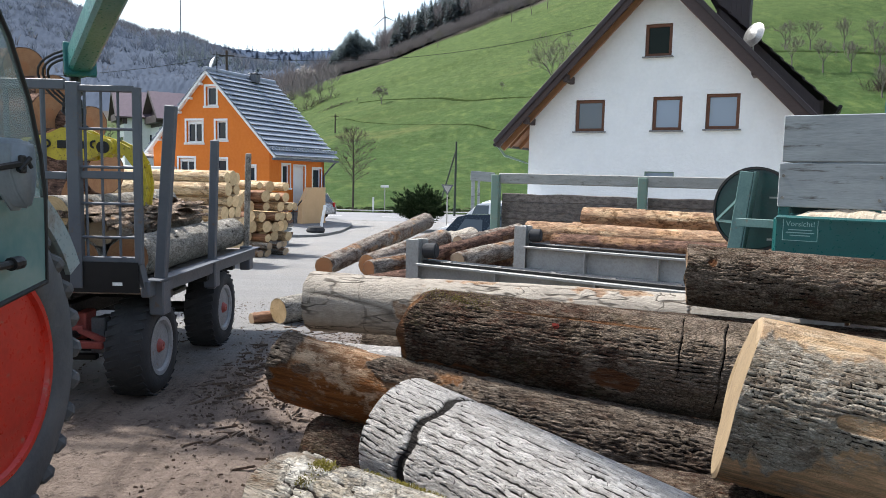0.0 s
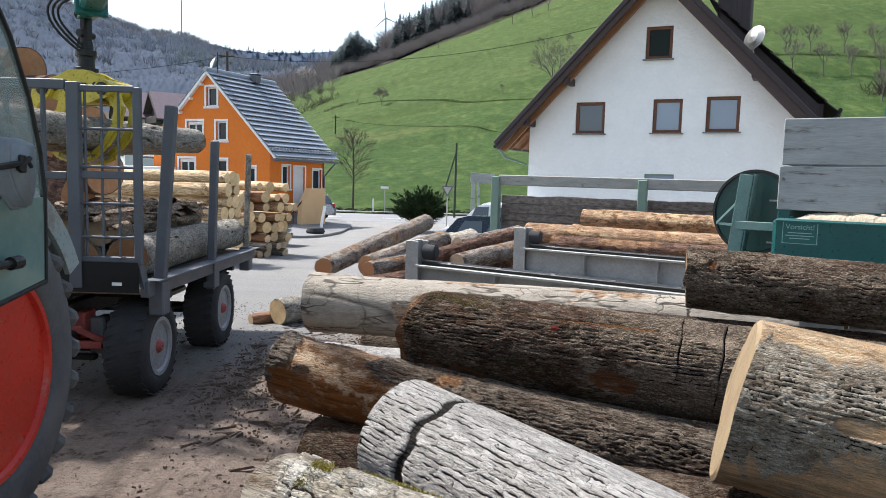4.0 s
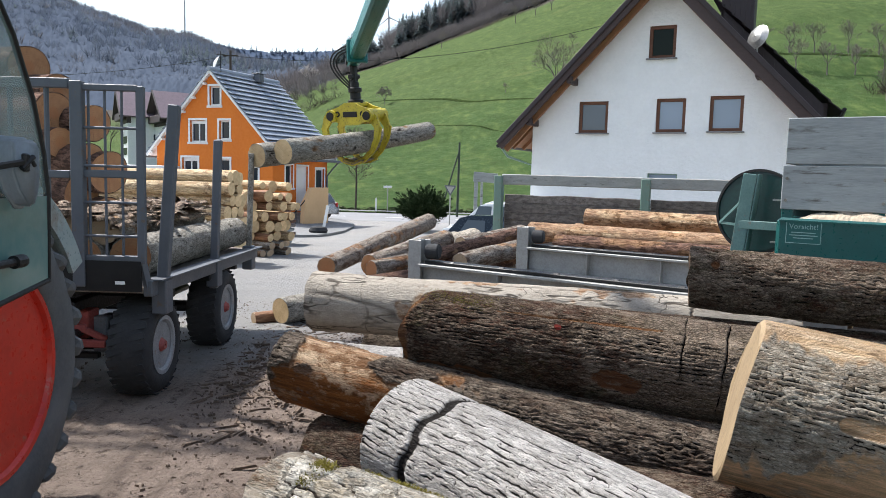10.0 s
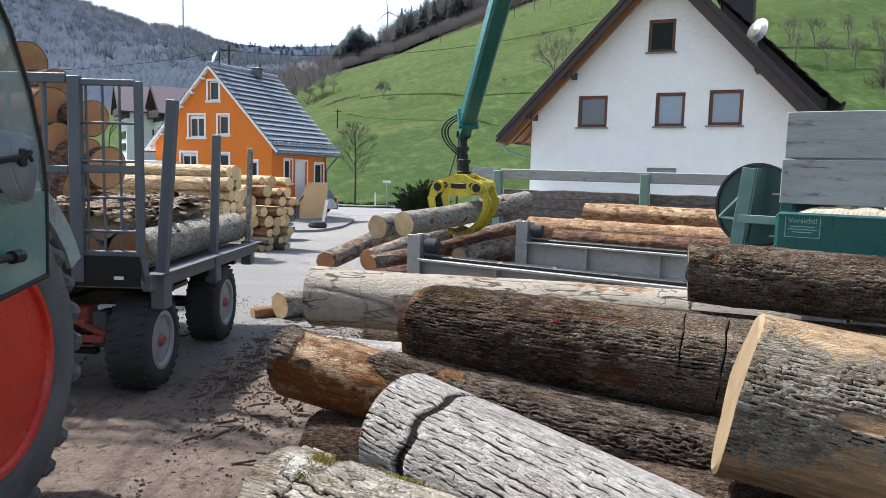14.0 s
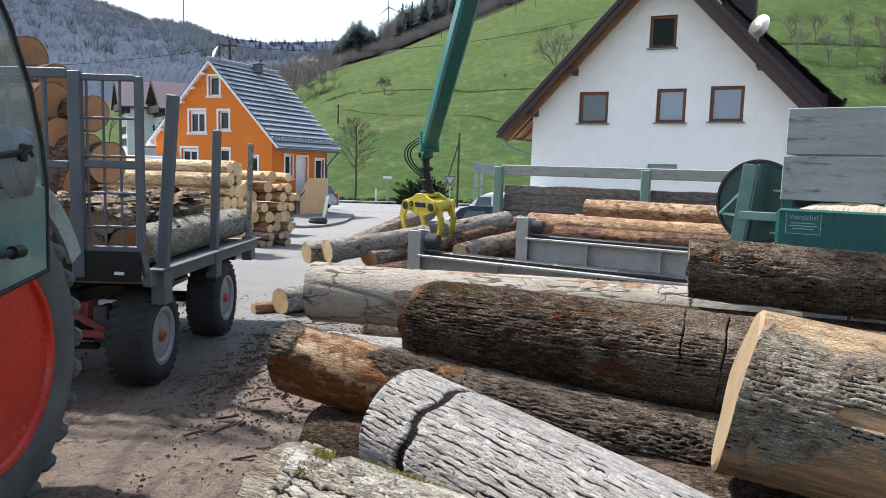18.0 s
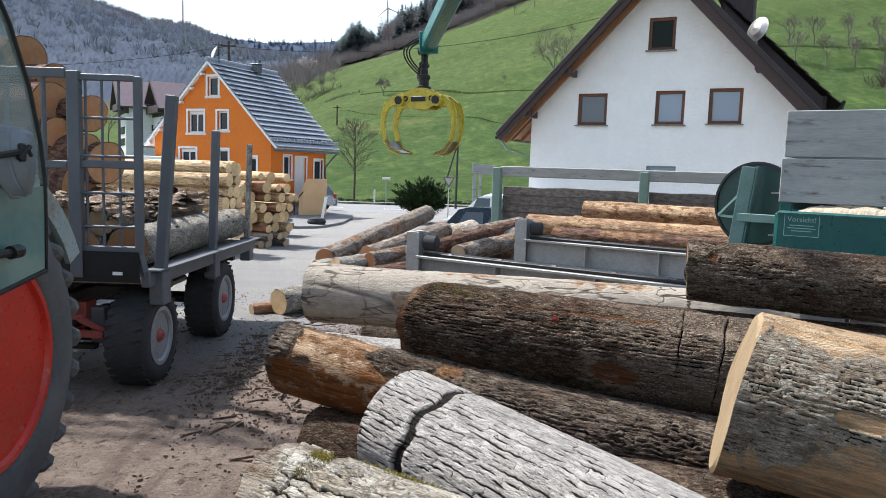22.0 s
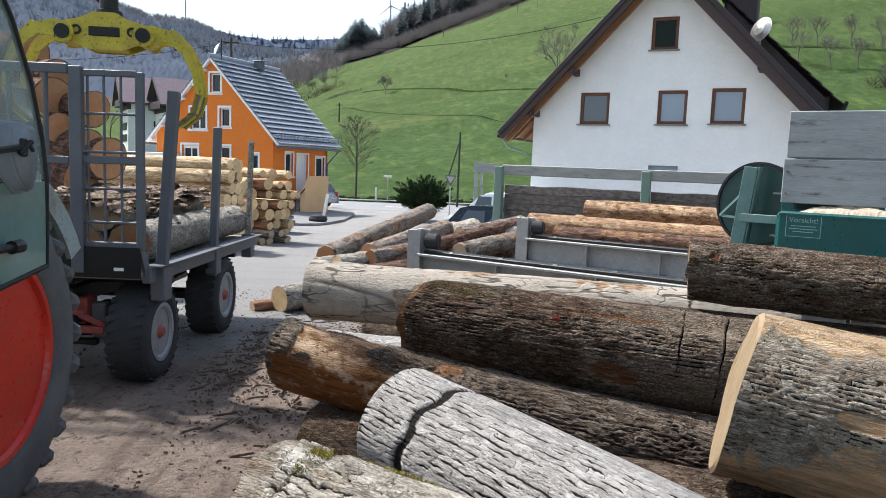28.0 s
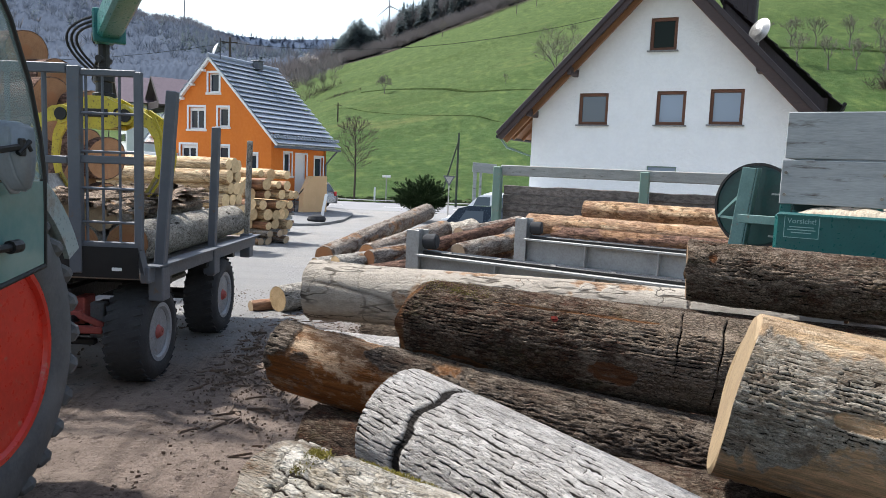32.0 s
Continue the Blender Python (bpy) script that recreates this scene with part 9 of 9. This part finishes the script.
# ---- crane, grapple and the logs it carries ----
# seconds, x, y, z of the grapple's head
HEAD = [(0.0, -3.52, 7.10, 2.26), (0.5, -3.50, 7.05, 2.26), (1.0, -3.46, 7.00, 2.21), (1.5, -3.43, 6.95, 2.19), (2.0, -3.38, 6.90, 2.42), (2.5, -3.35, 6.90, 2.42), (3.0, -3.34, 6.90, 2.41), (3.5, -3.34, 6.90, 2.52),
        (4.5, -3.32, 7.00, 3.05), (5.5, -3.13, 7.20, 3.38), (6.0, -2.85, 7.40, 3.42), (6.5, -2.63, 7.80, 3.49), (7.0, -2.38, 8.20, 3.53), (7.5, -2.17, 8.60, 3.58), (8.0, -1.92, 9.00, 3.47), (8.5, -1.70, 9.40, 3.33),
        (9.0, -1.48, 9.80, 3.10), (9.5, -1.32, 10.00, 2.86), (10.0, -1.28, 10.20, 2.86), (10.5, -1.22, 10.30, 2.75), (11.0, -0.94, 10.40, 2.58), (11.5, -0.51, 10.30, 2.28), (12.0, -0.03, 10.20, 1.98), (12.5, 0.36, 10.10, 1.74),
        (13.0, 0.48, 10.00, 1.68), (13.5, 0.42, 10.10, 1.68), (14.0, 0.24, 10.20, 1.86), (14.5, 0.08, 10.26, 1.89), (15.5, -0.08, 10.4, 1.75), (16.5, -0.17, 10.50, 1.58), (17.0, -0.18, 10.56, 1.53), (17.5, -0.21, 10.62, 1.52),
        (18.0, -0.27, 10.68, 1.51), (18.5, -0.25, 10.74, 1.51), (19.0, -0.23, 10.80, 1.59), (19.5, -0.22, 10.81, 1.60), (20.0, -0.23, 10.83, 1.59), (20.5, -0.22, 10.84, 1.91), (21.0, -0.23, 10.86, 2.30), (21.5, -0.29, 10.87, 2.69),
        (22.0, -0.36, 10.89, 3.02), (22.5, -0.39, 10.90, 3.20), (23.0, -0.45, 10.80, 3.49), (23.5, -0.60, 10.00, 3.47), (24.0, -0.76, 9.30, 3.42), (24.5, -0.90, 8.50, 3.33), (25.0, -1.03, 7.70, 3.24), (25.5, -1.19, 7.10, 3.19),
        (26.5, -2.0, 6.45, 3.2), (27.5, -2.68, 6.20, 3.13), (28.0, -2.86, 6.30, 3.03), (28.5, -3.02, 6.40, 2.97), (29.0, -3.22, 6.50, 2.90), (29.5, -3.33, 6.55, 2.89), (30.0, -3.33, 6.60, 2.85), (30.5, -3.17, 6.70, 2.75),
        (31.0, -3.10, 6.80, 2.57), (31.5, -3.15, 6.90, 2.40), (32.0, -3.22, 7.00, 2.41)]
# seconds, turn of the load about the vertical and its tilt, in degrees
TURN = [(0, 95, 0), (2.0, 95, 0), (2.5, 86, 0), (3.0, 72, 0), (3.5, 74, 0), (5.5, 86, -4), (6.0, 88, -2), (6.5, 86, 0), (7.0, 82, 10), (7.5, 78, 18), (8.0, 75, 17), (8.5, 69, 10), (9.0, 66, 3), (9.5, 62, 3), (10.0, 59, 8), (10.5, 58, 15),
        (11.0, 57, 13), (11.5, 55, 7), (12.0, 58, 6), (12.5, 62, 8), (13.0, 64, 8), (13.5, 61, 7), (14.0, 57, 4), (14.5, 54, 4), (16.5, 44, 7), (17.0, 41, 8), (18.0, 38, 6), (19.0, 38, 2), (20.0, 48, 0), (21.0, 62, 0),
        (23.0, 60, 0), (24.0, 64, 0), (25.0, 78, 0), (25.5, 84, 0), (27.5, 98, 0), (28.5, 100, 0), (29.5, 128, 0), (30.0, 124, 0), (30.5, 105, 0), (31.0, 92, 0), (32.0, 84, 0)]
# seconds, centre of the two carried logs
CARRY = [(0.0, -3.40, 7.45, 1.50), (1.6, -3.40, 7.45, 1.50), (2.0, -3.38, 7.35, 1.62), (2.5, -3.35, 7.05, 1.80), (3.0, -3.34, 6.92, 1.82), (3.5, -3.34, 6.92, 1.95), (4.5, -3.32, 7.0, 2.5), (5.5, -3.13, 7.20, 2.86), (6.0, -2.88, 7.40, 2.92),
         (6.5, -2.62, 7.80, 2.98), (7.0, -2.34, 8.20, 3.11), (7.5, -2.16, 8.60, 3.13), (8.0, -1.90, 9.00, 3.04), (8.5, -1.67, 9.40, 2.88), (9.0, -1.53, 9.80, 2.60), (9.5, -1.32, 10.00, 2.36), (10.0, -1.24, 10.20, 2.33),
         (10.5, -1.20, 10.30, 2.25), (11.0, -1.02, 10.40, 2.12), (11.5, -0.58, 10.30, 1.81), (12.0, 0.03, 10.20, 1.52), (12.5, 0.50, 10.10, 1.31), (13.0, 0.68, 10.00, 1.28), (13.5, 0.57, 10.10, 1.23), (14.0, 0.27, 10.20, 1.34),
         (14.5, 0.04, 10.26, 1.42), (15.5, -0.12, 10.4, 1.28), (16.5, -0.24, 10.50, 1.07), (17.0, -0.26, 10.56, 1.02), (18.0, -0.36, 10.68, 0.90), (18.5, -0.34, 10.74, 0.89), (18.8, -0.33, 10.74, 0.86), (19.3, -0.22, 10.72, 0.67), (32.0, -0.22, 10.72, 0.67)]
# seconds, rise of the outer boom above the level, in degrees
RISE = [(0, 10), (1, 9), (3.5, 9), (5.5, 6), (8.5, 4), (9, 5), (9.5, 9), (10, 13), (10.5, 13), (11, 16), (11.5, 22), (12, 27.6), (12.5, 31.4), (13, 37), (13.5, 38), (14, 31), (14.5, 27), (16.5, 27.5), (17, 31), (18, 30), (19, 23.5),
        (20, 24.3), (21, 18), (22, 9.1), (23, 4), (25.5, 4), (28, 4), (31, 6), (32, 9)]
CRANE_X, CRANE_Y = 1.8, -1.0


def along_rows(rows, t):
    ts = [r[0] for r in rows]
    return [float(np.interp(t, ts, [r[k] for r in rows])) for k in range(1, len(rows[0]))]


def build_grapple():
    g = thing("grapple", "worn yellow hydraulic log grapple", "grapple")
    # body: a faceted box with a slot, seen along local X
    bm = fresh()
    prof = [(-0.10, 0.0), (0.10, 0.0), (0.22, -0.05), (0.40, -0.09), (0.47, -0.17), (0.44, -0.27), (0.30, -0.25), (0.16, -0.30), (-0.16, -0.30), (-0.30, -0.25), (-0.44, -0.27), (-0.47, -0.17), (-0.40, -0.09), (-0.22, -0.05)]
    side = Matrix(((0, 0, 1, 0), (1, 0, 0, 0), (0, 1, 0, 0), (0, 0, 0, 1)))
    prof = [(a * 0.84, c) for a, c in prof]
    for x in (-0.13, 0.13):
        slab(bm, prof, 0.03, Matrix.Translation((x, 0, 0)) @ side)
    body = part("body", bm, YELLOW, g)
    bm = fresh()
    box(bm, (0, 0, -0.03), (0.26, 0.22, 0.06), None, 0.015)
    box(bm, (0, 0, -0.27), (0.25, 0.30, 0.04), None, 0.01)
    for s in (-1, 1):
        box(bm, (0, s * 0.20, -0.075), (0.25, 0.25, 0.03), pose(0, 0, 0, -s * 9, 0, 0), 0.008)
    part("body_plate", bm, YELLOW, body)
    for s in (-1, 1):
        bm = fresh()
        box(bm, (s * 0.15, 0, -0.155), (0.012, 0.24, 0.075), None, 0.006)
        part("slot", bm, BLACK_METAL, body)
    for s in (-1, 1):
        bm = fresh()
        rod(bm, (-0.205, s * 0.31, -0.175), (0.205, s * 0.31, -0.175), 0.058, 0.058, 18)
        part("pivot_pin", bm, BLACK_METAL, body)
        bm = fresh()
        lathe(bm, [(0.022, -0.155), (0.04, -0.155), (0.04, 0.155), (0.022, 0.155)], pose(0, s * 0.215, -0.15, 0, 90, 0), 14, True)
        part("cylinder_pin", bm, BLACK_METAL, body)
    bm = fresh()
    rod(bm, (0.0, -0.26, -0.16), (0.0, 0.26, -0.16), 0.055, 0.055, 14)
    part("cylinder", bm, STEEL_WORN, body)
    # rotator and hanging link
    bm = fresh()
    lathe(bm, [(0.105, -0.01), (0.105, 0.03), (0.075, 0.04), (0.072, 0.13), (0.092, 0.14), (0.092, 0.19), (0.062, 0.2), (0.058, 0.27), (0.03, 0.28)], None, 20)
    rot = part("rotator", bm, BLACK_METAL, g)
    bm = fresh()
    box(bm, (0, 0, 0.40), (0.10, 0.08, 0.30), None, 0.02)
    rod(bm, (-0.09, 0, 0.34), (0.09, 0, 0.34), 0.035)
    rod(bm, (0, -0.09, 0.52), (0, 0.09, 0.52), 0.04)
    part("link", bm, BLACK_METAL, rot)
    for o in (0.0, 0.05):
        bm = fresh()
        pipe(bm, [(0.02 + o, 0.09, 0.12), (0.05 + o, 0.14, 0.16), (0.05 + o, 0.12, 0.28), (0.0 + o, 0.05, 0.36)], 0.015, 8)
        part("hose", bm, RUBBER, rot)
    # two jaws of two curved tines each
    outer = [(-0.02, 0.075), (0.09, 0.08), (0.24, 0.0), (0.335, -0.17), (0.365, -0.38), (0.33, -0.58), (0.23, -0.73), (0.06, -0.80)]
    inner = [(0.08, -0.765), (0.20, -0.68), (0.27, -0.55), (0.285, -0.38), (0.25, -0.22), (0.17, -0.10), (0.06, -0.07), (-0.05, -0.03)]
    outer, inner = [(a * 0.9, c * 0.95) for a, c in outer], [(a * 0.9, c * 0.95) for a, c in inner]
    # the tines thin out towards their tips
    inner = [(o[0] + (i[0] - o[0]) * q, o[1] + (i[1] - o[1]) * q) for i, o, q in zip(inner, outer[::-1], (0.8, 0.62, 0.62, 0.66, 0.72, 0.8, 0.95, 1.0))]
    jaws = []
    for s in (1, -1):
        bm = fresh()
        rod(bm, (-0.19, 0, 0), (0.19, 0, 0), 0.085, 0.085, 18)
        j = part("jaw", bm, YELLOW, g)
        for x in (-0.175, 0.175) if s > 0 else (-0.11, 0.11):
            bm = fresh()
            slab(bm, [(s * a, b) for a, b in outer + inner], 0.035, Matrix.Translation((x, 0, 0)) @ side)
            part("tine", bm, YELLOW, j)
            bm = fresh()
            n = len(outer)
            for (a, b), (c, d) in zip(outer[2:], outer[3:]):
                beam(bm, (x, s * a, b), (x, s * c, d), 0.06, 0.010, 0, (1, 0, 0))
            part("tine_edge", bm, YELLOW, j)
        for x in (-0.175, 0.175) if s > 0 else (-0.11, 0.11):
            bm = fresh()
            slab(bm, [(s * a, b) for a, b in outer[5:] + inner[:3]], 0.040, Matrix.Translation((x, 0, 0)) @ side)
            part("tine_tip", bm, YELLOW_DARK, j, "worn rusty tine tip")
        bm = fresh()
        wdt = 0.38 if s > 0 else 0.26
        for (a, b), (c, d) in zip(outer[5:], outer[6:]):
            beam(bm, (0, s * a, b), (0, s * c, d), 0.02, wdt, 0.004, (1, 0, 0))
        part("tip_plate", bm, STEEL_WORN, j)
        jaws.append((j, s))
    return g, jaws


YELLOW_DARK = plain("dirty_yellow_edges", (0.46, 0.36, 0.035), (0.17, 0.115, 0.035), 14, 0.6, 0.1, 0.2, spots=((0.08, 0.05, 0.03), 30.0, 0.50, 0.62))
GRAPPLE, JAWS = build_grapple()


def build_crane():
    c = thing("log_crane", "green hydraulic log crane boom", "crane")
    bm = fresh()
    lathe(bm, [(0.5, 0.0), (0.5, 0.1), (0.28, 0.2), (0.24, 3.6), (0.3, 3.7), (0.3, 4.2), (0.1, 4.25)], pose(CRANE_X, CRANE_Y, 0), 20)
    part("column", bm, BOOM_GREEN, c)
    # outer boom along local X, from its tip at the origin
    bm = fresh()
    box(bm, (2.9, 0, 0), (5.2, 0.20, 0.23), None, 0.03)
    outer = part("outer_boom", bm, BOOM_GREEN, c, "green box-section crane boom")
    bm = fresh()
    slab(bm, [(-0.06, -0.05), (0.0, 0.07), (0.34, 0.14), (0.34, -0.13)], 0.14, Matrix.Rotation(radians(90), 4, "X"))
    part("boom_tip", bm, BOOM_GREEN, outer)
    bm = fresh()
    box(bm, (0.36, 0, 0.0), (0.05, 0.27, 0.30), None, 0.01)
    part("collar", bm, BOOM_GREEN, outer)
    bm = fresh()
    rod(bm, (0, -0.1, 0), (0, 0.1, 0), 0.04)
    part("tip_pin", bm, BLACK_METAL, outer)
    for o in (0.0, 0.04, 0.08):
        bm = fresh()
        ends = Vector((0.34, -0.12, o)), Vector((0.12, -0.40 - 2 * o, -0.04)), Vector((0.0, -0.05, -0.30 - o))
        pipe(bm, [tuple(ends[0] * (1 - q) ** 2 + ends[1] * 2 * q * (1 - q) + ends[2] * q * q) for q in (k / 10 for k in range(11))], 0.011, 8)
        part("hose", bm, RUBBER, outer)
    bm = fresh()
    pipe(bm, [(0.4, 0.118, 0.05), (5.4, 0.118, 0.05)], 0.014, 6)
    part("oil_pipe", bm, BLACK_METAL, outer)
    bm = fresh()
    box(bm, (1.9, 0, 0), (3.8, 0.28, 0.34), None, 0.03)
    a = part("inner_boom_sleeve", bm, BOOM_GREEN, c)
    bm = fresh()
    box(bm, (1.6, 0, 0), (3.6, 0.22, 0.27), None, 0.03)
    b = part("inner_boom", bm, BOOM_GREEN, c)
    return outer, a, b


BOOM, SLEEVE, INNER = build_crane()
CARRIED = []
for k, (dy, dz, r, dx, mt) in enumerate(((-0.13, 0.02, 0.145, 0.0, BARK_SPRUCE), (0.14, -0.01, 0.14, -0.16, BARK_SPRUCE))):
    CARRIED.append((log((0, 0, -1.6), (0, 0, 1.6), r, r * 0.9, 500 + k, mt, END_FRESH, "grey-barked log carried by the grapple", "logs lifted by the crane", 56, 90, 0.007, (0.05, 0.1), strip=0.15), dx, dy, dz))


def aim(p, q):
    """A pose at p whose local X points to q, local Z up."""
    d = (Vector(q) - Vector(p)).normalized()
    y = Vector((0, 0, 1)).cross(d).normalized()
    m = Matrix((d, y, d.cross(y))).transposed().to_4x4()
    m.translation = Vector(p)
    return m


def motions():
    times = sorted({r[0] for r in HEAD} | {18.5, 18.8, 19.0})
    head, boom, sleeve, inner = [], [], [], []
    for t in times:
        x, y, z = along_rows(HEAD, t)
        yaw, tilt = along_rows(TURN, t)
        m = Matrix.Translation((x, y, z)) @ Matrix.Rotation(radians(yaw), 4, "Z") @ Matrix.Rotation(radians(-tilt), 4, "Y")
        head.append((t, m))
        tip = m @ Vector((0, 0, 0.54))
        (rise,) = along_rows(RISE, t)
        h = Vector((CRANE_X - tip.x, CRANE_Y - tip.y, 0)).normalized()
        elbow = tip + (h * math.cos(radians(rise)) + Vector((0, 0, math.sin(radians(rise))))) * 5.4
        boom.append((t, aim(tip, elbow)))
        foot = Vector((CRANE_X, CRANE_Y, 4.0))
        sleeve.append((t, aim(foot, elbow)))
        inner.append((t, aim(elbow, foot)))
    walk(GRAPPLE, head)
    walk(BOOM, boom)
    walk(SLEEVE, sleeve)
    walk(INNER, inner)
    # jaws: closed on the load, open before and after
    shut = [(0.0, -2), (1.3, -2), (2.0, 34), (2.5, 43), (18.4, 43), (19.0, 6), (19.8, 6), (21.0, 6), (23.0, 8), (25.0, -4), (27.5, -16), (30.5, -14), (32.0, 2)]
    for j, s in JAWS:
        walk(j, [(t, Matrix.Translation((0, s * 0.31, -0.175)) @ Matrix.Rotation(radians(-s * a), 4, "X")) for t, a in shut])
    ct = sorted({r[0] for r in CARRY})
    for ob, dx, dy, dz in CARRIED:
        rows = []
        for t in ct:
            x, y, z = along_rows(CARRY, t)
            yaw, tilt = along_rows(TURN, min(t, 18.0))
            m = Matrix.Translation((x, y, z)) @ Matrix.Rotation(radians(yaw), 4, "Z") @ Matrix.Rotation(radians(-tilt), 4, "Y")
            rows.append((t, m @ Matrix.Translation((dx, dy, dz)) @ Matrix.Rotation(radians(90), 4, "Y") @ Matrix.Translation((0, 0, -1.6))))
        walk(ob, rows)


motions()
